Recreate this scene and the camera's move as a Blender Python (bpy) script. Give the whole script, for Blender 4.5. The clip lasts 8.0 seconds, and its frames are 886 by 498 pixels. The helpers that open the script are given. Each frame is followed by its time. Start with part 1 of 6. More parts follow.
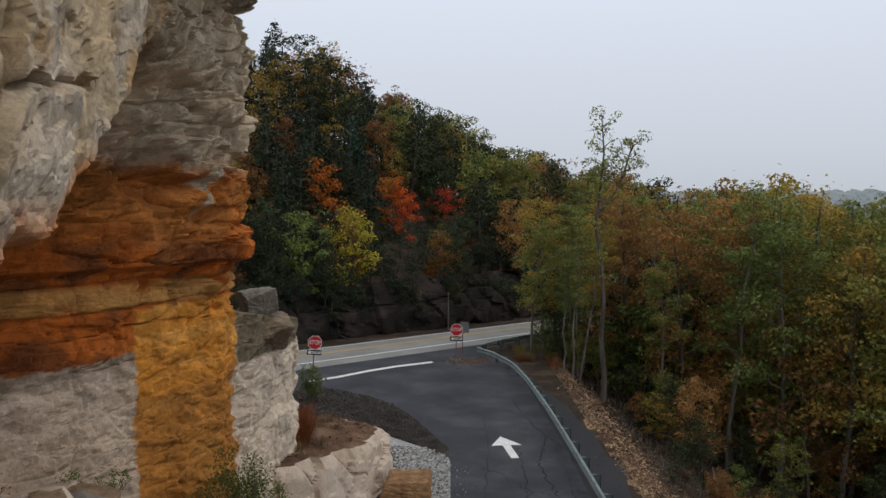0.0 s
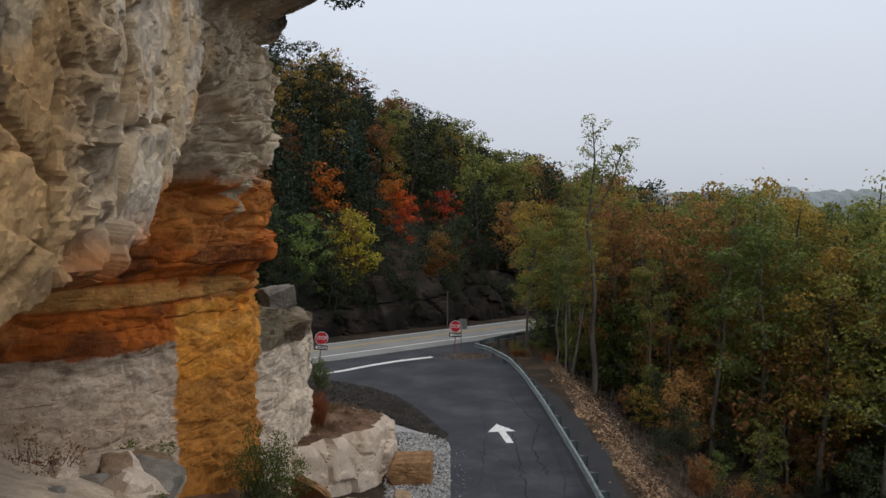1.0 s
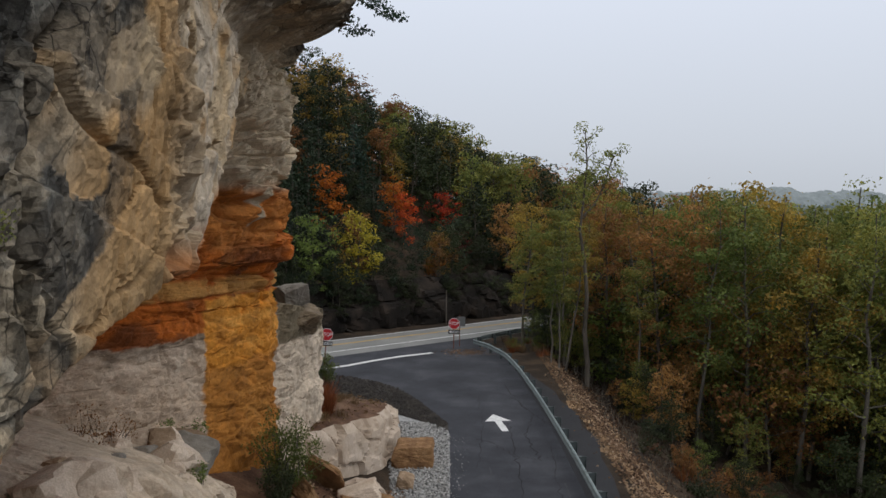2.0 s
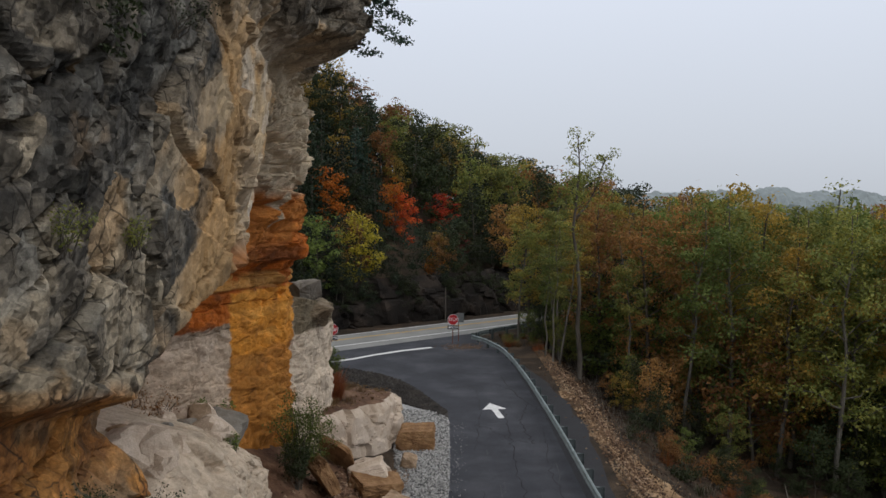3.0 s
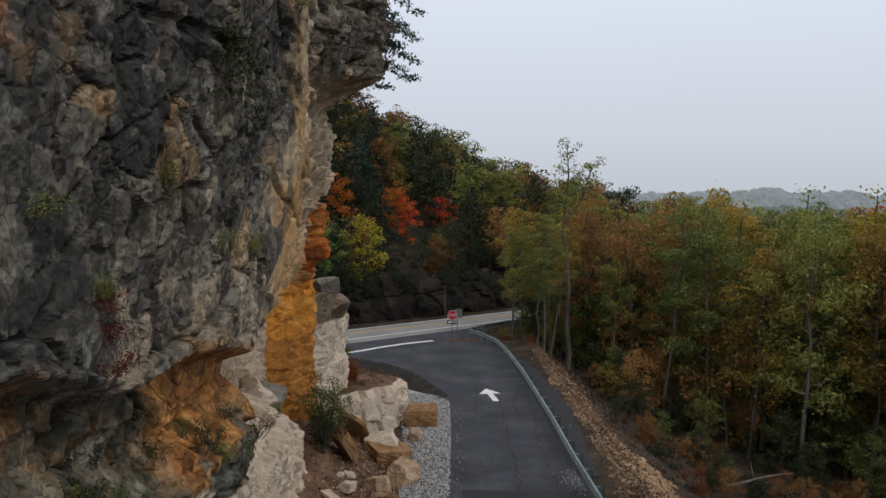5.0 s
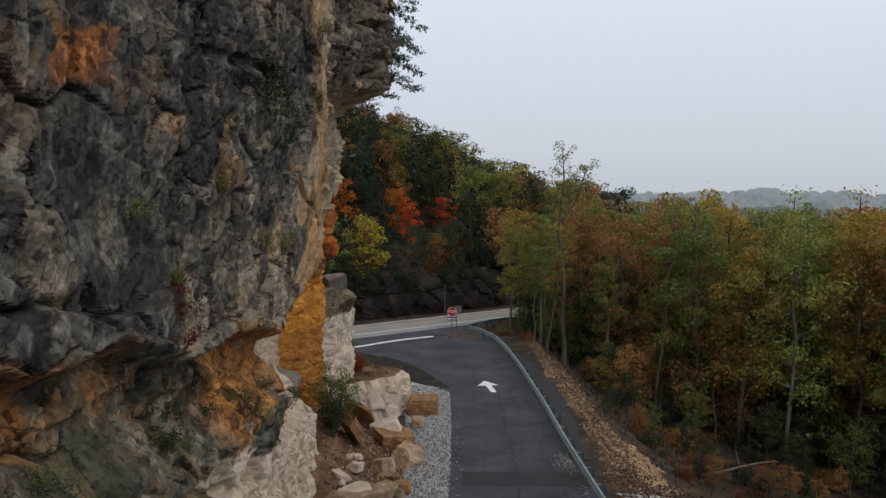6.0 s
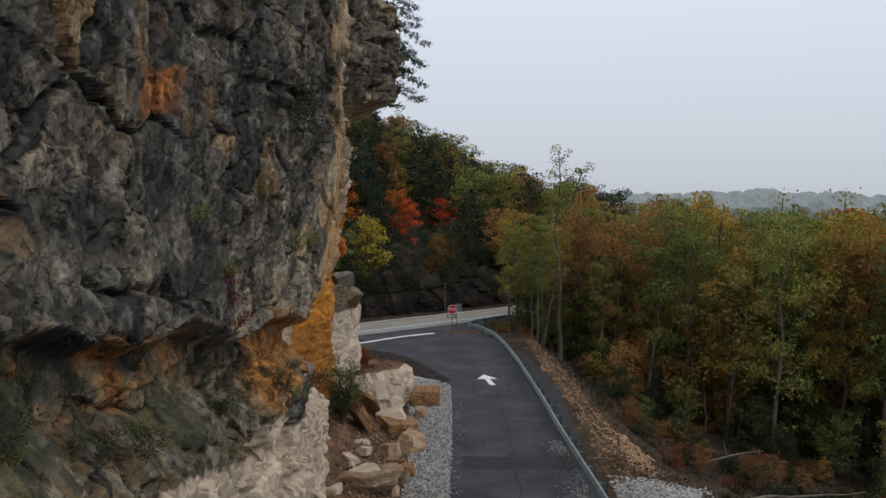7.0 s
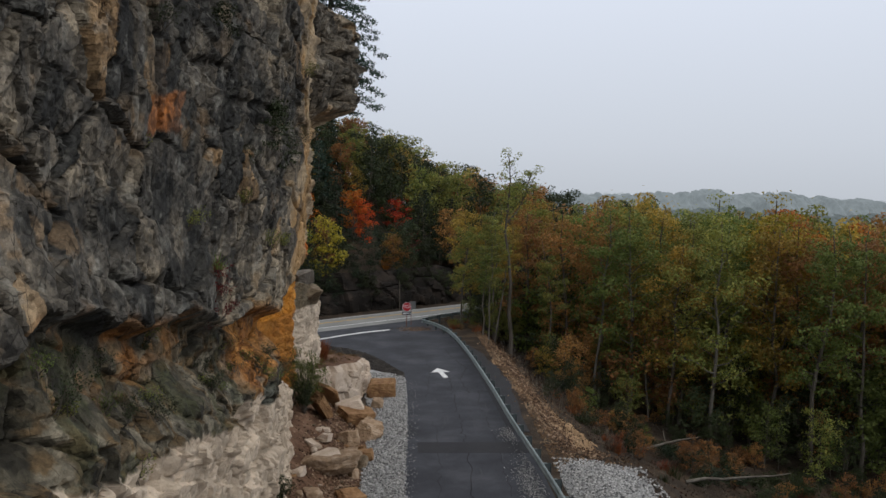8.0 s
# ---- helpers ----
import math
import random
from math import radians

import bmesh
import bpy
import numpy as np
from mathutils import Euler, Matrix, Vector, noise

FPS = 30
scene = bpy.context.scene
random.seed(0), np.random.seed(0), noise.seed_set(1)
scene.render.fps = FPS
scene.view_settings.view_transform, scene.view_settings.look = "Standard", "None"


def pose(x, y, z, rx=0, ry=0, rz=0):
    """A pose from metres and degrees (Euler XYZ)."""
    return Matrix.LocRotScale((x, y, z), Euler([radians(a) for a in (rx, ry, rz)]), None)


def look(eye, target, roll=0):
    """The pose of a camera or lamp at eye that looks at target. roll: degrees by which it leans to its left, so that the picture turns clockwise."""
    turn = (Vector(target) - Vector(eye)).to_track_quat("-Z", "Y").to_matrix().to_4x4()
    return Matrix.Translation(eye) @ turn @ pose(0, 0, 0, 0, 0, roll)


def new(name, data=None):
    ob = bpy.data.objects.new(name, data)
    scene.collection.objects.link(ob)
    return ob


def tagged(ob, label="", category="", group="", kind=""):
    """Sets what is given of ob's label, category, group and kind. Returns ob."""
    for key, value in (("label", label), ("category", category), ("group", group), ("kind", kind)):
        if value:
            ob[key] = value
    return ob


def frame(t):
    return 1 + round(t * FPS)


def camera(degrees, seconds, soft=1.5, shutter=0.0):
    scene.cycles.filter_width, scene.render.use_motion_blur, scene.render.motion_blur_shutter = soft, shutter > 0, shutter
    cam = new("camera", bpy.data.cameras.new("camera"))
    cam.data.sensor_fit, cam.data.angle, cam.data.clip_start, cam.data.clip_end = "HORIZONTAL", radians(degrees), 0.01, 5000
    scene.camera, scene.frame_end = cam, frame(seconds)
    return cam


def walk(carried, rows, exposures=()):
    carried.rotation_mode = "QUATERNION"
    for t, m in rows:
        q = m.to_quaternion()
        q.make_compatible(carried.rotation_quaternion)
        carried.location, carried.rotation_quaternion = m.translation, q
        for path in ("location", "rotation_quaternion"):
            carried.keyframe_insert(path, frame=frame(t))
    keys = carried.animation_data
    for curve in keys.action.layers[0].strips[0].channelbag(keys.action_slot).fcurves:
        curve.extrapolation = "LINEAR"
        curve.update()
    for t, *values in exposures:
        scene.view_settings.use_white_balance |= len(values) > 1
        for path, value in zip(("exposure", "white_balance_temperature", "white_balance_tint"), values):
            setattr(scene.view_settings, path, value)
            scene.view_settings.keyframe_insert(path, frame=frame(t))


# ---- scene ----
cam = camera(55.7, 8.0)
METRES, EYE, TILT, LEAN, TURN = 20.0, 10.1, -6.2, 0.0, 2.5
ROWS = [
    (0.0, 0.0, 0.0, 0.0, -0.01, 2.69, -0.29),
    (0.5, -0.0023, -0.0705, -0.003, -0.09, 2.68, -0.27),
    (1.0, -0.0045, -0.1363, -0.0041, -0.14, 2.68, -0.25),
    (1.5, -0.0066, -0.197, -0.0043, -0.2, 2.67, -0.26),
    (3.0, -0.0144, -0.3955, -0.0141, -0.39, 2.63, -0.3),
    (3.5, -0.017, -0.4585, -0.0166, -0.44, 2.62, -0.27),
    (4.0, -0.0192, -0.5165, -0.0183, -0.47, 2.61, -0.24),
    (4.5, -0.0221, -0.5801, -0.0186, -0.5, 2.61, -0.25),
    (6.0, -0.0304, -0.7578, -0.0302, -0.62, 2.6, -0.28),
    (6.5, -0.0339, -0.8176, -0.0344, -0.64, 2.61, -0.28),
    (7.0, -0.0378, -0.8775, -0.0375, -0.68, 2.62, -0.28),
    (7.5, -0.0419, -0.9376, -0.0407, -0.7, 2.62, -0.26),
    (7.6, -0.0427, -0.9496, -0.0414, -0.86, 2.62, -0.25),
    (7.7, -0.0435, -0.9616, -0.0422, -1.11, 2.62, -0.23),
    (7.8, -0.0444, -0.9736, -0.0429, -1.69, 2.61, -0.19),
    (7.9, -0.0452, -0.9856, -0.0437, -2.58, 2.61, -0.15),
    (8.0, -0.046, -0.9976, -0.0444, -3.87, 2.6, -0.1),
]
walk(cam, [(t, pose(0, 0, EYE, TILT, LEAN, TURN) @ pose(METRES * x, METRES * y, METRES * z, 90 + pitch, roll, yaw)) for t, x, y, z, yaw, pitch, roll in ROWS])

# ---------------------------------------------------------------- world, sun, exposure
world = bpy.data.worlds.new("overcast_sky")
scene.world = world
world.use_nodes = True
wn, wl = world.node_tree.nodes, world.node_tree.links
wn.clear()
w_out = wn.new("ShaderNodeOutputWorld")
w_bg = wn.new("ShaderNodeBackground")
w_sky = wn.new("ShaderNodeTexSky")
w_sky.sky_type, w_sky.sun_disc = "NISHITA", False
w_sky.sun_elevation, w_sky.sun_rotation = radians(52), radians(125)
w_sky.dust_density = 4.0
w_gain = wn.new("ShaderNodeMix")
w_gain.data_type, w_gain.blend_type = "RGBA", "MULTIPLY"
w_gain.inputs[0].default_value = 1.0
w_gain.inputs[7].default_value = (0.1, 0.1, 0.1, 1)
w_co = wn.new("ShaderNodeTexCoord")
w_xyz = wn.new("ShaderNodeSeparateXYZ")
w_ramp = wn.new("ShaderNodeValToRGB")
for e, (p, c) in zip(list(w_ramp.color_ramp.elements) + [w_ramp.color_ramp.elements.new(0.06), w_ramp.color_ramp.elements.new(0.3)],
                     ((0.0, (0.55, 0.59, 0.65, 1)), (1.0, (1.05, 1.07, 1.1, 1)), (0.06, (0.62, 0.665, 0.742, 1)), (0.3, (0.80, 0.86, 0.985, 1)))):
    e.position, e.color = p, c
w_mix = wn.new("ShaderNodeMix")
w_mix.data_type = "RGBA"
w_mix.inputs[0].default_value = 0.94
wl.new(w_co.outputs["Generated"], w_xyz.inputs[0])
wl.new(w_xyz.outputs[2], w_ramp.inputs[0])
wl.new(w_sky.outputs[0], w_gain.inputs[6])
wl.new(w_gain.outputs[2], w_mix.inputs[6])
wl.new(w_ramp.outputs[0], w_mix.inputs[7])
wl.new(w_mix.outputs[2], w_bg.inputs[0])
w_bg.inputs[1].default_value = 1.0
wl.new(w_bg.outputs[0], w_out.inputs[0])

sun = new("sun", bpy.data.lights.new("sun", "SUN"))
sun.data.energy, sun.data.angle, sun.data.color = 0.55, radians(30), (1.0, 0.96, 0.9)
sun.matrix_world = look((60, -42, 95), (0, 0, 0))

# ---------------------------------------------------------------- small helpers
def sstep(a, b, t):
    t = np.clip((t - a) / (b - a), 0, 1)
    return t * t * (3 - 2 * t)


def hsh(i, j, k):
    v = np.sin(i * 127.1 + j * 311.7 + k * 74.7) * 43758.5453
    return v - np.floor(v)


def vnoise(u, v, k=0):
    """Smooth value noise, 0 to 1."""
    i, j = np.floor(u), np.floor(v)
    a, b = u - i, v - j
    a, b = a * a * (3 - 2 * a), b * b * (3 - 2 * b)
    return (hsh(i, j, k) * (1 - a) + hsh(i + 1, j, k) * a) * (1 - b) + (hsh(i, j + 1, k) * (1 - a) + hsh(i + 1, j + 1, k) * a) * b


def fbm(u, v, k=0, n=4):
    s, w = 0, 0.5
    for o in range(n):
        s = s + w * vnoise(u * 2 ** o, v * 2 ** o, k + o * 13)
        w *= 0.5
    return s / (1 - 0.5 ** n)


def facets(u, v, k, lift, tilt, pu=None, pv=None):
    """Broken blocks: each cell of a random mosaic has its own lift and tilt; (pu, pv) keep its plane flat where the joints wander.
    Returns relief, the distance to the joints and a random number for each block."""
    pu, pv = u if pu is None else pu, v if pv is None else pv
    i0, j0 = np.floor(u), np.floor(v)
    f1, f2 = np.full(u.shape, 9.0), np.full(u.shape, 9.0)
    rel, own = np.zeros(u.shape), np.zeros(u.shape)
    for di in (-1, 0, 1):
        for dj in (-1, 0, 1):
            i, j = i0 + di, j0 + dj
            cu, cv = i + hsh(i, j, k), j + hsh(i, j, k + 1)
            du, dv = u - cu, v - cv
            d = np.maximum(np.abs(du), np.abs(dv)) * 0.6 + np.hypot(du, dv) * 0.4
            r = lift * (hsh(i, j, k + 2) - 0.5) * 2 + tilt * ((hsh(i, j, k + 3) - 0.5) * 2 * (pu - cu) + (hsh(i, j, k + 4) - 0.35) * 2 * (pv - cv))
            near = d < f1
            f2 = np.where(near, f1, np.minimum(f2, d))
            rel, own = np.where(near, r, rel), np.where(near, hsh(i, j, k + 5), own)
            f1 = np.where(near, d, f1)
    return rel, f2 - f1, own


def blocks(y, z, ly, lz, k, lift, tilt, fill=0.62, slope=2.6, floor=0.3, swing=0.5):
    """A face of angular blocks about ly by lz large: each has a flat tilted front and steep chamfered flanks, with clefts between.
    Returns relief and a random number for each block."""
    i0, j0 = np.floor(y / ly), np.floor(z / lz)
    best, own = np.full(y.shape, -9.0), np.zeros(y.shape)
    for di in (-1, 0, 1):
        for dj in (-1, 0, 1):
            i, j = i0 + di, j0 + dj
            h = [hsh(i, j, k + n) for n in range(9)]
            du, dv = y - (i + 0.15 + 0.7 * h[0]) * ly, z - (j + 0.15 + 0.7 * h[1]) * lz
            a = (h[2] - 0.5) * 2 * swing
            p, q = du * np.cos(a) + dv * np.sin(a), dv * np.cos(a) - du * np.sin(a)
            ry, rz = ly * fill * (0.65 + 0.6 * h[3]), lz * fill * (0.65 + 0.6 * h[4])
            out = np.maximum(np.maximum(np.abs(p) - ry, np.abs(q) - rz), (np.abs(p) * 0.8 + q * 0.6 * np.sign(h[8] - 0.5)) - 0.8 * (ry * 0.8 + rz * 0.6))
            r = lift * (h[5] - 0.5) * 2 + tilt * ((h[6] - 0.5) * 2 * du + (h[7] - 0.4) * 2 * dv) - slope * np.maximum(out, 0)
            up = r > best
            best, own = np.where(up, r, best), np.where(up, hsh(i, j, k + 10), own)
    return np.maximum(best, -floor), own


def mesh_from(name, co, faces, mats=(), smooth=False):
    """A mesh from arrays of corners and of faces with equal corner counts."""
    co, faces = np.asarray(co, dtype=np.float32), np.asarray(faces, dtype=np.int32)
    me = bpy.data.meshes.new(name)
    n = faces.shape[1]
    me.vertices.add(len(co))
    me.vertices.foreach_set("co", co.ravel())
    me.loops.add(faces.size)
    me.loops.foreach_set("vertex_index", faces.ravel())
    me.polygons.add(len(faces))
    me.polygons.foreach_set("loop_start", np.arange(0, faces.size, n, dtype=np.int32))
    me.polygons.foreach_set("use_smooth", np.full(len(faces), smooth, dtype=bool))
    me.update(calc_edges=True)
    for m in mats:
        me.materials.append(m)
    return me


def grid_faces(nr, nc):
    a = (np.arange(nr - 1)[:, None] * nc + np.arange(nc - 1)[None, :]).ravel()
    return np.stack((a, a + 1, a + nc + 1, a + nc), 1)


def thing(name, label, category, group="", kind="", at=None):
    ob = new(name)
    ob.empty_display_size = 0.2
    if at is not None:
        ob.location = at
    return tagged(ob, label, category, group, kind)


def child(name, me, parent, label=""):
    ob = new(name, me)
    ob.parent = parent
    return tagged(ob, label)


def bm_mesh(name, bm, mats, smooth=False):
    me = bpy.data.meshes.new(name)
    bmesh.ops.recalc_face_normals(bm, faces=bm.faces)
    for f in bm.faces:
        f.smooth = smooth
    bm.to_mesh(me)
    bm.free()
    for m in mats:
        me.materials.append(m)
    return me


def box(bm, x0, x1, y0, y1, z0, z1, bevel=0.0):
    g = bmesh.ops.create_cube(bm, size=1)
    bmesh.ops.transform(bm, matrix=Matrix.Translation(((x0 + x1) / 2, (y0 + y1) / 2, (z0 + z1) / 2)) @ Matrix.Diagonal((x1 - x0, y1 - y0, z1 - z0, 1)), verts=g["verts"])
    if bevel:
        bmesh.ops.bevel(bm, geom=list({e for v in g["verts"] for e in v.link_edges}), offset=bevel, segments=2, affect="EDGES", profile=0.5)


def tube(points, radii, sides=6):
    """Corners and faces of a tapered tube along points."""
    pts = np.asarray(points, float)
    n = len(pts)
    tang = np.gradient(pts, axis=0)
    tang /= np.linalg.norm(tang, axis=1)[:, None] + 1e-9
    ref = np.where(np.abs(tang[:, 2:3]) > 0.9, np.array([[1.0, 0, 0]]), np.array([[0, 0, 1.0]]))
    s1 = np.cross(tang, ref)
    s1 /= np.linalg.norm(s1, axis=1)[:, None] + 1e-9
    s2 = np.cross(tang, s1)
    a = np.linspace(0, 2 * np.pi, sides, endpoint=False)
    r = np.asarray(radii, float)[:, None, None]
    co = pts[:, None] + r * (np.cos(a)[None, :, None] * s1[:, None] + np.sin(a)[None, :, None] * s2[:, None])
    f = []
    for i in range(n - 1):
        for j in range(sides):
            k = (j + 1) % sides
            f.append((i * sides + j, i * sides + k, (i + 1) * sides + k, (i + 1) * sides + j))
    return co.reshape(-1, 3), np.array(f, dtype=np.int32)


def join(parts):
    co, fa, n = [], [], 0
    for c, f in parts:
        co.append(c)
        fa.append(f + n)
        n += len(c)
    return np.concatenate(co), np.concatenate(fa)


# ---------------------------------------------------------------- materials
def base_mat(name, rough=0.9, metal=0.0):
    m = bpy.data.materials.new(name)
    m.use_nodes = True
    b = m.node_tree.nodes["Principled BSDF"]
    b.inputs["Roughness"].default_value, b.inputs["Metallic"].default_value = rough, metal
    b.inputs["Specular IOR Level"].default_value = 0.25
    return m, m.node_tree.nodes, m.node_tree.links, b


def mottled(name, colours, scale=3.0, fine=40.0, rough=0.9, bump=0.3, metal=0.0, distance=0.02, stretch=(1, 1, 1), per_object=0.0):
    """A surface of several colours laid in patches, with fine grain and relief."""
    m, n, l, b = base_mat(name, rough, metal)
    co = n.new("ShaderNodeTexCoord")
    mp = n.new("ShaderNodeMapping")
    mp.inputs["Scale"].default_value = stretch
    l.new(co.outputs["Object"], mp.inputs[0])
    big, small = n.new("ShaderNodeTexNoise"), n.new("ShaderNodeTexNoise")
    big.inputs["Scale"].default_value, big.inputs["Detail"].default_value, big.inputs["Roughness"].default_value = scale, 6, 0.6
    small.inputs["Scale"].default_value, small.inputs["Detail"].default_value = fine, 5
    l.new(mp.outputs[0], big.inputs[0]), l.new(mp.outputs[0], small.inputs[0])
    ramp = n.new("ShaderNodeValToRGB")
    els = ramp.color_ramp.elements
    while len(els) < len(colours):
        els.new(0.5)
    for i, c in enumerate(colours):
        els[i].position = 0.3 + 0.4 * i / max(1, len(colours) - 1)
        els[i].color = (*c, 1)
    l.new(big.outputs[0], ramp.inputs[0])
    grain = n.new("ShaderNodeMapRange")
    grain.inputs[1].default_value, grain.inputs[2].default_value, grain.inputs[3].default_value, grain.inputs[4].default_value = 0.3, 0.7, 0.82, 1.16
    l.new(small.outputs[0], grain.inputs[0])
    mul = n.new("ShaderNodeMix")
    mul.data_type, mul.blend_type = "RGBA", "MULTIPLY"
    mul.inputs[0].default_value = 1.0
    l.new(ramp.outputs[0], mul.inputs[6]), l.new(grain.outputs[0], mul.inputs[7])
    out = mul.outputs[2]
    if per_object:
        info, hs = n.new("ShaderNodeObjectInfo"), n.new("ShaderNodeHueSaturation")
        rng = n.new("ShaderNodeMapRange")
        rng.inputs[3].default_value, rng.inputs[4].default_value = 1 - per_object, 1 + per_object
        l.new(info.outputs["Random"], rng.inputs[0]), l.new(rng.outputs[0], hs.inputs["Value"]), l.new(out, hs.inputs["Color"])
        out = hs.outputs[0]
    l.new(out, b.inputs["Base Color"])
    bp = n.new("ShaderNodeBump")
    bp.inputs["Strength"].default_value, bp.inputs["Distance"].default_value = bump, distance
    add = n.new("ShaderNodeMath")
    add.operation = "ADD"
    l.new(big.outputs[0], add.inputs[0]), l.new(small.outputs[0], add.inputs[1]), l.new(add.outputs[0], bp.inputs["Height"])
    l.new(bp.outputs[0], b.inputs["Normal"])
    return m


def tinted_rock(name, attr="stone"):
    """Rock whose mineral colours come from the mesh; small flat breaks, grain, lichen specks and thin cracks with
    painted shade on top.
    The attribute's alpha says how weathered the stone is."""
    m, n, l, b = base_mat(name, 0.9)
    at, co = n.new("ShaderNodeAttribute"), n.new("ShaderNodeTexCoord")
    at.attribute_name = attr
    alpha = at.outputs["Alpha"]

    def noise_tex(scale, detail, rough, vec):
        t = n.new("ShaderNodeTexNoise")
        t.inputs["Scale"].default_value, t.inputs["Detail"].default_value, t.inputs["Roughness"].default_value = scale, detail, rough
        l.new(vec, t.inputs[0])
        return t

    def rng(src, a, c, lo, hi):
        g = n.new("ShaderNodeMapRange")
        for k, v in zip((1, 2, 3, 4), (a, c, lo, hi)):
            g.inputs[k].default_value = v
        l.new(src, g.inputs[0])
        return g.outputs[0]

    def calc(op, p, q):
        g = n.new("ShaderNodeMath")
        g.operation = op
        for k, v in ((0, p), (1, q)):
            if isinstance(v, float):
                g.inputs[k].default_value = v
            else:
                l.new(v, g.inputs[k])
        return g.outputs[0]

    def mixed(kind, fac, p, q):
        g = n.new("ShaderNodeMix")
        g.data_type, g.blend_type = "RGBA", kind
        for k, v in ((0, fac), (6, p), (7, q)):
            if isinstance(v, (float, tuple)):
                g.inputs[k].default_value = v
            else:
                l.new(v, g.inputs[k])
        return g.outputs[2]

    obj = co.outputs["Object"]
    wob = noise_tex(2.6, 4, 0.6, obj)
    warped = mixed("LINEAR_LIGHT", 0.06, obj, wob.outputs["Color"])

    def breaks(scale, stretch):
        """Flat faces tilted at random: their height in metres and a shade for each."""
        mp, v, off, dot, tilt = n.new("ShaderNodeMapping"), n.new("ShaderNodeTexVoronoi"), n.new("ShaderNodeVectorMath"), n.new("ShaderNodeVectorMath"), n.new("ShaderNodeVectorMath")
        mp.inputs["Scale"].default_value, mp.inputs["Rotation"].default_value = stretch, (0.5, 0.2, 0.1)
        v.inputs["Scale"].default_value = scale
        l.new(warped, mp.inputs[0]), l.new(mp.outputs[0], v.inputs["Vector"])
        off.operation, tilt.operation, dot.operation = "SUBTRACT", "SUBTRACT", "DOT_PRODUCT"
        tilt.inputs[1].default_value = (0.5, 0.5, 0.5)
        l.new(mp.outputs[0], off.inputs[0]), l.new(v.outputs["Position"], off.inputs[1]), l.new(v.outputs["Color"], tilt.inputs[0])
        l.new(off.outputs[0], dot.inputs[0]), l.new(tilt.outputs[0], dot.inputs[1])
        sep = n.new("ShaderNodeSeparateColor")
        l.new(v.outputs["Color"], sep.inputs[0])
        return dot.outputs["Value"], sep.outputs[1]

    h1, s1 = breaks(4.2, (1, 1.0, 0.62))
    h2, s2 = breaks(11.0, (1, 0.8, 1.1))
    fine, mid, coat = noise_tex(26, 8, 0.65, obj), noise_tex(3.1, 9, 0.7, obj), noise_tex(11, 10, 0.78, obj)
    col = mixed("MULTIPLY", 1.0, at.outputs["Color"], rng(mid.outputs[0], 0.3, 0.7, 0.78, 1.22))
    col = mixed("MULTIPLY", rng(alpha, 0.1, 1.0, 0.12, 1.0), col, rng(s1, 0.0, 1.0, 0.62, 1.38))
    col = mixed("MULTIPLY", rng(alpha, 0.1, 1.0, 0.12, 0.8), col, rng(s2, 0.0, 1.0, 0.68, 1.32))
    col = mixed("MULTIPLY", rng(alpha, 0.0, 1.0, 0.4, 0.8), col, rng(fine.outputs[0], 0.3, 0.7, 0.78, 1.22))
    col = mixed("MULTIPLY", alpha, col, rng(coat.outputs[0], 0.38, 0.64, 0.72, 1.34))
    # thin cracks, here and there; their inner shade is put into the colour
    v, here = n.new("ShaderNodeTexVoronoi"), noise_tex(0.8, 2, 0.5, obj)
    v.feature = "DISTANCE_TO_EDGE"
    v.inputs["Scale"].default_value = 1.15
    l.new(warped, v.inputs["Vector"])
    shaded_crack = calc("MULTIPLY", rng(v.outputs["Distance"], 0.0, 0.018, 1.0, 0.0), calc("MULTIPLY", rng(here.outputs[0], 0.46, 0.54, 0.0, 0.85), rng(alpha, 0.1, 0.7, 0.12, 1.0)))
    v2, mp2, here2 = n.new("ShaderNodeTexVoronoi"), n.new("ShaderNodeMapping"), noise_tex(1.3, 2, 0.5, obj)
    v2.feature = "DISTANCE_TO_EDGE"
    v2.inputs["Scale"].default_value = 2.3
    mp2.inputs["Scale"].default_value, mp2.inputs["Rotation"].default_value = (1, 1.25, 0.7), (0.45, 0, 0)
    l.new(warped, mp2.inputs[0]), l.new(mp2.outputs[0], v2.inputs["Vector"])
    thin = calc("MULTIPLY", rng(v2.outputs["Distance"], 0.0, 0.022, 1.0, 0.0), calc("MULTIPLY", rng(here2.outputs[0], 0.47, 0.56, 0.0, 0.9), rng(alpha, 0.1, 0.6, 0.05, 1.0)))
    shaded_crack = calc("MAXIMUM", shaded_crack, thin)
    col = mixed("MIX", shaded_crack, col, (0.020, 0.017, 0.014, 1))
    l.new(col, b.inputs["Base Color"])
    k = rng(alpha, 0.0, 1.0, 0.35, 1.0)
    h = calc("MULTIPLY", calc("ADD", calc("MULTIPLY", h1, 1.25), calc("MULTIPLY", h2, 1.15)), k)
    h = calc("ADD", h, calc("MULTIPLY", mid.outputs[0], 0.05))
    h = calc("ADD", h, calc("MULTIPLY", fine.outputs[0], 0.007))
    h = calc("SUBTRACT", h, calc("MULTIPLY", shaded_crack, 0.012))
    bp = n.new("ShaderNodeBump")
    bp.inputs["Strength"].default_value, bp.inputs["Distance"].default_value = 0.75, 1.0
    l.new(h, bp.inputs["Height"]), l.new(bp.outputs[0], b.inputs["Normal"])
    return m


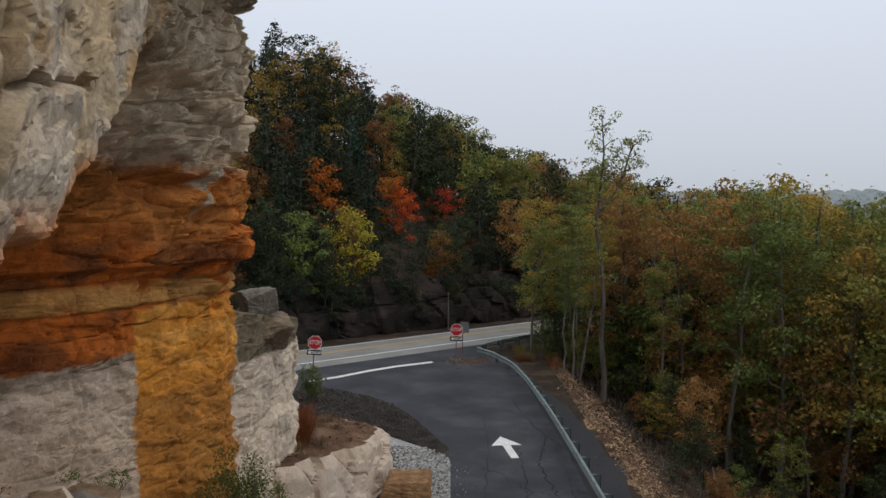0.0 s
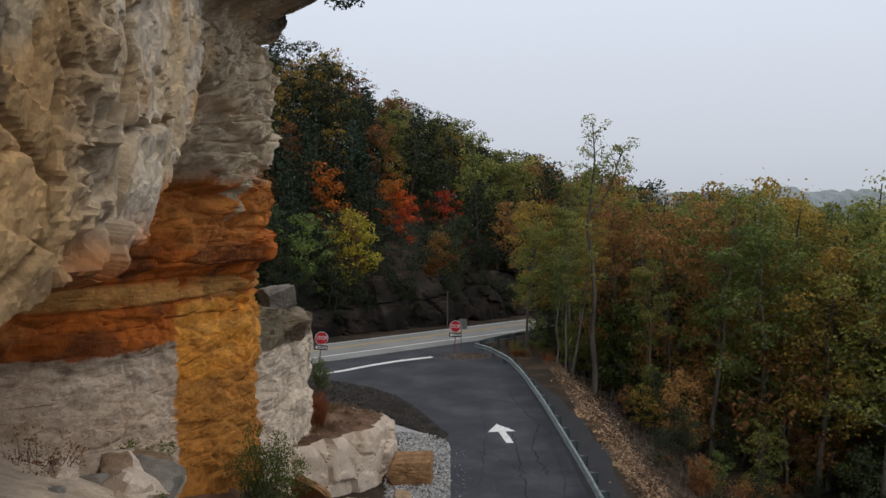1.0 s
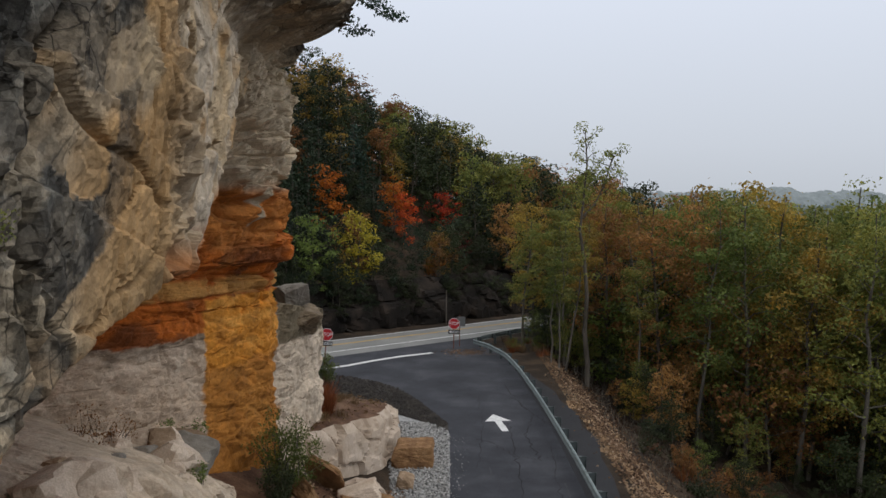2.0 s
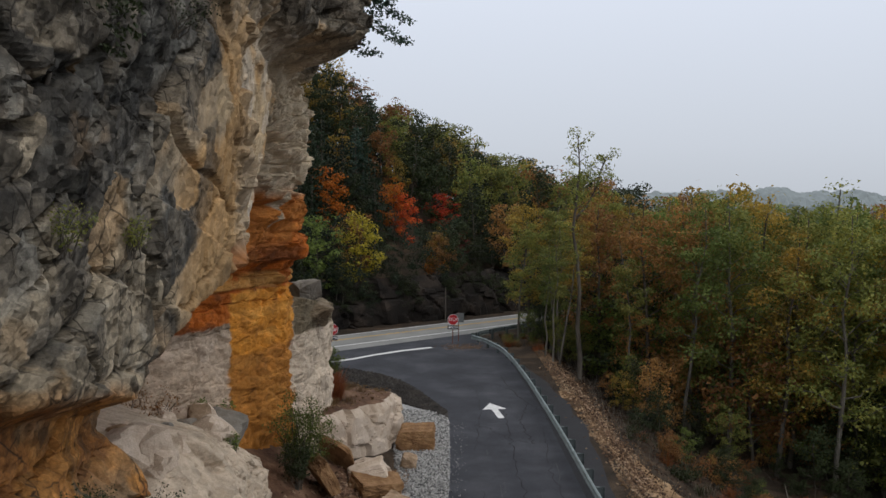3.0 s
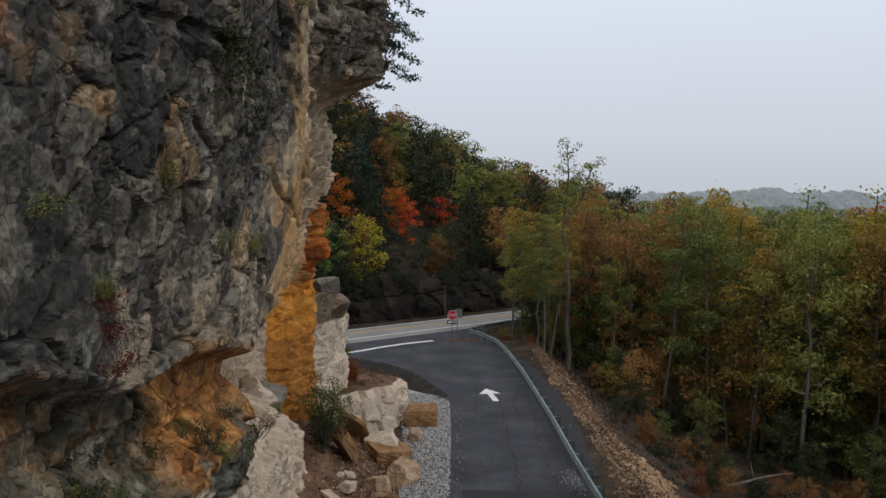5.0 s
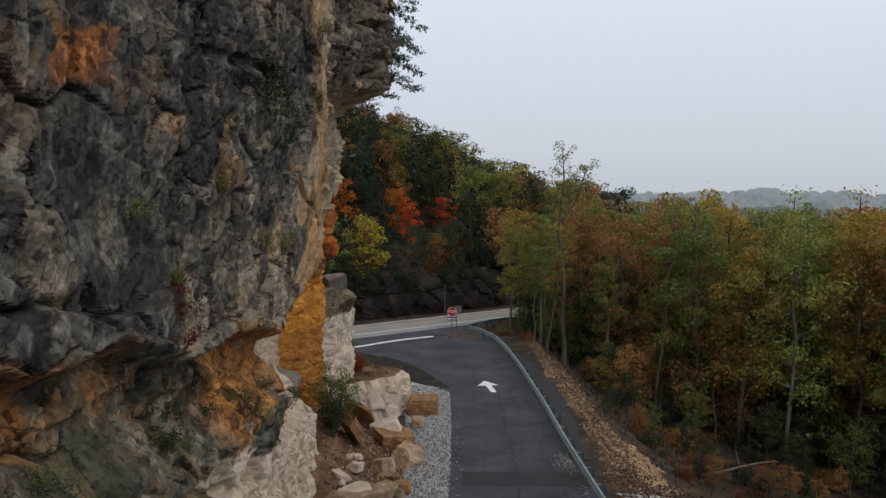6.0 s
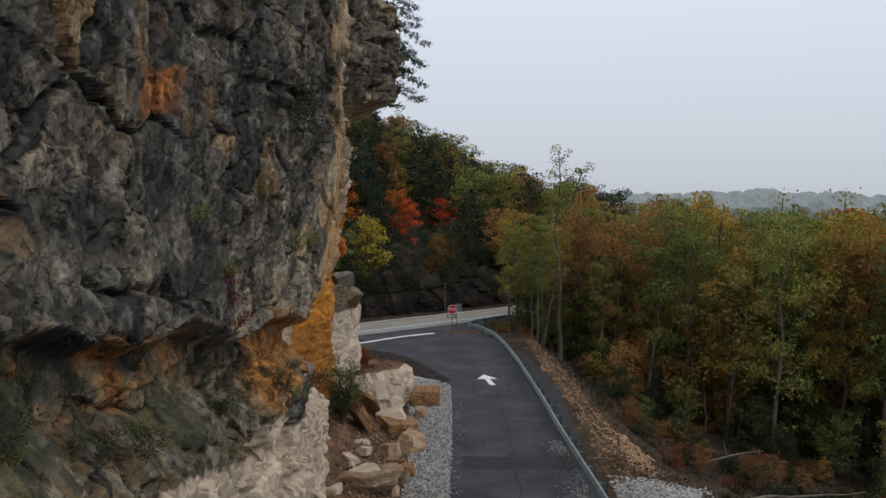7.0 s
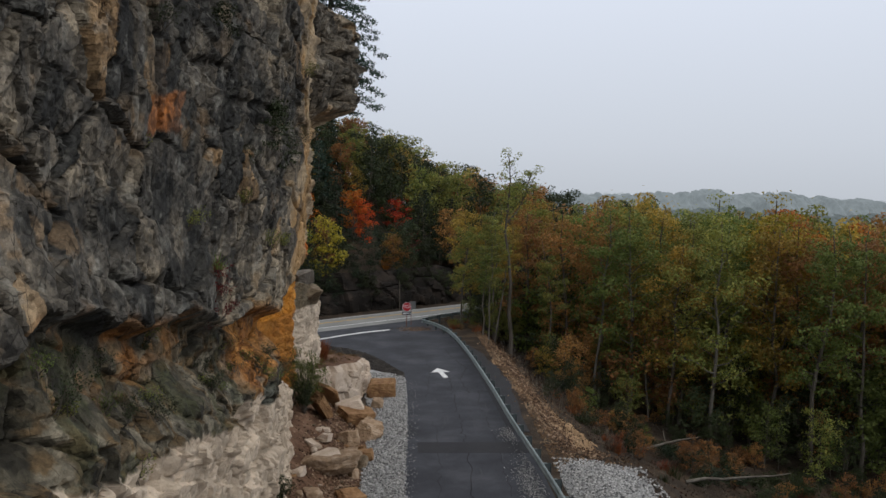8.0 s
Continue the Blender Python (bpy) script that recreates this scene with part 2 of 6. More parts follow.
def leafy(name, colours, light=0.38):
    """Leaves: colour varies from leaf to leaf and from tree to tree; some light passes through."""
    m, n, l, b = base_mat(name, 0.6)
    geo, info = n.new("ShaderNodeNewGeometry"), n.new("ShaderNodeObjectInfo")
    ramp = n.new("ShaderNodeValToRGB")
    els = ramp.color_ramp.elements
    while len(els) < len(colours):
        els.new(0.5)
    for i, c in enumerate(colours):
        els[i].position = i / max(1, len(colours) - 1)
        els[i].color = (*c, 1)
    # neighbouring leaves share a shade: the clump's place counts as much as the single leaf
    co, ns = n.new("ShaderNodeTexCoord"), n.new("ShaderNodeTexNoise")
    ns.inputs["Scale"].default_value, ns.inputs["Detail"].default_value = 0.5, 3
    l.new(co.outputs["Object"], ns.inputs[0])
    mr = n.new("ShaderNodeMapRange")
    mr.inputs[1].default_value, mr.inputs[2].default_value = 0.3, 0.7
    l.new(ns.outputs[0], mr.inputs[0])
    av = n.new("ShaderNodeMath")
    av.operation = "MULTIPLY_ADD"
    av.inputs[1].default_value = 0.5
    hf = n.new("ShaderNodeMath")
    hf.operation = "MULTIPLY"
    hf.inputs[1].default_value = 0.5
    l.new(geo.outputs["Random Per Island"], hf.inputs[0]), l.new(mr.outputs[0], av.inputs[0]), l.new(hf.outputs[0], av.inputs[2])
    l.new(av.outputs[0], ramp.inputs[0])
    hs, rv, rh = n.new("ShaderNodeHueSaturation"), n.new("ShaderNodeMapRange"), n.new("ShaderNodeMapRange")
    rv.inputs[3].default_value, rv.inputs[4].default_value = 0.7, 1.25
    rh.inputs[3].default_value, rh.inputs[4].default_value = 0.494, 0.508
    l.new(info.outputs["Random"], rv.inputs[0]), l.new(info.outputs["Random"], rh.inputs[0])
    l.new(rv.outputs[0], hs.inputs["Value"]), l.new(rh.outputs[0], hs.inputs["Hue"]), l.new(ramp.outputs[0], hs.inputs["Color"])
    l.new(hs.outputs[0], b.inputs["Base Color"])
    tr, mx = n.new("ShaderNodeBsdfTranslucent"), n.new("ShaderNodeMixShader")
    mx.inputs[0].default_value = light
    l.new(hs.outputs[0], tr.inputs[0])
    l.new(b.outputs[0], mx.inputs[1]), l.new(tr.outputs[0], mx.inputs[2])
    l.new(mx.outputs[0], n["Material Output"].inputs[0])
    return m


def plain(name, c, rough=0.6, metal=0.0):
    return mottled(name, (tuple(v * 0.88 for v in c), c, tuple(min(1, v * 1.08) for v in c)), 6, 60, rough, 0.08, metal, 0.004)


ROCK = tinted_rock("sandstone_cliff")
PALE_ROCK = mottled("fresh_pale_sandstone", ((0.37, 0.285, 0.21), (0.50, 0.405, 0.315), (0.58, 0.48, 0.39)), 1.3, 30, 0.9, 0.4, distance=0.02, per_object=0.1)
ORANGE_ROCK = mottled("iron_stained_sandstone", ((0.14, 0.075, 0.036), (0.22, 0.12, 0.055), (0.33, 0.20, 0.10)), 2.6, 30, 0.9, 0.4, distance=0.02, per_object=0.2)
BUFF_ROCK = mottled("buff_sandstone_block", ((0.17, 0.11, 0.066), (0.29, 0.20, 0.125), (0.43, 0.33, 0.24)), 2.6, 30, 0.9, 0.4, distance=0.02, per_object=0.2)
GREY_ROCK = mottled("weathered_grey_stone", ((0.10, 0.09, 0.08), (0.20, 0.18, 0.15), (0.27, 0.25, 0.22)), 1.5, 30, 0.9, 0.4, distance=0.02, per_object=0.1)
# near-black stone: shade of the overhanging trees is put into its colour
SHADED_ROCK = mottled("shaded_roadcut_stone", ((0.006, 0.005, 0.004), (0.014, 0.011, 0.009), (0.045, 0.034, 0.026)), 0.6, 9, 0.95, 0.8, distance=0.1)
ASPHALT = mottled("new_asphalt", ((0.024, 0.0255, 0.031), (0.038, 0.040, 0.048), (0.066, 0.068, 0.077)), 0.42, 38, 0.82, 0.45, distance=0.01)
ASPHALT_NEW = mottled("fresh_asphalt_patch", ((0.020, 0.020, 0.023), (0.028, 0.028, 0.031)), 0.9, 90, 0.8, 0.35, distance=0.008)
ASPHALT_OLD = mottled("loose_dark_millings", ((0.025, 0.022, 0.020), (0.045, 0.040, 0.036), (0.07, 0.06, 0.05)), 1.5, 26, 0.95, 0.9, distance=0.03)
SCUFF = mottled("pale_tyre_scuff", ((0.05, 0.05, 0.053), (0.085, 0.085, 0.088)), 5, 60, 0.9, 0.2, distance=0.004)
SEAL = mottled("crack_sealant", ((0.005, 0.005, 0.006), (0.009, 0.009, 0.010)), 3, 60, 0.6, 0.2, distance=0.004)
SEAL.node_tree.nodes["Principled BSDF"].inputs["Specular IOR Level"].default_value = 0.08
CONCRETE = mottled("worn_highway_surface", ((0.175, 0.175, 0.17), (0.22, 0.22, 0.21), (0.255, 0.25, 0.24)), 0.35, 50, 0.85, 0.2, distance=0.006, stretch=(1, 1, 1))
WHITE_PAINT = mottled("white_road_paint", ((0.52, 0.52, 0.51), (0.68, 0.68, 0.67), (0.74, 0.74, 0.73)), 4, 60, 0.7, 0.1, distance=0.004)
YELLOW_PAINT = mottled("yellow_road_paint", ((0.42, 0.25, 0.04), (0.55, 0.34, 0.06)), 3, 60, 0.7, 0.1, distance=0.004)
STEEL = mottled("galvanised_steel", ((0.15, 0.18, 0.18), (0.22, 0.26, 0.26), (0.28, 0.32, 0.31)), 2.5, 40, 0.55, 0.1, metal=0.35, distance=0.003)
POST_STEEL = mottled("weathered_post_steel", ((0.07, 0.085, 0.085), (0.12, 0.14, 0.14)), 4, 40, 0.6, 0.1, metal=0.3, distance=0.003)
SIGN_RED = plain("red_sign_sheeting", (0.42, 0.018, 0.024), 0.45)
SIGN_WHITE = plain("white_sign_sheeting", (0.72, 0.72, 0.72), 0.45)
SIGN_BLACK = plain("black_sign_sheeting", (0.015, 0.015, 0.016), 0.45)
SIGN_BACK = plain("bare_aluminium_back", (0.16, 0.165, 0.16), 0.5, 0.3)
SIGN_POST = plain("rusty_red_post", (0.16, 0.06, 0.045), 0.7)
BARK = mottled("grey_bark", ((0.045, 0.038, 0.03), (0.10, 0.085, 0.068), (0.16, 0.14, 0.115)), 1.2, 12, 0.95, 0.8, distance=0.03, stretch=(1, 1, 0.25))
PALE_BARK = mottled("pale_bark", ((0.07, 0.06, 0.048), (0.13, 0.115, 0.095), (0.19, 0.17, 0.145)), 1.2, 12, 0.95, 0.8, distance=0.03, stretch=(1, 1, 0.25))
GRAVEL = mottled("limestone_gravel", ((0.16, 0.16, 0.16), (0.30, 0.30, 0.295), (0.46, 0.455, 0.44)), 14, 40, 0.9, 0.6, distance=0.02)
CLOD = mottled("clay_clods", ((0.045, 0.027, 0.016), (0.16, 0.10, 0.058), (0.36, 0.26, 0.165)), 0.5, 20, 0.95, 0.5, distance=0.02)
BROWN_ROCK = mottled("brown_weathered_stone", ((0.06, 0.045, 0.03), (0.15, 0.112, 0.072), (0.26, 0.205, 0.145)), 2.2, 26, 0.92, 0.6, distance=0.03, per_object=0.1)
RUBBLE, pn, pl, pb = base_mat("brown_rubble", 0.95)
pr, pg = pn.new("ShaderNodeValToRGB"), pn.new("ShaderNodeNewGeometry")
pr.color_ramp.elements[0].color, pr.color_ramp.elements[1].color = (0.045, 0.026, 0.016, 1), (0.36, 0.26, 0.18, 1)
pr.color_ramp.elements.new(0.65).color = (0.15, 0.088, 0.052, 1)
pl.new(pg.outputs["Random Per Island"], pr.inputs[0]), pl.new(pr.outputs[0], pb.inputs["Base Color"])
PEBBLE, pn, pl, pb = base_mat("crushed_limestone", 0.9)
pr, pg = pn.new("ShaderNodeValToRGB"), pn.new("ShaderNodeNewGeometry")
pr.color_ramp.elements[0].color, pr.color_ramp.elements[1].color = (0.07, 0.07, 0.07, 1), (0.52, 0.51, 0.49, 1)
pl.new(pg.outputs["Random Per Island"], pr.inputs[0]), pl.new(pr.outputs[0], pb.inputs["Base Color"])

LEAF = {
    "green": leafy("green_leaves", ((0.0616, 0.0841, 0.0241), (0.1283, 0.1683, 0.0391), (0.2138, 0.2485, 0.0511))),
    "olive": leafy("olive_leaves", ((0.0946, 0.1241, 0.0347), (0.1987, 0.2146, 0.0507), (0.3353, 0.2835, 0.0595))),
    "gold": leafy("golden_leaves", ((0.1511, 0.1338, 0.0363), (0.3378, 0.2333, 0.0454), (0.5676, 0.3406, 0.0514))),
    "yellow": leafy("yellow_green_leaves", ((0.161, 0.1495, 0.02), (0.345, 0.276, 0.03), (0.483, 0.3565, 0.03))),
    "orange": leafy("orange_leaves", ((0.26, 0.0805, 0.0165), (0.546, 0.1725, 0.022), (0.715, 0.2645, 0.033))),
    "red": leafy("red_leaves", ((0.286, 0.0338, 0.0165), (0.598, 0.081, 0.0275), (0.715, 0.1755, 0.033))),
    "crimson": leafy("crimson_leaves", ((0.06, 0.010, 0.012), (0.14, 0.018, 0.018), (0.20, 0.04, 0.026))),
    "rust": leafy("rusty_brown_leaves", ((0.1235, 0.0738, 0.0355), (0.2682, 0.1325, 0.0449), (0.4114, 0.1847, 0.0544))),
    "dark": leafy("dark_green_leaves", ((0.016, 0.022, 0.009), (0.031, 0.042, 0.014), (0.052, 0.062, 0.018)), 0.2),
    "pine": leafy("dark_conifer_needles", ((0.009, 0.016, 0.008), (0.018, 0.031, 0.014), (0.032, 0.048, 0.020)), 0.12),
    "hemlock": leafy("blue_green_needles", ((0.018, 0.034, 0.026), (0.030, 0.055, 0.038), (0.045, 0.075, 0.05)), 0.15),
    "litter": leafy("dead_leaf_litter", ((0.022, 0.014, 0.009), (0.06, 0.034, 0.019), (0.13, 0.07, 0.035)), 0.15),
    "dry": leafy("dry_grass", ((0.10, 0.06, 0.03), (0.19, 0.12, 0.06), (0.28, 0.19, 0.10)), 0.2),
    "russet": leafy("russet_grass", ((0.12, 0.035, 0.014), (0.22, 0.065, 0.022), (0.28, 0.10, 0.035)), 0.2),
}

# ---------------------------------------------------------------- the lie of the land
HU, HN, HC = (0.75, 0.66), (-0.66, 0.75), 48.2  # along the highway, across it, its middle


def land(x, y):
    """Height of the natural ground."""
    x, y = np.asarray(x, float), np.asarray(y, float)
    s, h = HU[0] * x + HU[1] * y, HN[0] * x + HN[1] * y - HC
    z = np.zeros(np.broadcast(x, y).shape)
    # talus rising to the foot of the cliff
    foot = sstep(24, 21, y) + 0.25 * sstep(21, 24, y) * sstep(36, 30, y)
    z = z + foot * np.clip((-2.7 - x) * 0.52, 0, 2.6)
    # bank falling to the wooded valley
    edge = 5.9 + 3.6 * sstep(19, 14.5, y) - 0.045 * np.clip(y - 30, 0, 30) - 0.6 * sstep(50, 60, y)
    drop = np.clip(x - edge, 0, None)
    fall = -9.5 * (1 - np.exp(-drop * 0.088)) - 4.0 * sstep(15, 60, drop)
    road_side = sstep(-4.8, -9.5, h)
    z = z + fall * np.where(h < 0, road_side, 0) * 1.0
    # hill beyond the highway
    top = np.clip(21.5 - (s - 38) * 0.37, -4.0, 19.5)
    cut = 2.6 * sstep(4.4, 5.6, h) * sstep(90, 60, s)
    z = z + np.where(h > 0, cut + (top - cut) * sstep(0, 1, np.clip((h - 8.5) / 28, 0, 1)) * 1.0, 0)
    rough = (fbm(x * 0.35, y * 0.35, 5) - 0.5) * 0.7 + (fbm(x * 1.7, y * 1.7, 9, 3) - 0.5) * 0.22
    off = np.clip(np.maximum(np.abs(x - 2.3) - 3.9, 0) / 3, 0, 1) * sstep(5.3, 7, np.abs(h)) * np.where((y > 30) & (x < 3) & (h < 0), 0.0, 1)
    return z + rough * off - 0.02


def spaced(*runs):
    """Uneven grid lines: runs of (start, end, step)."""
    return np.concatenate([np.arange(a, b, c) for a, b, c in runs])


GROUND = mottled("leaf_strewn_soil", ((0.016, 0.011, 0.007), (0.034, 0.023, 0.014), (0.085, 0.056, 0.035)), 0.55, 14, 0.95, 0.9, distance=0.05)
TALUS = mottled("red_brown_talus_soil", ((0.045, 0.023, 0.014), (0.11, 0.058, 0.034), (0.20, 0.12, 0.075)), 1.1, 12, 0.95, 0.9, distance=0.05)
CLAY = mottled("bare_clay_bank", ((0.12, 0.07, 0.036), (0.27, 0.17, 0.09), (0.42, 0.29, 0.17)), 0.6, 10, 0.95, 0.9, distance=0.06)
gx = spaced((-2500, -300, 200), (-300, -60, 24), (-60, -14, 1.6), (-14, 14, 0.4), (14, 70, 1.2), (70, 300, 18), (300, 2600, 230))
gy = spaced((-1500, -100, 140), (-100, -24, 6), (-24, 62, 0.55), (62, 130, 1.6), (130, 300, 16), (300, 3000, 200))
GX, GY = np.meshgrid(gx, gy)
GZ = land(GX, GY)
ground_me = mesh_from("ground", np.stack((GX, GY, GZ), -1).reshape(-1, 3), grid_faces(len(gy), len(gx)), (GROUND, TALUS, CLAY), True)
cx, cy = [(v[:-1, :-1] + v[1:, 1:]).ravel() / 2 for v in (GX, GY)]
patch = fbm(cx * 0.5, cy * 0.5, 33)
slot = np.where((cx < -1) & (cy < 24), 1, 0)
slot = np.where(((cx - 8.4) / 2.0) ** 2 + ((cy - 26 + 0.6 * (cx - 8.4)) / 5.0) ** 2 < 0.6 + 1.6 * (patch - 0.4), 2, slot)
slot = np.where(fbm(cx * 0.9, cy * 0.9, 35) - 0.09 * (cx - 7.2 + 0.05 * (cy - 25)) ** 2 - 0.8 * sstep(38, 45, cy) - 0.3 * sstep(27, 23, cy) - sstep(16, 13, cy) > 0.44, 2, slot)
ground_me.polygons.foreach_set("material_index", slot.astype(np.int32))
ground = tagged(new("ground", ground_me), "leaf-strewn brown soil falling from the road into a wooded valley", "ground", kind="structure")


def sheet(name, outline, z, mats, label, category, thick=0.12, kind="structure", parent=None):
    """A flat slab with the given outline; its top lies at z."""
    bm = bmesh.new()
    top = bm.faces.new([bm.verts.new((x, y, z)) for x, y in outline])
    ex = bmesh.ops.extrude_face_region(bm, geom=[top])
    bmesh.ops.translate(bm, verts=[v for v in ex["geom"] if isinstance(v, bmesh.types.BMVert)], vec=(0, 0, -thick))
    me = bm_mesh(name, bm, mats)
    if parent is not None:
        return child(name, me, parent, label)
    return tagged(new(name, me), label, category, kind=kind)


def hw(s, h):
    return HU[0] * s + HN[0] * (h + HC), HU[1] * s + HN[1] * (h + HC)


# highway, its lines, and the drive that joins it
highway = sheet("road_highway", [hw(-60, -5.2), hw(120, -5.2), hw(120, 0.35), hw(-60, 0.35)], 0.012, (CONCRETE,), "pale worn two-lane highway with yellow centre lines", "road")
for nm, h0, h1, m in (("edge_line", -3.75, -3.6, WHITE_PAINT), ("edge_line", 0.1, 0.2, WHITE_PAINT), ("centre_line", -1.62, -1.52, YELLOW_PAINT), ("centre_line", -1.38, -1.28, YELLOW_PAINT)):
    sheet(nm, [hw(-60, h0), hw(120, h0), hw(120, h1), hw(-60, h1)], 0.018, (m,), "", "", 0.004, parent=highway)

drive_outline = [(-0.45, -45), (5.3, -45), (5.2, 5), (4.9, 17), (4.5, 26), (3.9, 34), (3.2, 41.5), (2.4, 48), (0.9, 53.5), hw(38.2, -5.15), hw(20, -5.15), (-12.5, 44.6), (-9.3, 43.6), (-7.2, 42.9), (-5.6, 41.8), (-4.2, 40.2), (-2.9, 37.6), (-1.9, 34.9), (-1.25, 33.3), (-1.05, 31.4), (-0.8, 24)]
drive = sheet("road_drive", drive_outline, 0.008, (ASPHALT,), "new dark asphalt access drive curving to a highway", "road")
sheet("patch", [(-0.2, 16.6), (4.95, 16.7), (4.9, 18.3), (-0.25, 18.2)], 0.013, (ASPHALT_NEW,), "darker fresh asphalt strip", "", 0.004, parent=drive)
sheet("patch", [(4.2, 20), (5.2, 20), (5.15, 23), (5.3, 26), (5.2, 28.5), (5.5, 31), (5.0, 33), (5.1, 35), (4.5, 38), (4.4, 40), (3.2, 45), (2.6, 45), (3.0, 40), (3.6, 33)], 0.013, (ASPHALT_NEW,), "asphalt spilled past the guardrail", "", 0.05, parent=drive)
sheet("stop_bar", [(-9.2, 44.9), (-7.8, 46.1), (-6.4, 47.75), (-4.9, 49.2), (-2.75, 50.75), (-2.95, 51.1), (-5.05, 49.6), (-6.55, 48.15), (-7.95, 46.5), (-9.35, 45.3)], 0.014, (WHITE_PAINT,), "white stop line", "", 0.004, parent=drive)
# straight arrow, 2.9 m long, slanting across the lane
ca, sa = math.cos(radians(10)), math.sin(radians(10))
arrow = [(0, 1.5), (-0.62, 0.25), (-0.16, 0.25), (-0.16, -1.45), (0.16, -1.45), (0.16, 0.25), (0.62, 0.25)]
sheet("arrow", [(1.2 + x * ca - y * sa, 33.55 + x * sa + y * ca) for x, y in arrow], 0.014, (WHITE_PAINT,), "white painted lane arrow", "", 0.004, parent=drive)


def crack(points, width, seed, m=None, wob=0.07):
    """A ragged sealed crack along points."""
    rng = np.random.default_rng(seed)
    p = np.asarray(points, float)
    t = np.linspace(0, len(p) - 1, 14 * (len(p) - 1) + 1)
    q = np.stack([np.interp(t, np.arange(len(p)), p[:, k]) for k in (0, 1)], 1)
    q += rng.normal(0, wob, q.shape)
    d = np.gradient(q, axis=0)
    d /= np.linalg.norm(d, axis=1)[:, None]
    nn = np.stack((-d[:, 1], d[:, 0]), 1) * (width * rng.uniform(0.4, 1.1, len(q)))[:, None]
    co = np.concatenate((q + nn, q - nn))
    co = np.c_[co, np.full(len(co), 0.0125)]
    i = np.arange(len(q) - 1)
    child("crack" if m is None else "scuff", mesh_from("crack", co, np.stack((i, i + 1, i + 1 + len(q), i + len(q)), 1), (m or SEAL,)), drive)


crack([(1.7, 41.5), (2.2, 38), (2.9, 35), (2.3, 31.5), (2.7, 28)], 0.032, 1)
crack([(1.6, 33.5), (1.75, 28), (1.9, 22), (2.0, 16), (1.9, 8)], 0.024, 2)
crack([(0.1, 30.8), (0.9, 30.2), (1.7, 28.4)], 0.02, 3)
crack([(-1.0, 38.5), (1.0, 39.2), (3.0, 39.0)], 0.014, 4)
crack([(0.2, 27), (0.5, 34), (0.2, 38), (-1.5, 42)], 0.014, 5)
crack([(3.3, 30), (3.2, 24), (3.45, 18), (3.4, 9)], 0.014, 7)
crack([(0.6, 22), (0.75, 17), (0.65, 9)], 0.012, 8)
crack([(1.7, 28.4), (2.7, 28), (3.4, 28.6), (4.1, 28.2)], 0.014, 9)
crack([(2.9, 35), (3.5, 33.6), (3.9, 30)], 0.02, 6)

for k, (x, y, bend, ln) in enumerate(((0.9, 20.5, 0.5, 2.2), (1.1, 21.4, 0.4, 1.6), (2.7, 20.2, -0.3, 1.8), (3.3, 23.0, 0.3, 2.4), (0.5, 25.5, 0.4, 1.5), (3.7, 15.0, -0.4, 2.0), (2.2, 13.0, 0.5, 1.6), (1.2, 15.2, -0.3, 1.4))):
    crack([(x, y), (x + bend * 0.5, y + ln * 0.4), (x + bend * 0.4, y + ln)], 0.016, 40 + k, SCUFF, 0.012)

apron = sheet("pavement_apron", [(-12, 44.4), (-9.3, 43.5), (-7.2, 42.8), (-5.6, 41.7), (-4.2, 40.1), (-2.9, 37.5), (-1.9, 34.8), (-1.2, 33.1), (-1.1, 31.9), (-2.2, 33.2), (-4.0, 35.0), (-6.0, 36.4), (-12, 38)], 0.05, (ASPHALT_OLD,), "dark loose asphalt millings beside the drive", "road edge")
verge = sheet("pavement_gravel", [(-0.45, -20), (-0.8, 24), (-1.05, 31.4), (-1.15, 32.0), (-2.2, 33.3), (-4.2, 35.2), (-3.6, 31), (-3.3, 28), (-2.6, 22), (-2.4, 12), (-2.6, -20)], 0.03, (GRAVEL,), "grey crushed limestone verge along the drive", "gravel")

# ---------------------------------------------------------------- the cliff
LIP_Y = (-24, -12.3, -11.5, -10.8, -10.2, -8, -7.2, -5.2, -4.2, -2.7, -2.0, -1.3, 0.4, 1.0, 2.3, 3.4, 4.5, 6.0, 7.3, 8.8, 10.0, 11.3, 12.3, 13.4, 15.2, 17.0, 19.0, 30)
LIP_Z = (10.5, 9.95, 9.72, 9.66, 10.1, 9.5, 9.47, 9.33, 9.0, 8.72, 8.7, 9.08, 8.86, 8.69, 9.12, 9.5, 9.52, 9.32, 9.45, 9.75, 10.3, 11.15, 12.0, 12.5, 12.8, 12.6, 12.0, 11.6)
UP_Y, UP_X = (-24, -8.5, -5.0, -0.5, 4.8, 6.4, 8.3, 11.8, 16, 20, 30), (-5.6, -4.9, -4.5, -3.65, -3.45, -4.15, -4.6, -5.0, -5.35, -5.7, -7)
LOW_Y, LOW_X = (-24, -9, -3, 0, 1.6, 2.2, 3.2, 5, 8, 14.6, 15.6, 16.4, 17.3, 19, 20.5, 21.4, 22.2, 25.2, 30), (-4.4, -4.05, -3.85, -3.65, -3.85, -5.0, -8.3, -10.2, -11.0, -11.6, -10.0, -8.9, -8.2, -7.15, -6.4, -6.45, -6.0, -5.55, -6.5)


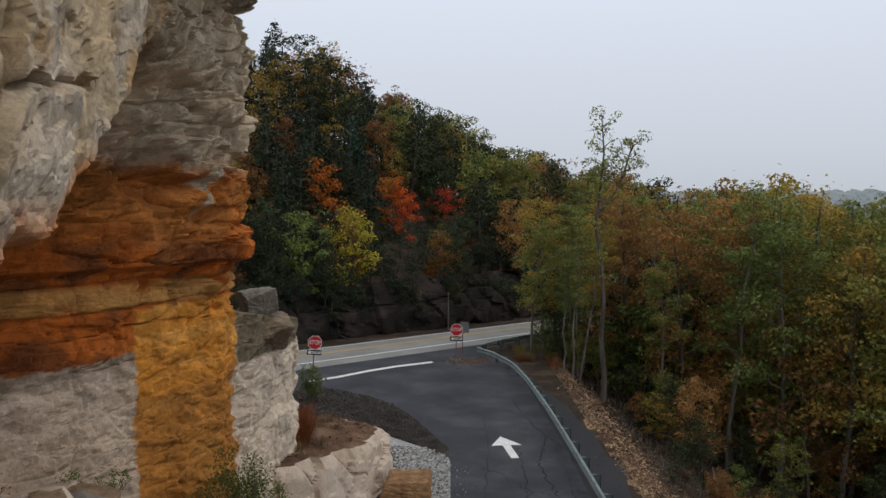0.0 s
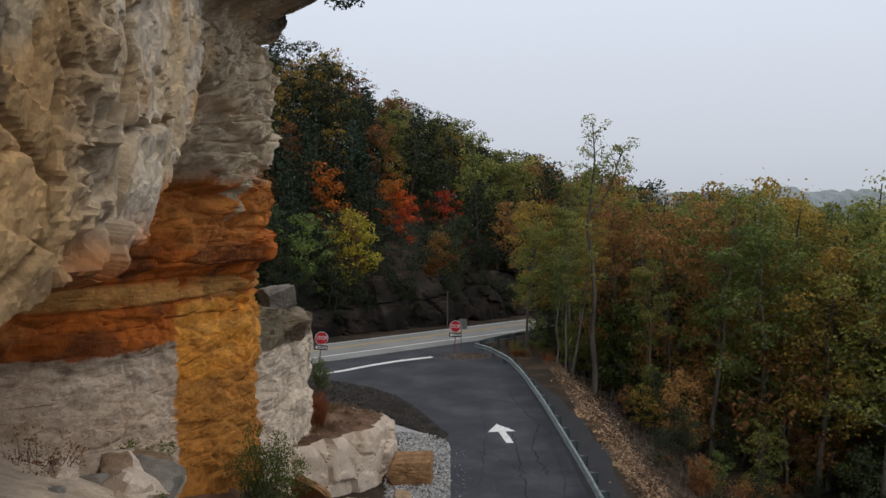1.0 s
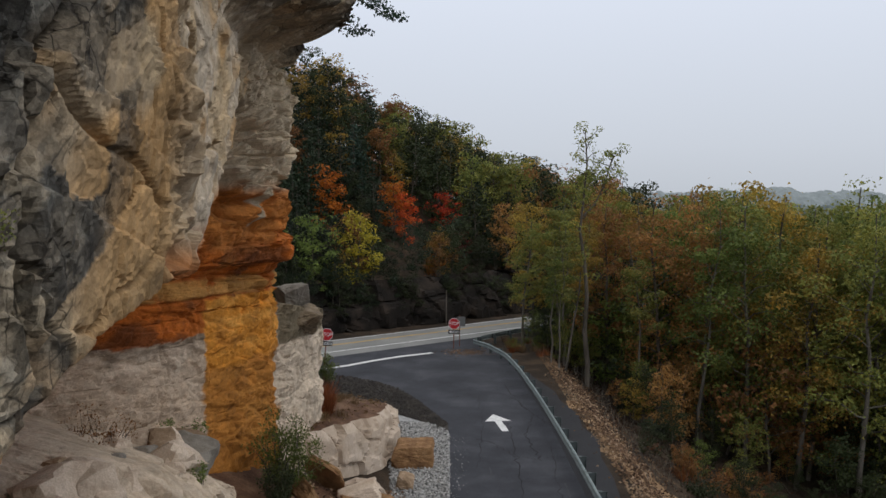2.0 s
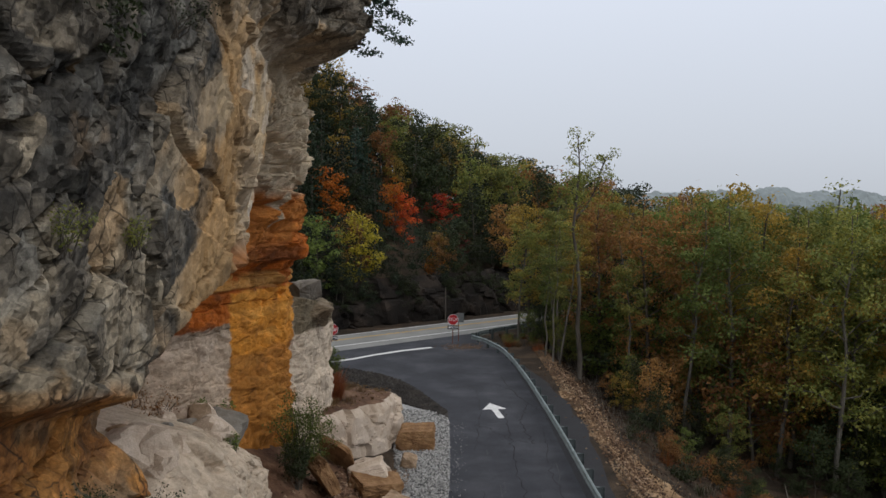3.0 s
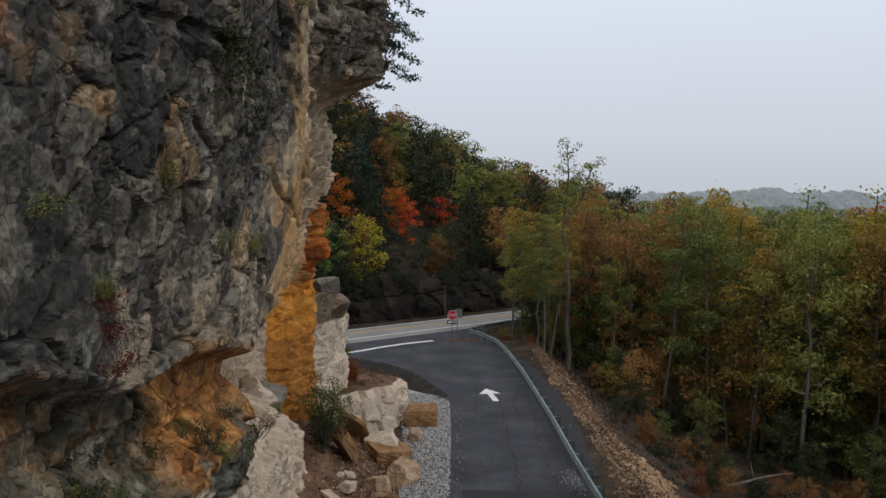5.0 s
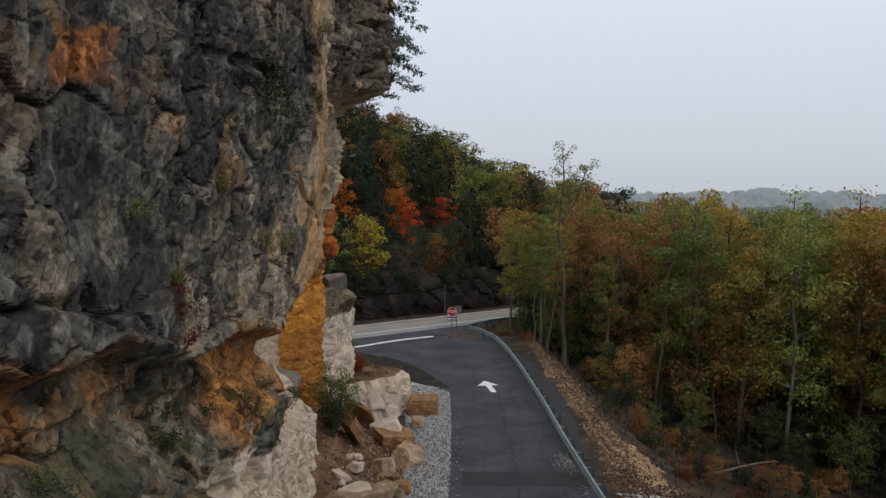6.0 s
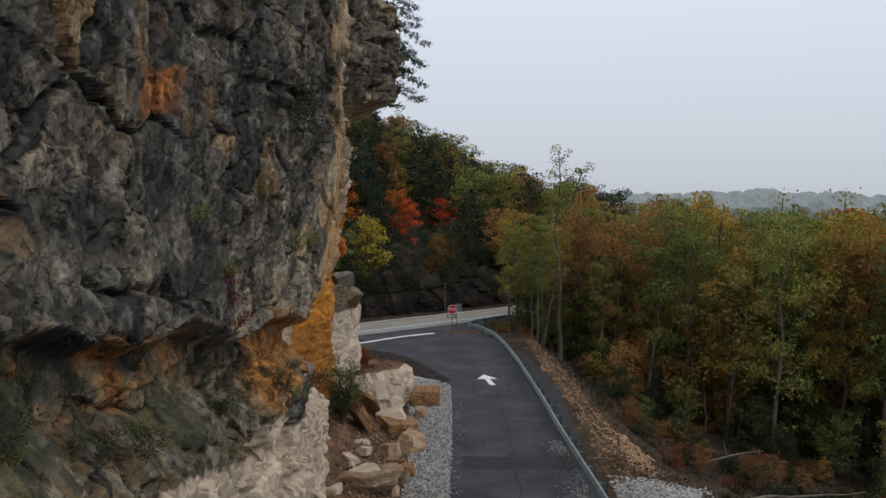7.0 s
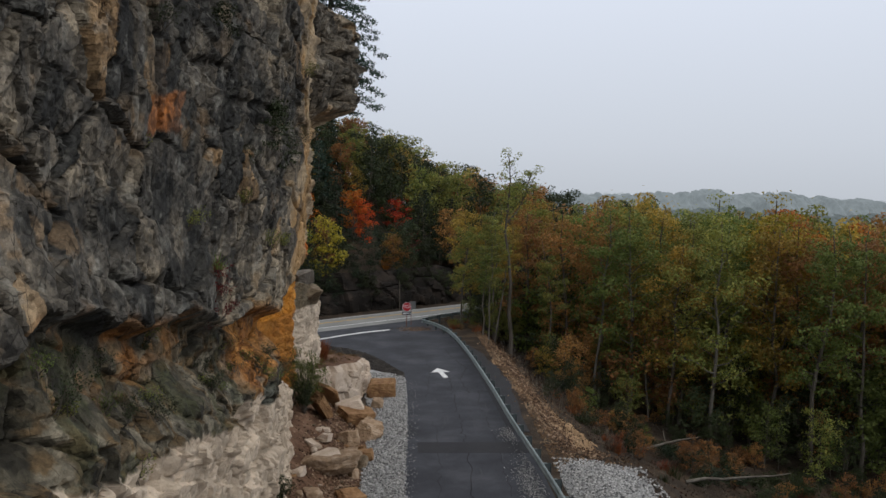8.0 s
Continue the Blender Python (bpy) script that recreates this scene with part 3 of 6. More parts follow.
def shatter(y, z, ly, lz, k, lift, tilt, turn, crack, width, share=0.6, wob=(0, 0)):
    """Broken rock: flat tilted faces about ly by lz large, their joints turned out of level and wandering by wob, some of the joints open.
    Returns relief and a random number for each face."""
    c, q = math.cos(turn), math.sin(turn)
    u, v = (y * c + z * q) / ly, (z * c - y * q) / lz
    du, dv = (wob[0] * c + wob[1] * q) / ly, (wob[1] * c - wob[0] * q) / lz
    rel, edge, own = facets(u + du, v + dv, k, lift, tilt, u, v)
    wide = sstep(1 - share, 1.15 - share, vnoise(u * 0.9, v * 0.9, k + 7))
    return rel - crack * wide * np.exp(-(edge / width) ** 2), own


def cliff_shape(y, z):
    """Plan distance of the rock face at (y, z), and the colour of the stone there."""
    wy, wz = y + (fbm(y * 0.5, z * 0.5, 71) - 0.5) * 0.7, z + (fbm(y * 0.45, z * 0.6, 72) - 0.5) * 0.6
    lip = np.interp(y, LIP_Y, LIP_Z) + (vnoise(y * 0.9, z * 0, 3) - 0.5) * 0.35
    up, low = np.interp(y, UP_Y, UP_X), np.interp(y, LOW_Y, LOW_X)
    near = sstep(5.2, 3.8, y)      # the grey buttress by the drive
    far = sstep(13.0, 16.0, y)     # the stained end wall
    # undercut below the lip, narrower on the buttress, sloping on the end wall
    soft = 0.35 * near + 1.15 * (1 - near) * (1 - far) + 3.6 * far
    swell = sstep(0.0, 0.5, low - up) * near
    soft, lift_off = soft + 3.4 * swell, 1.9 * swell
    below = sstep(0.1, -1.0, (z - lip - lift_off) / soft)
    x = up + (low - up) * below
    x = x - near * (0.62 - 0.12 * sstep(-4, -1, y)) * sstep(0.0, -0.3, z - lip) * sstep(-2.0 + 0.5 * sstep(-4, -1, y), -0.9, z - lip) * sstep(-15, -9, y + 2 * vnoise(y * 0.7, z * 0.3, 8))
    # cap rock jutting out high up
    cap = sstep(14.0, 15.0, z + 0.5 * (vnoise(y * 0.6, 0 * z, 4) - 0.5)) * sstep(4.5, 8, y)
    x = x + cap * (0.45 + 1.7 * sstep(9, 15, y) * sstep(19, 16.5, y)) * (0.85 + 0.3 * vnoise(y * 0.8, z * 0.8, 6))
    x = x + near * 0.1 * sstep(9.5, 14, z) * sstep(-6, 3, y)
    # sloping back to the wooded top
    x = x - np.clip(z - (19.0 - 1.0 * sstep(8, 15, y) - 2.6 * sstep(15.2, 16.6, y)), 0, None) * 1.5
    # rust wall: a shelf of thin beds
    x = x + far * 0.45 * sstep(8.4, 8.6, z) * sstep(11.2, 9.6, z)
    # pale bench standing out at the foot between buttress and end wall
    btop = np.interp(y, (2, 5, 9, 13, 16, 17.5), (3.0, 5.4, 5.2, 4.6, 3.4, 0.5)) + 0.8 * (vnoise(y * 0.8, 0 * z, 14) - 0.5)
    bx = np.interp(y, (2, 5, 9, 13, 15.5, 17.5), (-4.4, -4.75, -5.1, -5.35, -5.8, -7.5)) + 0.25 * np.clip(2.5 - z, 0, 3)
    bench = bx - 0.55 * np.clip(z - btop + 1.3, 0, None) ** 2 - 2.2 * np.clip(z - btop, 0, None)
    on_bench = sstep(-0.05, 0.1, bench - x)
    x = np.maximum(x, bench)
    # the end of the cliff; a lower pillar stands further out
    end = 21.3 + 0.5 * (vnoise(z * 0.9, y * 0, 9) - 0.5) * 2 - 2.2 * sstep(10.3, 12.5, z) + 4.4 * sstep(7.2, 6.2, z)
    x = x - 9.0 * sstep(0, 2.2, y - end) - 1.2 * sstep(6.4, 5.6, z) * 0
    # relief
    grey = near * sstep(-3.0, -0.4, z - lip - 0.0) + (1 - near) * cap
    grey = np.clip(np.maximum(grey, near * sstep(5.4, 6.3, z - (6.4 + 0.12 * (2.3 - y)) + 5.8)), 0, 1)
    calm = sstep(4.6, 5.6, y) * sstep(13.8, 12.2, y) * sstep(-0.6, 0.3, z - lip) * (1 - cap)
    wall = (1 - near) * sstep(0.2, -0.8, z - lip) * sstep(9.6, 6.5, z)
    wall = wall * (1 - on_bench)
    amp = 1.0 - 0.84 * calm - 0.66 * wall
    jy, jz = (fbm(y * 2.1, z * 2.1, 73, 3) - 0.5) * 0.22, (fbm(y * 2.1, z * 2.1, 74, 3) - 0.5) * 0.18
    b1, k1 = blocks(wy + jy, wz + jz, 2.5, 2.0, 11, 0.16, 0.14, 0.60, 2.8, 0.48, 0.35)
    calmer = 0.35 + 0.9 * k1
    b2, k2 = blocks(y + jy, z + jz, 0.95, 0.75, 23, 0.085, 0.18, 0.60, 2.8, 0.24, 0.6)
    b3, k3 = blocks(y, z, 0.36, 0.27, 37, 0.048, 0.28, 0.58, 2.8, 0.11, 0.7)
    bed, kb = blocks(wy + jy, wz + 0.5 * jz + 0.05 * y, 2.6, 0.55, 49, 0.09, 0.05, 0.62, 2.4, 0.16, 0.08)
    rough = 0.08 + 0.92 * amp
    sheer = near * sstep(0.0, 0.4, z - lip)
    # the grey face: a smooth dark streaked panel among shattered rock
    slick = sheer * sstep(1.5, 0.7, np.abs(y + 5.2 + 0.25 * (z - 11) + 1.2 * (fbm(z * 0.5, y * 0.3, 121) - 0.5))) * sstep(9.6, 10.4, z + 0.5 * jy)
    bust = near * (1 - 0.72 * slick) * (1 - 0.5 * sstep(1.5, 3.0, y))
    sway, small = (wy - y + jy, wz - z + jz), (0.6 * jy, 0.6 * jz)
    f1, q1 = shatter(y, z, 1.9, 2.3, 131, 0.10, 0.11, 0.28, 0.30, 0.03, 0.7, sway)
    f2, q2 = shatter(y, z, 0.62, 0.95, 137, 0.036, 0.085, -0.42, 0.12, 0.05, 0.6, small)
    f3, q3 = shatter(y, z, 0.27, 0.36, 143, 0.014, 0.040, 0.5, 0.03, 0.08, 0.5, small)
    ledges = 0.075 * (np.mod((z + 0.35 * y + 0.4 * jy) / 1.15 + 0.5 * fbm(y * 0.35, z * 0.2, 123), 1.0) - 0.5)
    x = x + near * (f1 * (0.9 - 0.5 * sstep(1.0, 3.0, y)) + ledges * (1 - 0.6 * slick) + 0.05) + bust * (f2 + f3)
    x = x + (1 - near) * amp * (b1 + calmer * b2) + (1 - near) * rough * calmer * b3 + bed * amp * (1 - near) * (0.5 + 0.25 * far * sstep(7.3, 8.2, z) + 1.1 * far * sstep(10.2, 10.8, z) + 1.2 * cap)
    x = x + bed * near * (0.8 * sstep(12.5, 13.5, z) + 0.9 * sstep(-0.3, -0.8, z - lip))
    # the fresh cut at the foot splits into tall splinters
    shard, kh = shatter(y, z, 0.42, 1.25, 163, 0.10, 0.13, 0.16, 0.10, 0.06, 0.6, small)
    x = x + near * sstep(0.15, -0.25, z - 6.6 - 0.125 * np.clip(-y, 0, 20)) * shard
    # the pale overhang: broad plates parted by open joints
    plate, kp = shatter(y, z, 1.25, 2.1, 93, 0.10, 0.18, -0.5, 0.36, 0.05, 0.8, sway)
    chip, kc = shatter(y, z, 0.55, 0.42, 97, 0.03, 0.06, 0.4, 0.05, 0.05, 0.4, small)
    x = x + calm * (plate + chip + 0.10)
    # the rust wall and the white wall are split rather than rounded
    split, kt = shatter(y, z, 1.5, 0.62, 151, 0.07, 0.10, 0.05, 0.12, 0.05, 0.6, small)
    flake, kf = shatter(y, z, 0.5, 0.34, 157, 0.028, 0.06, -0.3, 0.03, 0.06, 0.5, small)
    x = x + (1 - near) * (1 - calm) * (split * (0.35 + 0.65 * sstep(6.6, 7.4, z) + 0.9 * far * sstep(10.3, 10.9, z)) + flake)
    # long upright joints and level partings
    for jy, w, d in ((-6.4, 0.06, 0.4), (-2.2, 0.05, 0.25), (1.4, 0.07, 0.35), (4.0, 0.05, 0.25), (17.05, 0.035, 0.10), (23.6, 0.06, 0.22), (10.6, 0.05, 0.16)):
        x = x - d * np.exp(-((y - jy - 0.5 * (fbm(z * 0.7, y * 0, int(jy * 10) + 90, 4) - 0.5)) / w) ** 2) * sstep(0.25, 0.5, vnoise(z * 0.5, y * 0, int(jy * 7) + 60))
    for pz, d in ((8.2, 0.14), (7.65, 0.12), (3.9, 0.05)):
        x = x - far * d * np.exp(-((z - pz - 0.25 * (fbm(y * 0.6, z * 0, int(pz * 9)) - 0.5)) / 0.05) ** 2)
    # ---- mineral colours
    n1, n2, n3 = fbm(y * 0.55, z * 0.55, 101), fbm(y * 1.6, z * 1.6, 102), fbm(y * 5, z * 5, 103)

    def mixc(a, b, w):
        return a + (np.asarray(b) - a) * np.clip(w, 0, 1)[..., None]

    tan, buff, pale_grey = (0.33, 0.26, 0.185), (0.43, 0.335, 0.225), (0.48, 0.415, 0.35)
    c = np.zeros(y.shape + (3,)) + tan
    c = mixc(c, buff, sstep(0.4, 0.65, n2))
    c = mixc(c, pale_grey, 0.9 * calm * sstep(0.75, 0.5, n1 - 0.05 * (y - 8)) + 0.35 * sstep(0.5, 0.7, n2) * (1 - near))
    c = c * (1 + calm * (0.82 + 0.24 * kp + 0.16 * kc - 1))[..., None]
    c = mixc(c, (0.46, 0.33, 0.18), calm * sstep(0.5, 0.66, fbm(y * 0.8, z * 0.25, 112)) * 0.6)
    c = mixc(c, (0.42, 0.25, 0.10), sstep(0.62, 0.75, fbm(y * 0.9, z * 0.6, 105)) * (1 - wall) * 0.7 * sstep(-2, 2, y))
    c = mixc(c, (0.42, 0.26, 0.12), near * sstep(1.0, 3.0, y) * sstep(0.46, 0.58, fbm(y * 0.7, z * 0.5, 110)) * 0.85)
    # browner and darker along the lower edge of the tan rock
    c = mixc(c, (0.22, 0.155, 0.09), sstep(1.1, 0.1, z - lip + 0.6 * (n2 - 0.5)) * sstep(1.6, 2.6, y) * sstep(7.5, 5.5, y) * 0.6)
    # weathering skin of the buttress and the cap: each broken face has its own tone
    skin = np.clip(grey * sstep(3.1, 1.9, y + 1.8 * (n1 - 0.5) + 1.4 * (q2 - 0.5) - 1.3 * sstep(12.0, 12.8, z)) + cap * 0.9, 0, 1)
    tone = 0.40 * q2 + 0.16 * q3 + 0.16 * q1 + 0.36 * (n1 - 0.5) + 0.3 * (n2 - 0.5) + 0.04 + 0.03 * sstep(-7.0, -8.8, y) + 0.05 * sstep(-3, 2.5, y) - 0.06 * sstep(11.6, 12.6, z) - 0.14 * slick
    tone = tone + 0.16 * near * sstep(1.9, 0.9, z - lip + 0.5 * (n2 - 0.5)) * sstep(-6.5, -3.5, y)
    gc = np.zeros(y.shape + (3,)) + np.array((0.037, 0.037, 0.036))
    gc = mixc(gc, (0.080, 0.075, 0.069), sstep(0.26, 0.36, tone))
    gc = mixc(gc, (0.135, 0.120, 0.102), sstep(0.40, 0.52, tone))
    gc = mixc(gc, (0.27, 0.232, 0.182), sstep(0.54, 0.66, tone))
    gc = mixc(gc, (0.28, 0.165, 0.07), sstep(0.88, 0.92, 0.7 * q2 + 0.3 * q1) * 0.6)
    gc = mixc(gc, (0.24, 0.15, 0.075), sstep(0.62, 0.70, fbm(y * 0.7, z * 0.8, 105)) * 0.4 * sstep(0.4, 0.7, q3))
    gc = mixc(gc, (0.10, 0.085, 0.066), slick * sstep(0.5, 0.66, fbm(y * 2.4, z * 0.2, 119)) * 0.7)
    gc = mixc(gc, (0.022, 0.023, 0.025), (0.25 + 0.6 * slick) * sstep(0.54, 0.70, fbm(y * 2.6, z * 0.15, 118)))
    gc = mixc(gc, (0.22, 0.22, 0.21), sstep(0.62, 0.70, fbm(y * 3.4, z * 3.8, 108)) * 0.4)
    c = mixc(c, gc, skin)
    c = c * (1 + (0.74 + 0.36 * k2 + 0.2 * k3 - 1) * np.clip(amp, 0, 1) * (1 - near))[..., None]
    c = c * (1 + near * (1 - skin) * (0.60 + 0.42 * q2 + 0.2 * q3 - 1))[..., None]
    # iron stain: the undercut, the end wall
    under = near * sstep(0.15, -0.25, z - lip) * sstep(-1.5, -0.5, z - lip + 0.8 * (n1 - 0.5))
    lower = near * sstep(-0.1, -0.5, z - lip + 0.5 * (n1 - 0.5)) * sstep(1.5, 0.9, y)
    # below the lip each broken face takes one of several darker tones
    lower_tone = 0.4 * q3 + 0.35 * q2 + 0.9 * (n2 - 0.5) + 0.12
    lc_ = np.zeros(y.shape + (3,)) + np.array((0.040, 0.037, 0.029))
    lc_ = mixc(lc_, (0.082, 0.075, 0.058), sstep(0.24, 0.34, lower_tone))
    lc_ = mixc(lc_, (0.125, 0.088, 0.050), sstep(0.40, 0.5, lower_tone))
    lc_ = mixc(lc_, (0.165, 0.150, 0.120), sstep(0.55, 0.66, lower_tone))
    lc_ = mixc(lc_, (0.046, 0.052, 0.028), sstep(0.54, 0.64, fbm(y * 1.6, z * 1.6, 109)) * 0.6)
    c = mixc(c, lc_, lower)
    orange = sstep(-2.4, -1.7, y + 0.9 * (n2 - 0.5)) * sstep(0.05, -0.15, z - lip) * sstep(7.25, 7.75, z + 1.5 * (n2 - 0.5) + 0.5 * (q3 - 0.5) - 0.22 * (y - 1) + 1.2 * sstep(0.4, 1.2, y))
    orange = near * np.maximum(orange, under / np.maximum(near, 0.01) * sstep(0.50, 0.58, 0.5 * n2 + 0.3 * n1 + 0.2 * q2) * 0.85)
    orange = orange * (0.5 + 0.5 * sstep(0.40, 0.54, fbm(y * 1.3, z * 1.3, 113)))
    c = mixc(c, (0.36, 0.175, 0.055), orange)
    c = mixc(c, (0.20, 0.085, 0.030), orange * sstep(0.45, 0.6, 0.6 * n2 + 0.4 * q3) * 0.8)
    c = mixc(c, (0.13, 0.145, 0.135), near * sstep(7.9, 7.2, z) * sstep(-3.5, -2.0, y) * sstep(0.52, 0.6, fbm(y * 1.8, z * 1.8, 111)) * 0.6)
    c = mixc(c, np.array((0.62, 0.53, 0.42)) * (0.8 + 0.3 * kt[..., None]), far * sstep(10.5, 10.9, z + 0.5 * (n2 - 0.5)) * (1 - cap) * 0.9)
    endw = (1 - near) * (1 - sstep(10.4, 11.0, z + 0.5 * (n2 - 0.5))) * sstep(0.6, -0.4, z - lip)
    rust = endw * sstep(6.52, 6.58, z + 0.3 * (n2 - 0.5) + 0.16 * (n3 - 0.5))
    c = mixc(c, (0.38, 0.105, 0.017), rust)
    c = mixc(c, (0.20, 0.062, 0.018), rust * sstep(0.50, 0.64, n2))
    c = mixc(c, (0.38, 0.155, 0.045), rust * sstep(0.55, 0.72, n1) * 0.8)
    c = mixc(c, (0.50, 0.20, 0.05), rust * sstep(8.9, 9.7, z + 0.8 * (n2 - 0.5)) * 0.75)
    c = mixc(c, (0.45, 0.235, 0.075), rust * sstep(7.6, 7.72, z) * sstep(8.25, 8.1, z) * sstep(0.35, 0.5, n2 + 0.1))
    c = c * (1 + (0.62 + 0.45 * kt + 0.35 * kf - 1) * rust)[..., None]
    fresh = endw * sstep(6.60, 6.54, z + 0.3 * (n2 - 0.5) + 0.16 * (n3 - 0.5))
    c = mixc(c, (0.50, 0.40, 0.325), fresh)
    c = mixc(c, (0.55, 0.455, 0.385), fresh * sstep(0.45, 0.65, n2))
    c = mixc(c, (0.17, 0.13, 0.10), fresh * sstep(6.1, 6.6, z + 0.8 * (n3 - 0.5)) * 0.8)
    col = (1 - near) * sstep(18.15, 18.21, y + 0.25 * (n2 - 0.5) + 0.12 * (n3 - 0.5)) * sstep(21.56, 21.44, y + 0.6 * (n2 - 0.5) + 0.3 * (n3 - 0.5)) * sstep(7.62, 7.54, z + 0.2 * (n3 - 0.5))
    c = mixc(c, (0.54, 0.228, 0.036), col)
    c = mixc(c, (0.62, 0.31, 0.075), col * sstep(5.6, 6.2, z) * sstep(0.5, 0.62, fbm(y * 0.9, z * 2.6, 115)) * 0.7)
    c = mixc(c, (0.34, 0.145, 0.034), col * np.clip(sstep(5.75, 5.55, z + 0.6 * (n2 - 0.5) - 0.08 * (y - 20)) * 0.85 + sstep(0.6, 0.75, n2) * 0.5, 0, 1))
    c = mixc(c, (0.46, 0.21, 0.05), col * sstep(5.5, 5.2, z) * sstep(0.54, 0.62, fbm(y * 0.8, z * 3.0, 116)) * 0.7)
    c = c * (1 + col * (0.80 + 0.22 * kt + 0.2 * kf - 1))[..., None]
    pillar = (1 - near) * sstep(21.48, 21.6, y + 0.6 * (n2 - 0.5) + 0.3 * (n3 - 0.5)) * sstep(7.4, 7.2, z)
    c = mixc(c, (0.55, 0.47, 0.40), pillar)
    c = mixc(c, (0.15, 0.125, 0.09), pillar * sstep(5.62, 5.76, z + 0.1 * (n2 - 0.5)))
    # fresh cut foot of the buttress
    cutz = 6.6 + 0.125 * np.clip(-y, 0, 20) + np.clip(lip - 7.0, 0, 4) * sstep(1.55, 2.0, y) + 0.8 * (n1 - 0.5) + 0.35 * (n2 - 0.5)
    cutw = near * sstep(0.03, -0.03, z - cutz + 0.25 * (n3 - 0.5))
    c = mixc(c, (0.52, 0.44, 0.37), cutw)
    c = mixc(c, (0.40, 0.33, 0.265), cutw * sstep(0.5, 0.68, n2) * 0.5)
    c = c * (1 + cutw * (0.82 + 0.36 * kh - 1))[..., None]
    c = mixc(c, (0.52, 0.44, 0.37), on_bench * sstep(6.2, 5.8, z))
    c = mixc(c, (0.40, 0.33, 0.265), on_bench * sstep(0.5, 0.68, n2) * 0.7)
    # bright scar left by a fallen block
    c = mixc(c, (0.34, 0.12, 0.03), 0.8 * sstep(0.56, 0.46, np.abs(y + 5.35 + 0.7 * (n2 - 0.5))) * sstep(0.36, 0.28, np.abs(z - 12.8 + 0.5 * (n2 - 0.5) - 0.08 * (y + 5.3))) * (0.55 + 0.45 * sstep(0.3, 0.5, q3)))
    c = mixc(c, (0.45, 0.38, 0.30), sstep(0.28, 0.22, np.abs(y - 18.7) + 0.22 * (10.6 - z)) * sstep(9.6, 9.7, z) * sstep(10.9, 10.7, z))
    c = c * (0.82 + 0.36 * n3)[..., None] * np.array([1.0, 0.965, 0.87])
    return x, c, rough * (1 - 0.5 * slick), np.clip(0.15 + 0.85 * np.maximum(skin, lower), 0, 1) * (1 - cutw)


def rock_patch(name, parent, ys, zs, label):
    """A stretch of the cliff face, with its mineral colours."""
    Y, Z = np.meshgrid(ys, zs)
    X, C, R, W = cliff_shape(Y, Z)
    chips, _ = shatter(Y, Z, 0.15, 0.12, 57, 0.005, 0.014, 0.3, 0.0, 0.1)
    X = X + R * (chips + (fbm(Y * 5, Z * 5, 51, 4) - 0.5) * 0.02)
    me = mesh_from(name, np.stack((X, Y, Z), -1).reshape(-1, 3), grid_faces(len(zs), len(ys)), (ROCK,))
    a = me.color_attributes.new("stone", "FLOAT_COLOR", "POINT")
    a.data.foreach_set("color", np.concatenate((C, W[..., None]), -1).astype(np.float32).ravel())
    child(name, me, parent, label)


cliff = thing("wall_cliff", "tall layered sandstone cliff, grey-weathered, rust-stained and freshly cut", "cliff", kind="structure")
z_all = spaced((-1.2, 3, 0.12), (3, 16, 0.042), (16, 23, 0.1))
z_up, z_low = z_all[z_all >= 6.9], z_all[z_all <= z_all[z_all >= 6.9][0]]
y_near, y_mid, y_end = spaced((-26, -14, 0.2), (-14, 5.41, 0.037)), spaced((5.36, 13.01, 0.042)), spaced((12.96, 22.5, 0.05), (22.5, 33, 0.06))
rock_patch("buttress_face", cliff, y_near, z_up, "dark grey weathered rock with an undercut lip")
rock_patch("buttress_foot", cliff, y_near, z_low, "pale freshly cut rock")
rock_patch("overhang", cliff, y_mid, z_up, "smooth pale overhanging rock")
rock_patch("recess_wall", cliff, y_mid, z_low, "pale rock under the overhang")
rock_patch("end_wall", cliff, y_end, z_up, "rust-stained rock beds")
rock_patch("pillar", cliff, y_end, z_low, "orange and white rock pillar")
# the mass of the hill behind the face
bm = bmesh.new()
box(bm, -60, -9.2, -40, 5.5, -1, 18.5)
box(bm, -60, -13.5, 5.5, 18, -1, 16.5)
child("cliff_core", bm_mesh("cliff_core", bm, (GROUND,)), cliff)

# ---------------------------------------------------------------- trees
def leaf_cloud(rng, centres, spread, count, size, flat=0.75, droop=0.0, single=False):
    """Small folded leaves scattered round the centres: corners and quads."""
    c = np.asarray(centres)[rng.integers(0, len(centres), count)]
    d = rng.normal(0, 1, (count, 3))
    d /= np.linalg.norm(d, axis=1)[:, None]
    p = c + d * (rng.uniform(0.15, 1, (count, 1)) ** 0.6) * spread * np.array([1, 1, flat])
    n = rng.normal(0, 1, (count, 3)) + np.array([0, 0, 0.7])
    n /= np.linalg.norm(n, axis=1)[:, None]
    t = np.cross(n, rng.normal(0, 1, (count, 3)))
    t /= np.linalg.norm(t, axis=1)[:, None]
    b = np.cross(n, t)
    s = size * rng.uniform(0.55, 1.3, (count, 1))
    t[:, 2] -= droop
    if single:
        co = np.stack((p - t * s, p + t * s * 0.7 + b * s * 0.75, p + t * s * 0.7 - b * s * 0.75), 1).reshape(-1, 3)
        return co, np.arange(count * 3, dtype=np.int32).reshape(-1, 3)
    co = np.stack((p - t * s, p + b * s * 0.55 + n * s * 0.18, p + t * s, p - b * s * 0.55 + n * s * 0.18), 1).reshape(-1, 3)
    return co, np.arange(count * 4, dtype=np.int32).reshape(-1, 4)


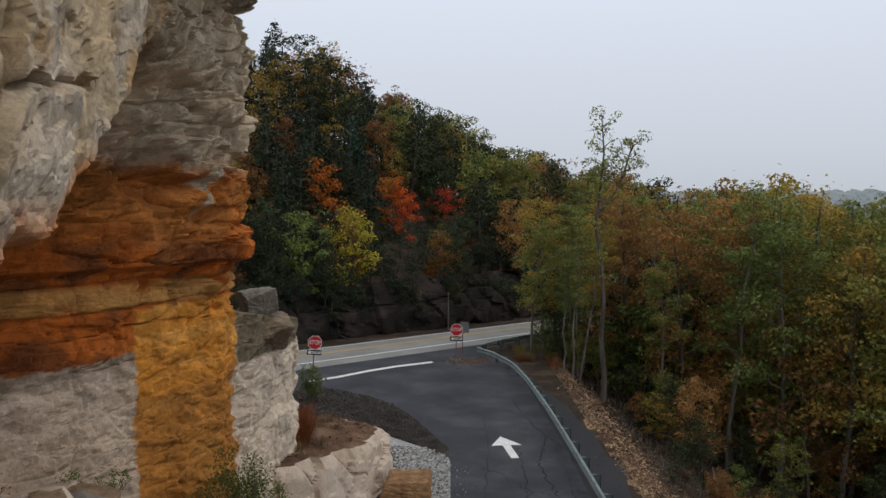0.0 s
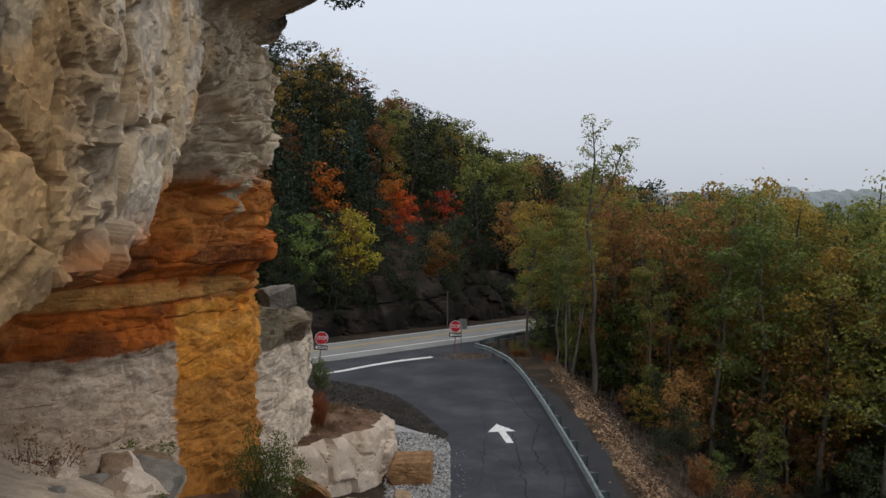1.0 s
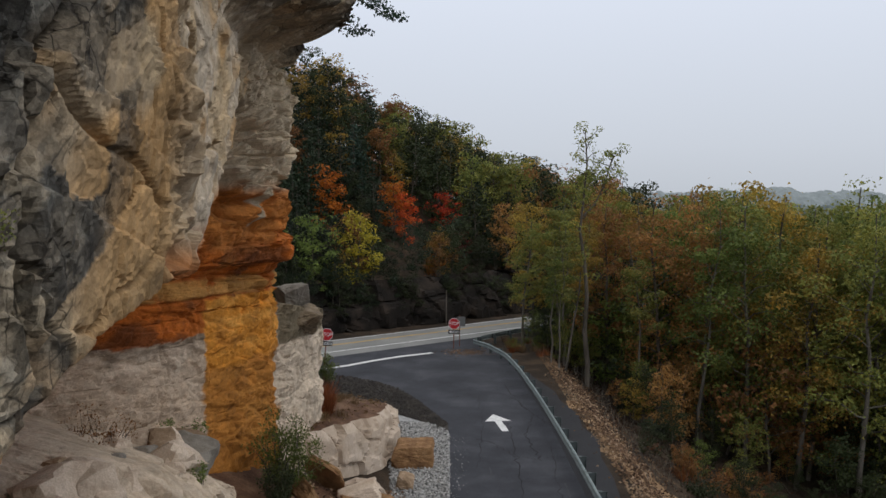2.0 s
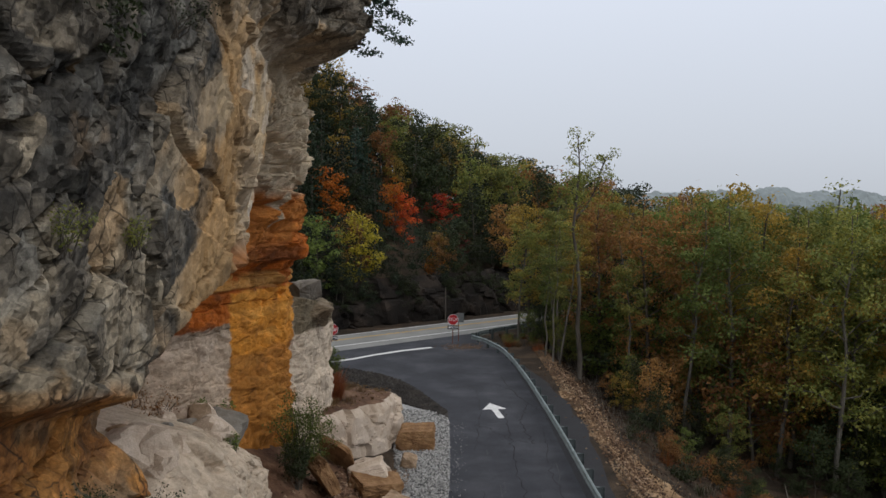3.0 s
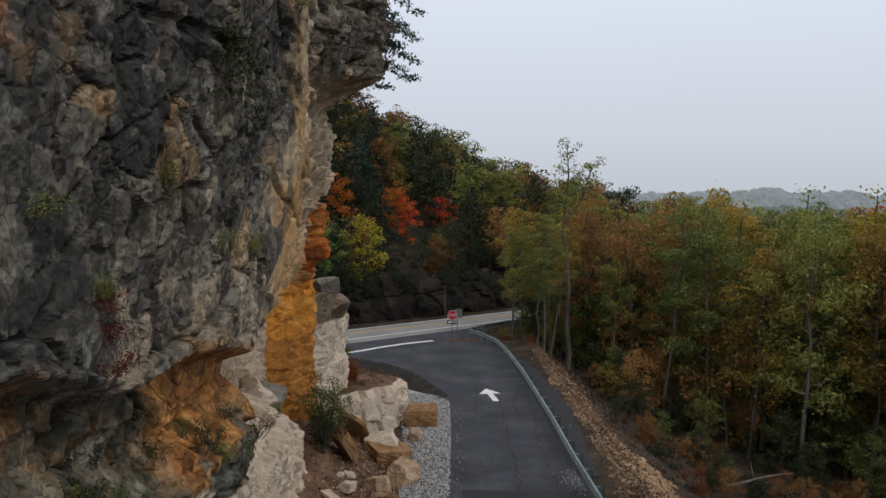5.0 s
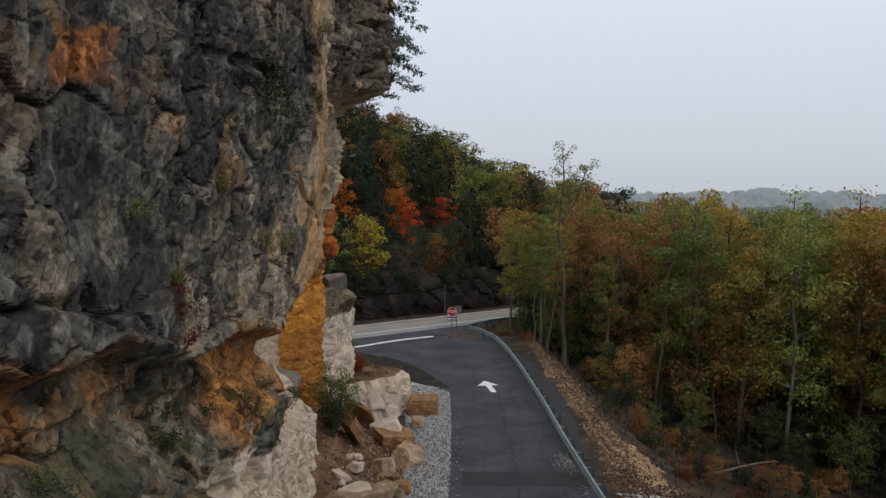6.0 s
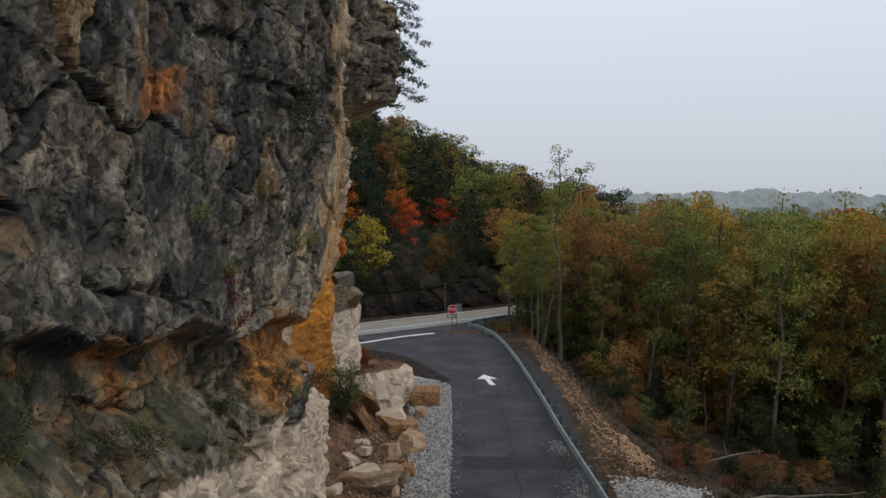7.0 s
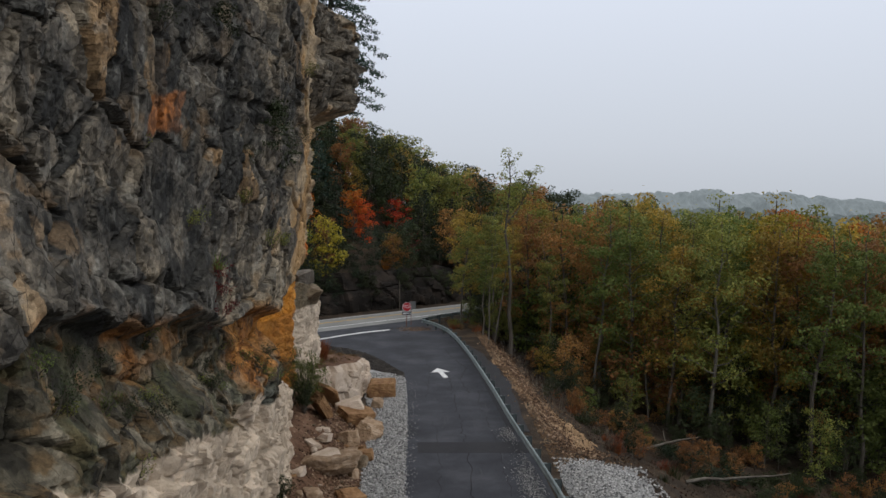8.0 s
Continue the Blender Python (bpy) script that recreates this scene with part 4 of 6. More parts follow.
def clumps(rng, tips, radius, count, size, flat=0.62):
    """Leaves on the outside of many small clumps, turned outwards and up: corners and triangles."""
    R = radius * rng.uniform(0.5, 1.3, len(tips))
    k = rng.choice(len(tips), count, p=R ** 2 / (R ** 2).sum())
    d = rng.normal(0, 1, (count, 3)) + np.array([0, 0, 0.35])
    d /= np.linalg.norm(d, axis=1)[:, None]
    p = tips[k] + d * (R[k] * rng.uniform(0.35, 1.05, count) ** 0.5)[:, None] * np.array([1, 1, flat])
    n = d + rng.normal(0, 0.5, (count, 3)) + np.array([0, 0, 0.35])
    n /= np.linalg.norm(n, axis=1)[:, None]
    t = np.cross(n, rng.normal(0, 1, (count, 3)))
    t /= np.linalg.norm(t, axis=1)[:, None]
    b = np.cross(n, t)
    s = size * rng.uniform(0.55, 1.35, (count, 1))
    co = np.stack((p - t * s, p + t * s * 0.7 + b * s * 0.75, p + t * s * 0.7 - b * s * 0.75), 1).reshape(-1, 3)
    return co, np.arange(count * 3, dtype=np.int32).reshape(-1, 3)


def bent(rng, a, b, n, wob):
    t = np.linspace(0, 1, n)[:, None]
    p = np.asarray(a) * (1 - t) + np.asarray(b) * t
    p[1:-1] += rng.normal(0, wob, (n - 2, 3))
    return p


def broadleaf(seed, height, crown_from, width, leaves, size, trunk_r, limbs=12, sparse=False, twigs=2):
    """Meshes of a broad-leaved tree, its foot at the origin: trunk with limbs, and crown."""
    rng = np.random.default_rng(seed)
    top = np.array([rng.normal(0, 0.03 * height), rng.normal(0, 0.03 * height), height * 0.95])
    stem = bent(rng, (0, 0, -0.4), top, 7, 0.012 * height)
    wood = [tube(stem, np.linspace(trunk_r, trunk_r * 0.18, 7), 6)]
    tips = []
    for i in range(limbs):
        f = crown_from + (0.93 - crown_from) * (i + rng.uniform(0, 0.8)) / limbs
        o = np.array([np.interp(f, np.linspace(0, 1, 7), stem[:, k]) for k in range(3)])
        az = i * 2.4 + rng.uniform(-0.5, 0.5)
        taper = math.sin(math.pi * min(1, max(0.08, (f - crown_from) / (1 - crown_from) * 0.78 + 0.2))) ** 0.7
        reach = width * (0.55 + 0.45 * rng.uniform()) * taper
        e = o + np.array([math.cos(az) * reach, math.sin(az) * reach, reach * rng.uniform(0.25, 0.75)])
        limb = bent(rng, o, e, 5, 0.05 * reach)
        r0 = trunk_r * (1 - 0.8 * f) * 0.55
        wood.append(tube(limb, np.linspace(r0, r0 * 0.2, 5), 3))
        tips += [limb[-1], limb[-2], limb[2]]
        for k in range(twigs):
            q = limb[2 + k % 2]
            e2 = q + rng.normal(0, 1, 3) * np.array([0.4, 0.4, 0.25]) * reach + np.array([0, 0, 0.12 * reach])
            wood.append(tube(bent(rng, q, e2, 4, 0.03 * reach), np.linspace(r0 * 0.4, r0 * 0.08, 4), 3))
            tips += [e2]
    tips.append(top)
    tips = np.array(tips)
    if sparse:
        tips = tips[rng.permutation(len(tips))[: int(len(tips) * 0.6)]]
    n1 = int(leaves * 0.88)
    cc, cf = join((clumps(rng, tips, 0.31 * width ** 0.8, n1, size), leaf_cloud(rng, tips, 0.55 * width ** 0.85, leaves - n1, size, single=True)))
    wc, wf = join(wood)
    return mesh_from("trunk", wc, wf, (BARK,), True), mesh_from("crown", cc, cf, (LEAF["green"],))


def conifer(seed, height, width, leaves, size, bare=0.12, trunk_r=None, puff=0.42, boughs=1, whorls=1.7):
    """Meshes of a conifer with whorls of drooping boughs."""
    rng = np.random.default_rng(seed)
    stem = bent(rng, (0, 0, -0.4), (rng.normal(0, 0.15), rng.normal(0, 0.15), height), 6, 0.04)
    wood = [tube(stem, np.linspace(0.016 * height + 0.05 if trunk_r is None else trunk_r, 0.02 if trunk_r is None else 0.2 * trunk_r, 6), 6)]
    pts = []
    rows = int(height * whorls)
    for i in range(rows):
        f = bare + (0.98 - bare) * i / rows
        reach = width * (1 - f) ** 0.75 * rng.uniform(0.6, 1.1) + 0.15
        for k in range(5):
            az = rng.uniform(0, 6.28)
            o = np.array([np.interp(f, np.linspace(0, 1, 6), stem[:, 0]), np.interp(f, np.linspace(0, 1, 6), stem[:, 1]), f * height])
            e = o + np.array([math.cos(az) * reach, math.sin(az) * reach, -reach * 0.22 + rng.normal(0, 0.1)])
            if k < boughs:
                wood.append(tube(np.array([o, (o + e) / 2 + (0, 0, 0.08 * reach), e]), tuple(v * (1 if trunk_r is None else trunk_r * 5) for v in (0.05 * (1 - f) + 0.012, 0.02, 0.006)), 4))
            for t in np.linspace(0.25, 1, max(2, int(reach * 2.2))):
                pts.append(o + (e - o) * t + (0, 0, 0.3 * reach * t * (1 - t)))
    cc, cf = leaf_cloud(rng, np.array(pts), puff, leaves, size, 0.35, 0.25, single=True)
    wc, wf = join(wood)
    return mesh_from("trunk", wc, wf, (BARK,), True), mesh_from("crown", cc, cf, (LEAF["pine"],))


def forked_tree(seed, height, trunk_r):
    """Meshes of a tall thin tree: a bare trunk that forks high up, a leader to each side with thin sprays of leaves."""
    rng = np.random.default_rng(seed)
    stem = bent(rng, (0, 0, -0.4), (-0.35, 0, height * 0.97), 9, 0.10)
    fork = stem[6]
    side = np.array([fork, fork + (0.75, 0.1, 0.75), fork + (1.35, 0.2, 1.9), fork + (1.7, 0.2, 3.1), fork + (2.0, 0.3, 3.9)]) - np.array([0, 0, 1.2])
    wood = [tube(stem, np.linspace(trunk_r, trunk_r * 0.16, 9), 7), tube(side, np.linspace(trunk_r * 0.5, 0.03, 5), 5)]
    tips = []
    for line, lo, hi, many in ((stem, 0.70, 0.99, 20), (side, 0.35, 1.0, 15), (stem, 0.42, 0.68, 6)):
        for i in range(many):
            f = lo + (hi - lo) * (i + rng.uniform(0, 1)) / many
            o = np.array([np.interp(f, np.linspace(0, 1, len(line)), line[:, k]) for k in range(3)])
            az, reach = i * 2.4 + rng.uniform(-0.4, 0.4), rng.uniform(0.5, 1.35) * (1.25 - 0.55 * f)
            e = o + np.array([math.cos(az) * reach, math.sin(az) * reach, reach * rng.uniform(0.3, 0.9)])
            b = bent(rng, o, e, 4, 0.05)
            wood.append(tube(b, (0.035, 0.025, 0.016, 0.007), 4))
            tips += [b[-1], b[-2] + rng.normal(0, 0.18, 3)]
            wood.append(tube(bent(rng, b[2], b[2] + rng.normal(0, 0.4, 3) + (0, 0, 0.3), 3, 0.03), (0.016, 0.01, 0.005), 3))
    cc, cf = clumps(rng, np.array(tips), 0.42, 2300, 0.075)
    wc, wf = join(wood)
    return mesh_from("trunk", wc, wf, (BARK,), True), mesh_from("crown", cc, cf, (LEAF["olive"],))


def bare_tree(seed, height, width, trunk_r, leaves=0):
    """Meshes of a nearly leafless tree."""
    rng = np.random.default_rng(seed)
    stem = bent(rng, (0, 0, -0.4), (rng.normal(0, 0.3), rng.normal(0, 0.3), height), 7, 0.1)
    wood, tips = [tube(stem, np.linspace(trunk_r, 0.02, 7), 6)], []
    for i in range(16):
        f = 0.35 + 0.6 * i / 16
        o = np.array([np.interp(f, np.linspace(0, 1, 7), stem[:, k]) for k in range(3)])
        az, reach = i * 2.4, width * (1.05 - f) * rng.uniform(0.7, 1.2) + 0.4
        e = o + np.array([math.cos(az) * reach, math.sin(az) * reach, reach * rng.uniform(0.7, 1.3)])
        limb = bent(rng, o, e, 4, 0.06 * reach)
        wood.append(tube(limb, np.linspace(0.05, 0.012, 4), 4))
        for k in range(5):
            q = limb[1 + k % 3]
            e2 = q + rng.normal(0, 0.4, 3) * reach * 0.6 + np.array([0, 0, 0.45 * reach])
            wood.append(tube(bent(rng, q, e2, 3, 0.03), (0.02, 0.012, 0.005), 3))
            tips.append(e2)
    wc, wf = join(wood)
    cc, cf = leaf_cloud(rng, np.array(tips), 0.35, max(leaves, 40), 0.10)
    return mesh_from("trunk", wc, wf, (PALE_BARK,), True), mesh_from("crown", cc, cf, (LEAF["rust"],))


def plant_tree(name, kind, at, colour, label, category="tree", group="", turn=0.0, scale=1.0, bark=None, lean=(0, 0)):
    trunk_me, crown_me = kind
    ob = thing(name, label, category, group)
    ob.matrix_basis = pose(*at, lean[0], lean[1], turn) @ Matrix.Diagonal((scale, scale, scale, 1))
    t = child("trunk", trunk_me, ob)
    if bark is not None:
        t.material_slots[0].link = "OBJECT"
        t.material_slots[0].material = bark
    c = child("crown", crown_me, ob)
    c.material_slots[0].link = "OBJECT"
    c.material_slots[0].material = LEAF[colour]
    return ob


WORDS = {"green": "green", "olive": "olive-green", "gold": "golden-brown", "yellow": "yellow-green", "orange": "bright orange", "red": "scarlet-orange",
         "crimson": "crimson", "rust": "rusty brown", "dark": "dark green", "pine": "dark green", "hemlock": "blue-green"}

TALL = [broadleaf(100 + i, 20, (0.20, 0.34, 0.26, 0.40, 0.30)[i], (3.9, 3.3, 4.3, 3.1, 3.6)[i], 6400, 0.125, 0.22, 24, False, 2) for i in range(5)]
SLIM = [broadleaf(120 + i, 20, 0.45, 2.7, 3600, 0.11, 0.17, 16, True) for i in range(3)]
BACK = [broadleaf(130 + i, 20, 0.4, 3.9, 2500, 0.19, 0.2, 15, False, 1) for i in range(3)]
LOWT = [broadleaf(140 + i, 9, 0.14, 3.1, 2300, 0.125, 0.1, 12, False, 2) for i in range(3)]
HILL = [broadleaf(160 + i, 11, 0.16, 3.5, 2500, 0.16, 0.15, 13, False, 2) for i in range(4)]
PINE = [conifer(180 + i, 15, 4.4, 2900, 0.21, 0.04, puff=0.62) for i in range(3)]
BARE = [bare_tree(190 + i, 9, 2.6, 0.12) for i in range(2)]

# the wood in the valley: boundary runs down the bank
rng = np.random.default_rng(21)


EDGE_X, EDGE_Y = (4.5, 7, 12, 22, 28, 45, 80), (50, 48.5, 45, 41, 38.5, 33, 24)


def front(x):
    """Where the wood begins, going away from the drive."""
    return np.interp(x, EDGE_X, EDGE_Y)


spots = []


def far_enough(x, y, gap):
    for a, b in spots:
        if (a - x) ** 2 + (b - y) ** 2 < gap * gap:
            return False
    spots.append((x, y))
    return True


# a thin tall tree rises over the others at the edge of the wood
plant_tree("tall_tree", forked_tree(301, 16.8, 0.19), (7.2, 48.2, float(land(7.2, 48.2))), "olive", "tall thin half-bare tree with a forked trunk above the wood", turn=8)
spots += [(7.2, 48.2), (8.2, 49.8), (9.6, 51.5)]
for k, (x, y, goal) in enumerate(((5.3, 47.0, 8.6), (4.9, 48.4, 8.2), (6.0, 49.6, 9.6))):
    z = float(land(x, y))
    spots.append((x, y))
    plant_tree("tree", SLIM[k % 3], (x, y, z), ("olive", "green", "gold")[k], "slim pale-barked tree at the edge of the wood", group="valley trees", turn=90 * k, scale=(goal - z) / 20, bark=PALE_BARK, lean=(0, 3 - 4 * k))
for k, (x, y, goal, colour) in enumerate(((4.3, 57.0, 11.2, "gold"), (5.9, 55.8, 10.8, "olive"), (7.0, 58.6, 11.3, "gold"), (3.4, 53.6, 9.4, "olive"), (9.4, 54.4, 10.8, "rust"), (11.4, 55.2, 11.5, "gold"), (9.2, 61.2, 12.0, "gold"), (6.2, 52.0, 9.8, "olive"),
                                          (12.2, 50.0, 11.0, "rust"), (13.6, 54.0, 11.2, "green"), (12.6, 61.0, 11.8, "olive"), (14.8, 49.0, 11.3, "rust"), (17.4, 50.0, 11.6, "olive"), (15.8, 55.5, 11.6, "rust"), (19.2, 44.6, 9.0, "gold"), (24.5, 45.5, 10.8, "green"), (29.5, 44.0, 10.2, "rust"))):
    spots.append((x, y))
    z = float(land(x, y))
    plant_tree("tree", (TALL + SLIM)[(k * 3) % 8], (x, y, z), colour, f"tall {WORDS[colour]} autumn tree in the valley wood", group="valley trees", turn=47 * k, scale=(goal - z) / 20, bark=PALE_BARK if k % 2 else None)
placed = 0
for k in range(6000):
    if placed >= 185:
        break
    x = 5 + 100 * rng.uniform() ** 1.3
    y = front(x) + rng.exponential(19) + rng.uniform(0, 2)
    if x > 0.66 * (y + 22) + 5 or y > 150:
        continue
    if HN[0] * x + HN[1] * y - HC > -8.5:
        continue
    deep = y - float(front(x))
    if not far_enough(x, y, 2.9 if deep < 16 else 3.9):
        continue
    placed += 1
    z = float(land(x, y))
    roll = rng.uniform()
    colour = "olive" if roll < 0.32 else "green" if roll < 0.60 else "gold" if roll < 0.77 else "rust" if roll < 0.93 else "orange" if roll < 0.945 else "yellow"
    kind = BACK[k % 3] if deep > 17 else SLIM[k % 3] if rng.uniform() < 0.25 else TALL[k % 5]
    goal = 11.0 - 1.5 * sstep(16, 38, x) + 1.25 * rng.normal() - 1.6 * sstep(7, 0, deep) + 1.0 * sstep(70, 50, y) * sstep(16, 8, x)
    scale = float(np.clip((goal - z) / 20.0, 0.5, 1.15))
    plant_tree("tree", kind, (x, y, z), colour, f"tall {WORDS[colour]} autumn tree in the valley wood", group="valley trees", turn=rng.uniform(0, 360), scale=scale, bark=PALE_BARK if rng.uniform() < 0.35 else None, lean=(rng.normal(0, 2), rng.normal(0, 2)))
# bushes and young trees along the edge, from the bank to the open slope
for k in range(90):
    x = 8.5 + 36 * rng.uniform()
    y = front(x) + rng.uniform(-3.5, 9) - 0.08 * max(0, 16 - x) * 3
    if HN[0] * x + HN[1] * y - HC > -7.5 or not far_enough(x, y, 1.5):
        continue
    colour = ("dark", "dark", "green", "rust", "dark", "olive", "dark", "rust")[rng.integers(0, 8)]
    plant_tree("understorey_tree", LOWT[k % 3], (x, y, float(land(x, y))), colour, f"low {WORDS[colour]} tree at the edge of the wood", group="understorey trees", turn=rng.uniform(0, 360), scale=rng.uniform(0.25, 0.62))
for k, (x, y, sc, colour) in enumerate(((9.5, 44.2, 0.30, "gold"), (10.4, 45.6, 0.48, "olive"), (11.8, 45.0, 0.36, "dark"), (12.8, 46.4, 0.6, "rust"), (8.8, 46.2, 0.22, "rust"), (14.2, 45.0, 0.36, "dark"))):
    plant_tree("understorey_tree", LOWT[k % 3], (x, y, float(land(x, y))), colour, f"low {WORDS[colour]} tree on the bank below the wood", group="understorey trees", turn=k * 80, scale=sc)
for k in range(30):
    x, y = hw(42.5 + 1.15 * k, -7.2 - 1.2 * rng.uniform())
    plant_tree("understorey_tree", LOWT[k % 3], (x, y, float(land(x, y))), ("dark", "green", "olive")[k % 3], "low green tree beside the highway guardrail", group="understorey trees", turn=k * 50, scale=rng.uniform(0.45, 0.72))
for k in range(60):
    x = 9 + 36 * rng.uniform()
    y = front(x) + rng.uniform(3, 22)
    if HN[0] * x + HN[1] * y - HC > -9:
        continue
    colour = ("dark", "dark", "green", "olive", "rust", "green")[k % 6]
    plant_tree("understorey_tree", LOWT[k % 3], (x, y, float(land(x, y))), colour, f"low {WORDS[colour]} tree under the tall trees", group="understorey trees", turn=rng.uniform(0, 360), scale=rng.uniform(0.6, 1.3))
# dense dark thicket where the guardrail meets the wood
for k, (x, y, sc) in enumerate(((4.1, 52.4, 0.30), (5.2, 53.4, 0.36), (6.0, 51.6, 0.36), (6.6, 55.4, 0.5), (4.6, 54.8, 0.33), (7.6, 53.0, 0.45), (6.2, 58.9, 0.5), (8.6, 60.5, 0.6))):
    plant_tree("understorey_tree", LOWT[k % 3], (x, y, float(land(x, y))), ("green", "dark", "olive")[k % 3], "low green tree at the edge of the wood", group="understorey trees", turn=k * 70, scale=sc)

# the hill beyond the highway
def hill_tree(px, py, y, colour, kind, height, label, sc=None):
    """A tree on the slope whose top shows in the direction (px, py), given as slopes to the side and up from the first eye; it stands near the distance y."""
    ys = np.arange(y - 9, y + 10, 0.25)
    miss = np.abs(10.1 + py * ys - height - land(px * ys, ys)) + 0.05 * np.abs(ys - y)
    y = float(ys[int(np.argmin(miss))])
    x = px * y
    g = float(land(x, y))
    tall = float(np.clip(10.1 + py * y - g, 0.7 * height, 1.6 * height))
    plant_tree("accent_tree", kind, (x, y, g), colour, label, scale=tall / sc)
    clear.append((px, y, py, tall))


clear = []
H0, H1, H2, H3 = HILL
hill_tree(-0.190, 0.046, 64, "orange", H0, 8.0, "bright orange maple on the hillside", 11)
hill_tree(-0.158, -0.016, 60, "yellow", H1, 7.6, "yellow-green maple beside the highway", 11)
hill_tree(-0.214, -0.016, 59, "green", H2, 7.2, "round dark green tree beside the highway", 11)
hill_tree(-0.105, 0.034, 72, "orange", H3, 7.0, "orange tree on the hillside", 11)
hill_tree(-0.088, 0.010, 71, "red", H0, 5.6, "scarlet-orange tree on the hillside", 11)
hill_tree(-0.102, 0.055, 78, "gold", H1, 5.6, "golden tree on the hillside", 11)
hill_tree(-0.040, 0.012, 76, "red", H2, 5.8, "scarlet-orange tree on the hillside", 11)
hill_tree(-0.047, -0.030, 71, "gold", H3, 5.6, "golden-green tree above the highway", 11)
hill_tree(-0.053, -0.055, 70, "orange", H1, 3.6, "small bright orange tree above the highway", 11)
hill_tree(-0.022, -0.038, 72, "crimson", H2, 4.4, "crimson tree above the highway", 11)

hill_spots = 0
spots = []
for k in range(5000):
    if hill_spots >= 250:
        break
    s_, h_ = rng.uniform(20, 98), 7.4 + rng.uniform(0, 1) ** 1.25 * 36
    x, y = hw(s_, h_)
    if not far_enough(x, y, 2.7):
        continue
    hill_spots += 1
    z = float(land(x, y))
    up = (h_ - 8) / 34
    if any(abs(x / y - a) < 0.03 and y < b - 0.5 and z + 8 > 10.1 + c * b - 0.6 * d for a, b, c, d in clear):
        continue
    roll = rng.uniform()
    conif = sstep(52, 40, s_) * 0.34 + 0.2
    if roll < conif:
        kind, colour, nm, sc = PINE[k % 3], "pine" if k % 5 else "hemlock", "conifer", rng.uniform(0.5, 0.82)
    else:
        r2 = rng.uniform()
        colour = ("dark" if r2 < 0.5 else "olive" if r2 < 0.8 else "rust") if s_ > 54 and h_ < 24 else "dark" if r2 < 0.42 - 0.25 * up + 0.35 * sstep(54, 44, s_) else "olive" if r2 < 0.55 else "rust" if r2 < 0.88 else "gold"
        kind, nm, sc = HILL[k % 4], "tree", rng.uniform(0.7, 1.05)
    plant_tree("hillside_" + nm, kind, (x, y, z), colour, f"{WORDS[colour]} {'conifer' if nm == 'conifer' else 'autumn tree'} on the wooded hillside", group="hillside trees", turn=rng.uniform(0, 360), scale=float(sc * (0.86 + 0.14 * sstep(40, 50, s_)) * (0.75 + 0.25 * up) * (1 + 0.3 * sstep(54, 60, s_) * sstep(24, 16, h_))))
for k in range(16):
    s_, h_ = rng.uniform(36, 66), rng.uniform(33, 42)
    x, y = hw(s_, h_)
    plant_tree("bare_tree", BARE[k % 2], (x, y, float(land(x, y))), "rust", "leafless grey tree on the ridge", group="bare trees", turn=k * 50, scale=rng.uniform(0.75, 1.1))


for px_, py_, y_, h_ in ((-0.215, 0.085, 68, 11), (-0.20, 0.12, 76, 11), (-0.235, 0.065, 64, 10), (-0.172, 0.095, 73, 10), (-0.255, 0.13, 70, 12), (-0.145, 0.10, 80, 9), (-0.23, 0.02, 61, 8), (-0.13, 0.055, 76, 9)):
    hill_tree(px_, py_, y_, "pine", PINE[int(y_) % 3], h_, "broad dark green conifer on the hillside", 15)

# ---------------------------------------------------------------- distance
# the mist is put into each ridge's colour and glow, paler with distance
MIST = []
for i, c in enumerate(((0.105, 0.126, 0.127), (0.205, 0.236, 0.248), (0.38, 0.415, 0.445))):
    m, n, l, b = base_mat(f"painted_mist_ridge_{i}", 1.0)
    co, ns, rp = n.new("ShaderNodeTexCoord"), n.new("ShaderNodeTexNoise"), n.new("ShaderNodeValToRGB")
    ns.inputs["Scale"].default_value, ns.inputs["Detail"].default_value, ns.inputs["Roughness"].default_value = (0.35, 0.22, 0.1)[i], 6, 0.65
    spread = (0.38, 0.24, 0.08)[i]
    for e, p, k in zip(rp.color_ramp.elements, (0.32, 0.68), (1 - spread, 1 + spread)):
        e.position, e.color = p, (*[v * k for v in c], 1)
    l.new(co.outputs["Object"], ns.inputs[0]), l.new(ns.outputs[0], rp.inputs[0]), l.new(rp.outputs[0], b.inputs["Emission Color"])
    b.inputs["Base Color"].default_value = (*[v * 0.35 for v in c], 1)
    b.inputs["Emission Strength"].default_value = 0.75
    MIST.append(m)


def ridge(name, y, x0, x1, z0, height, bumps, m, seed):
    """A wooded ridge in the mist: a long back with a ragged crest of small tree crowns."""
    n = 1500
    t = np.linspace(x0, x1, n)
    back = z0 + height * fbm(t / (bumps * 16), t * 0, seed, 3)
    crowns = fbm(t / (bumps * 1.1), t * 0, seed + 5, 4) * bumps * 0.9
    r = np.random.default_rng(seed)
    for _ in range(int((x1 - x0) / (bumps * 0.8))):
        c, q = r.uniform(x0, x1), bumps * r.uniform(0.2, 0.55)
        crowns = np.maximum(crowns, 0.35 * bumps + np.sqrt(np.clip(q * q - (t - c) ** 2, 0, None)) * 0.9)
    crest = back + crowns
    rows = np.linspace(0, 1, 14)
    X = np.repeat(t[None], 14, 0)
    Z = -30 + (crest[None] + 30) * np.sin(rows[:, None] * math.pi / 2)
    Y = y + 60 * rows[:, None] + 5 * bumps * (fbm(X / bumps * 0.8, Z / bumps * 0.8, seed + 9) - 0.5)
    me = mesh_from(name, np.stack((X, Y, Z), -1).reshape(-1, 3), grid_faces(14, n), (m,), True)
    tagged(new(name, me), "wooded ridge fading into mist", "ridge", kind="structure")


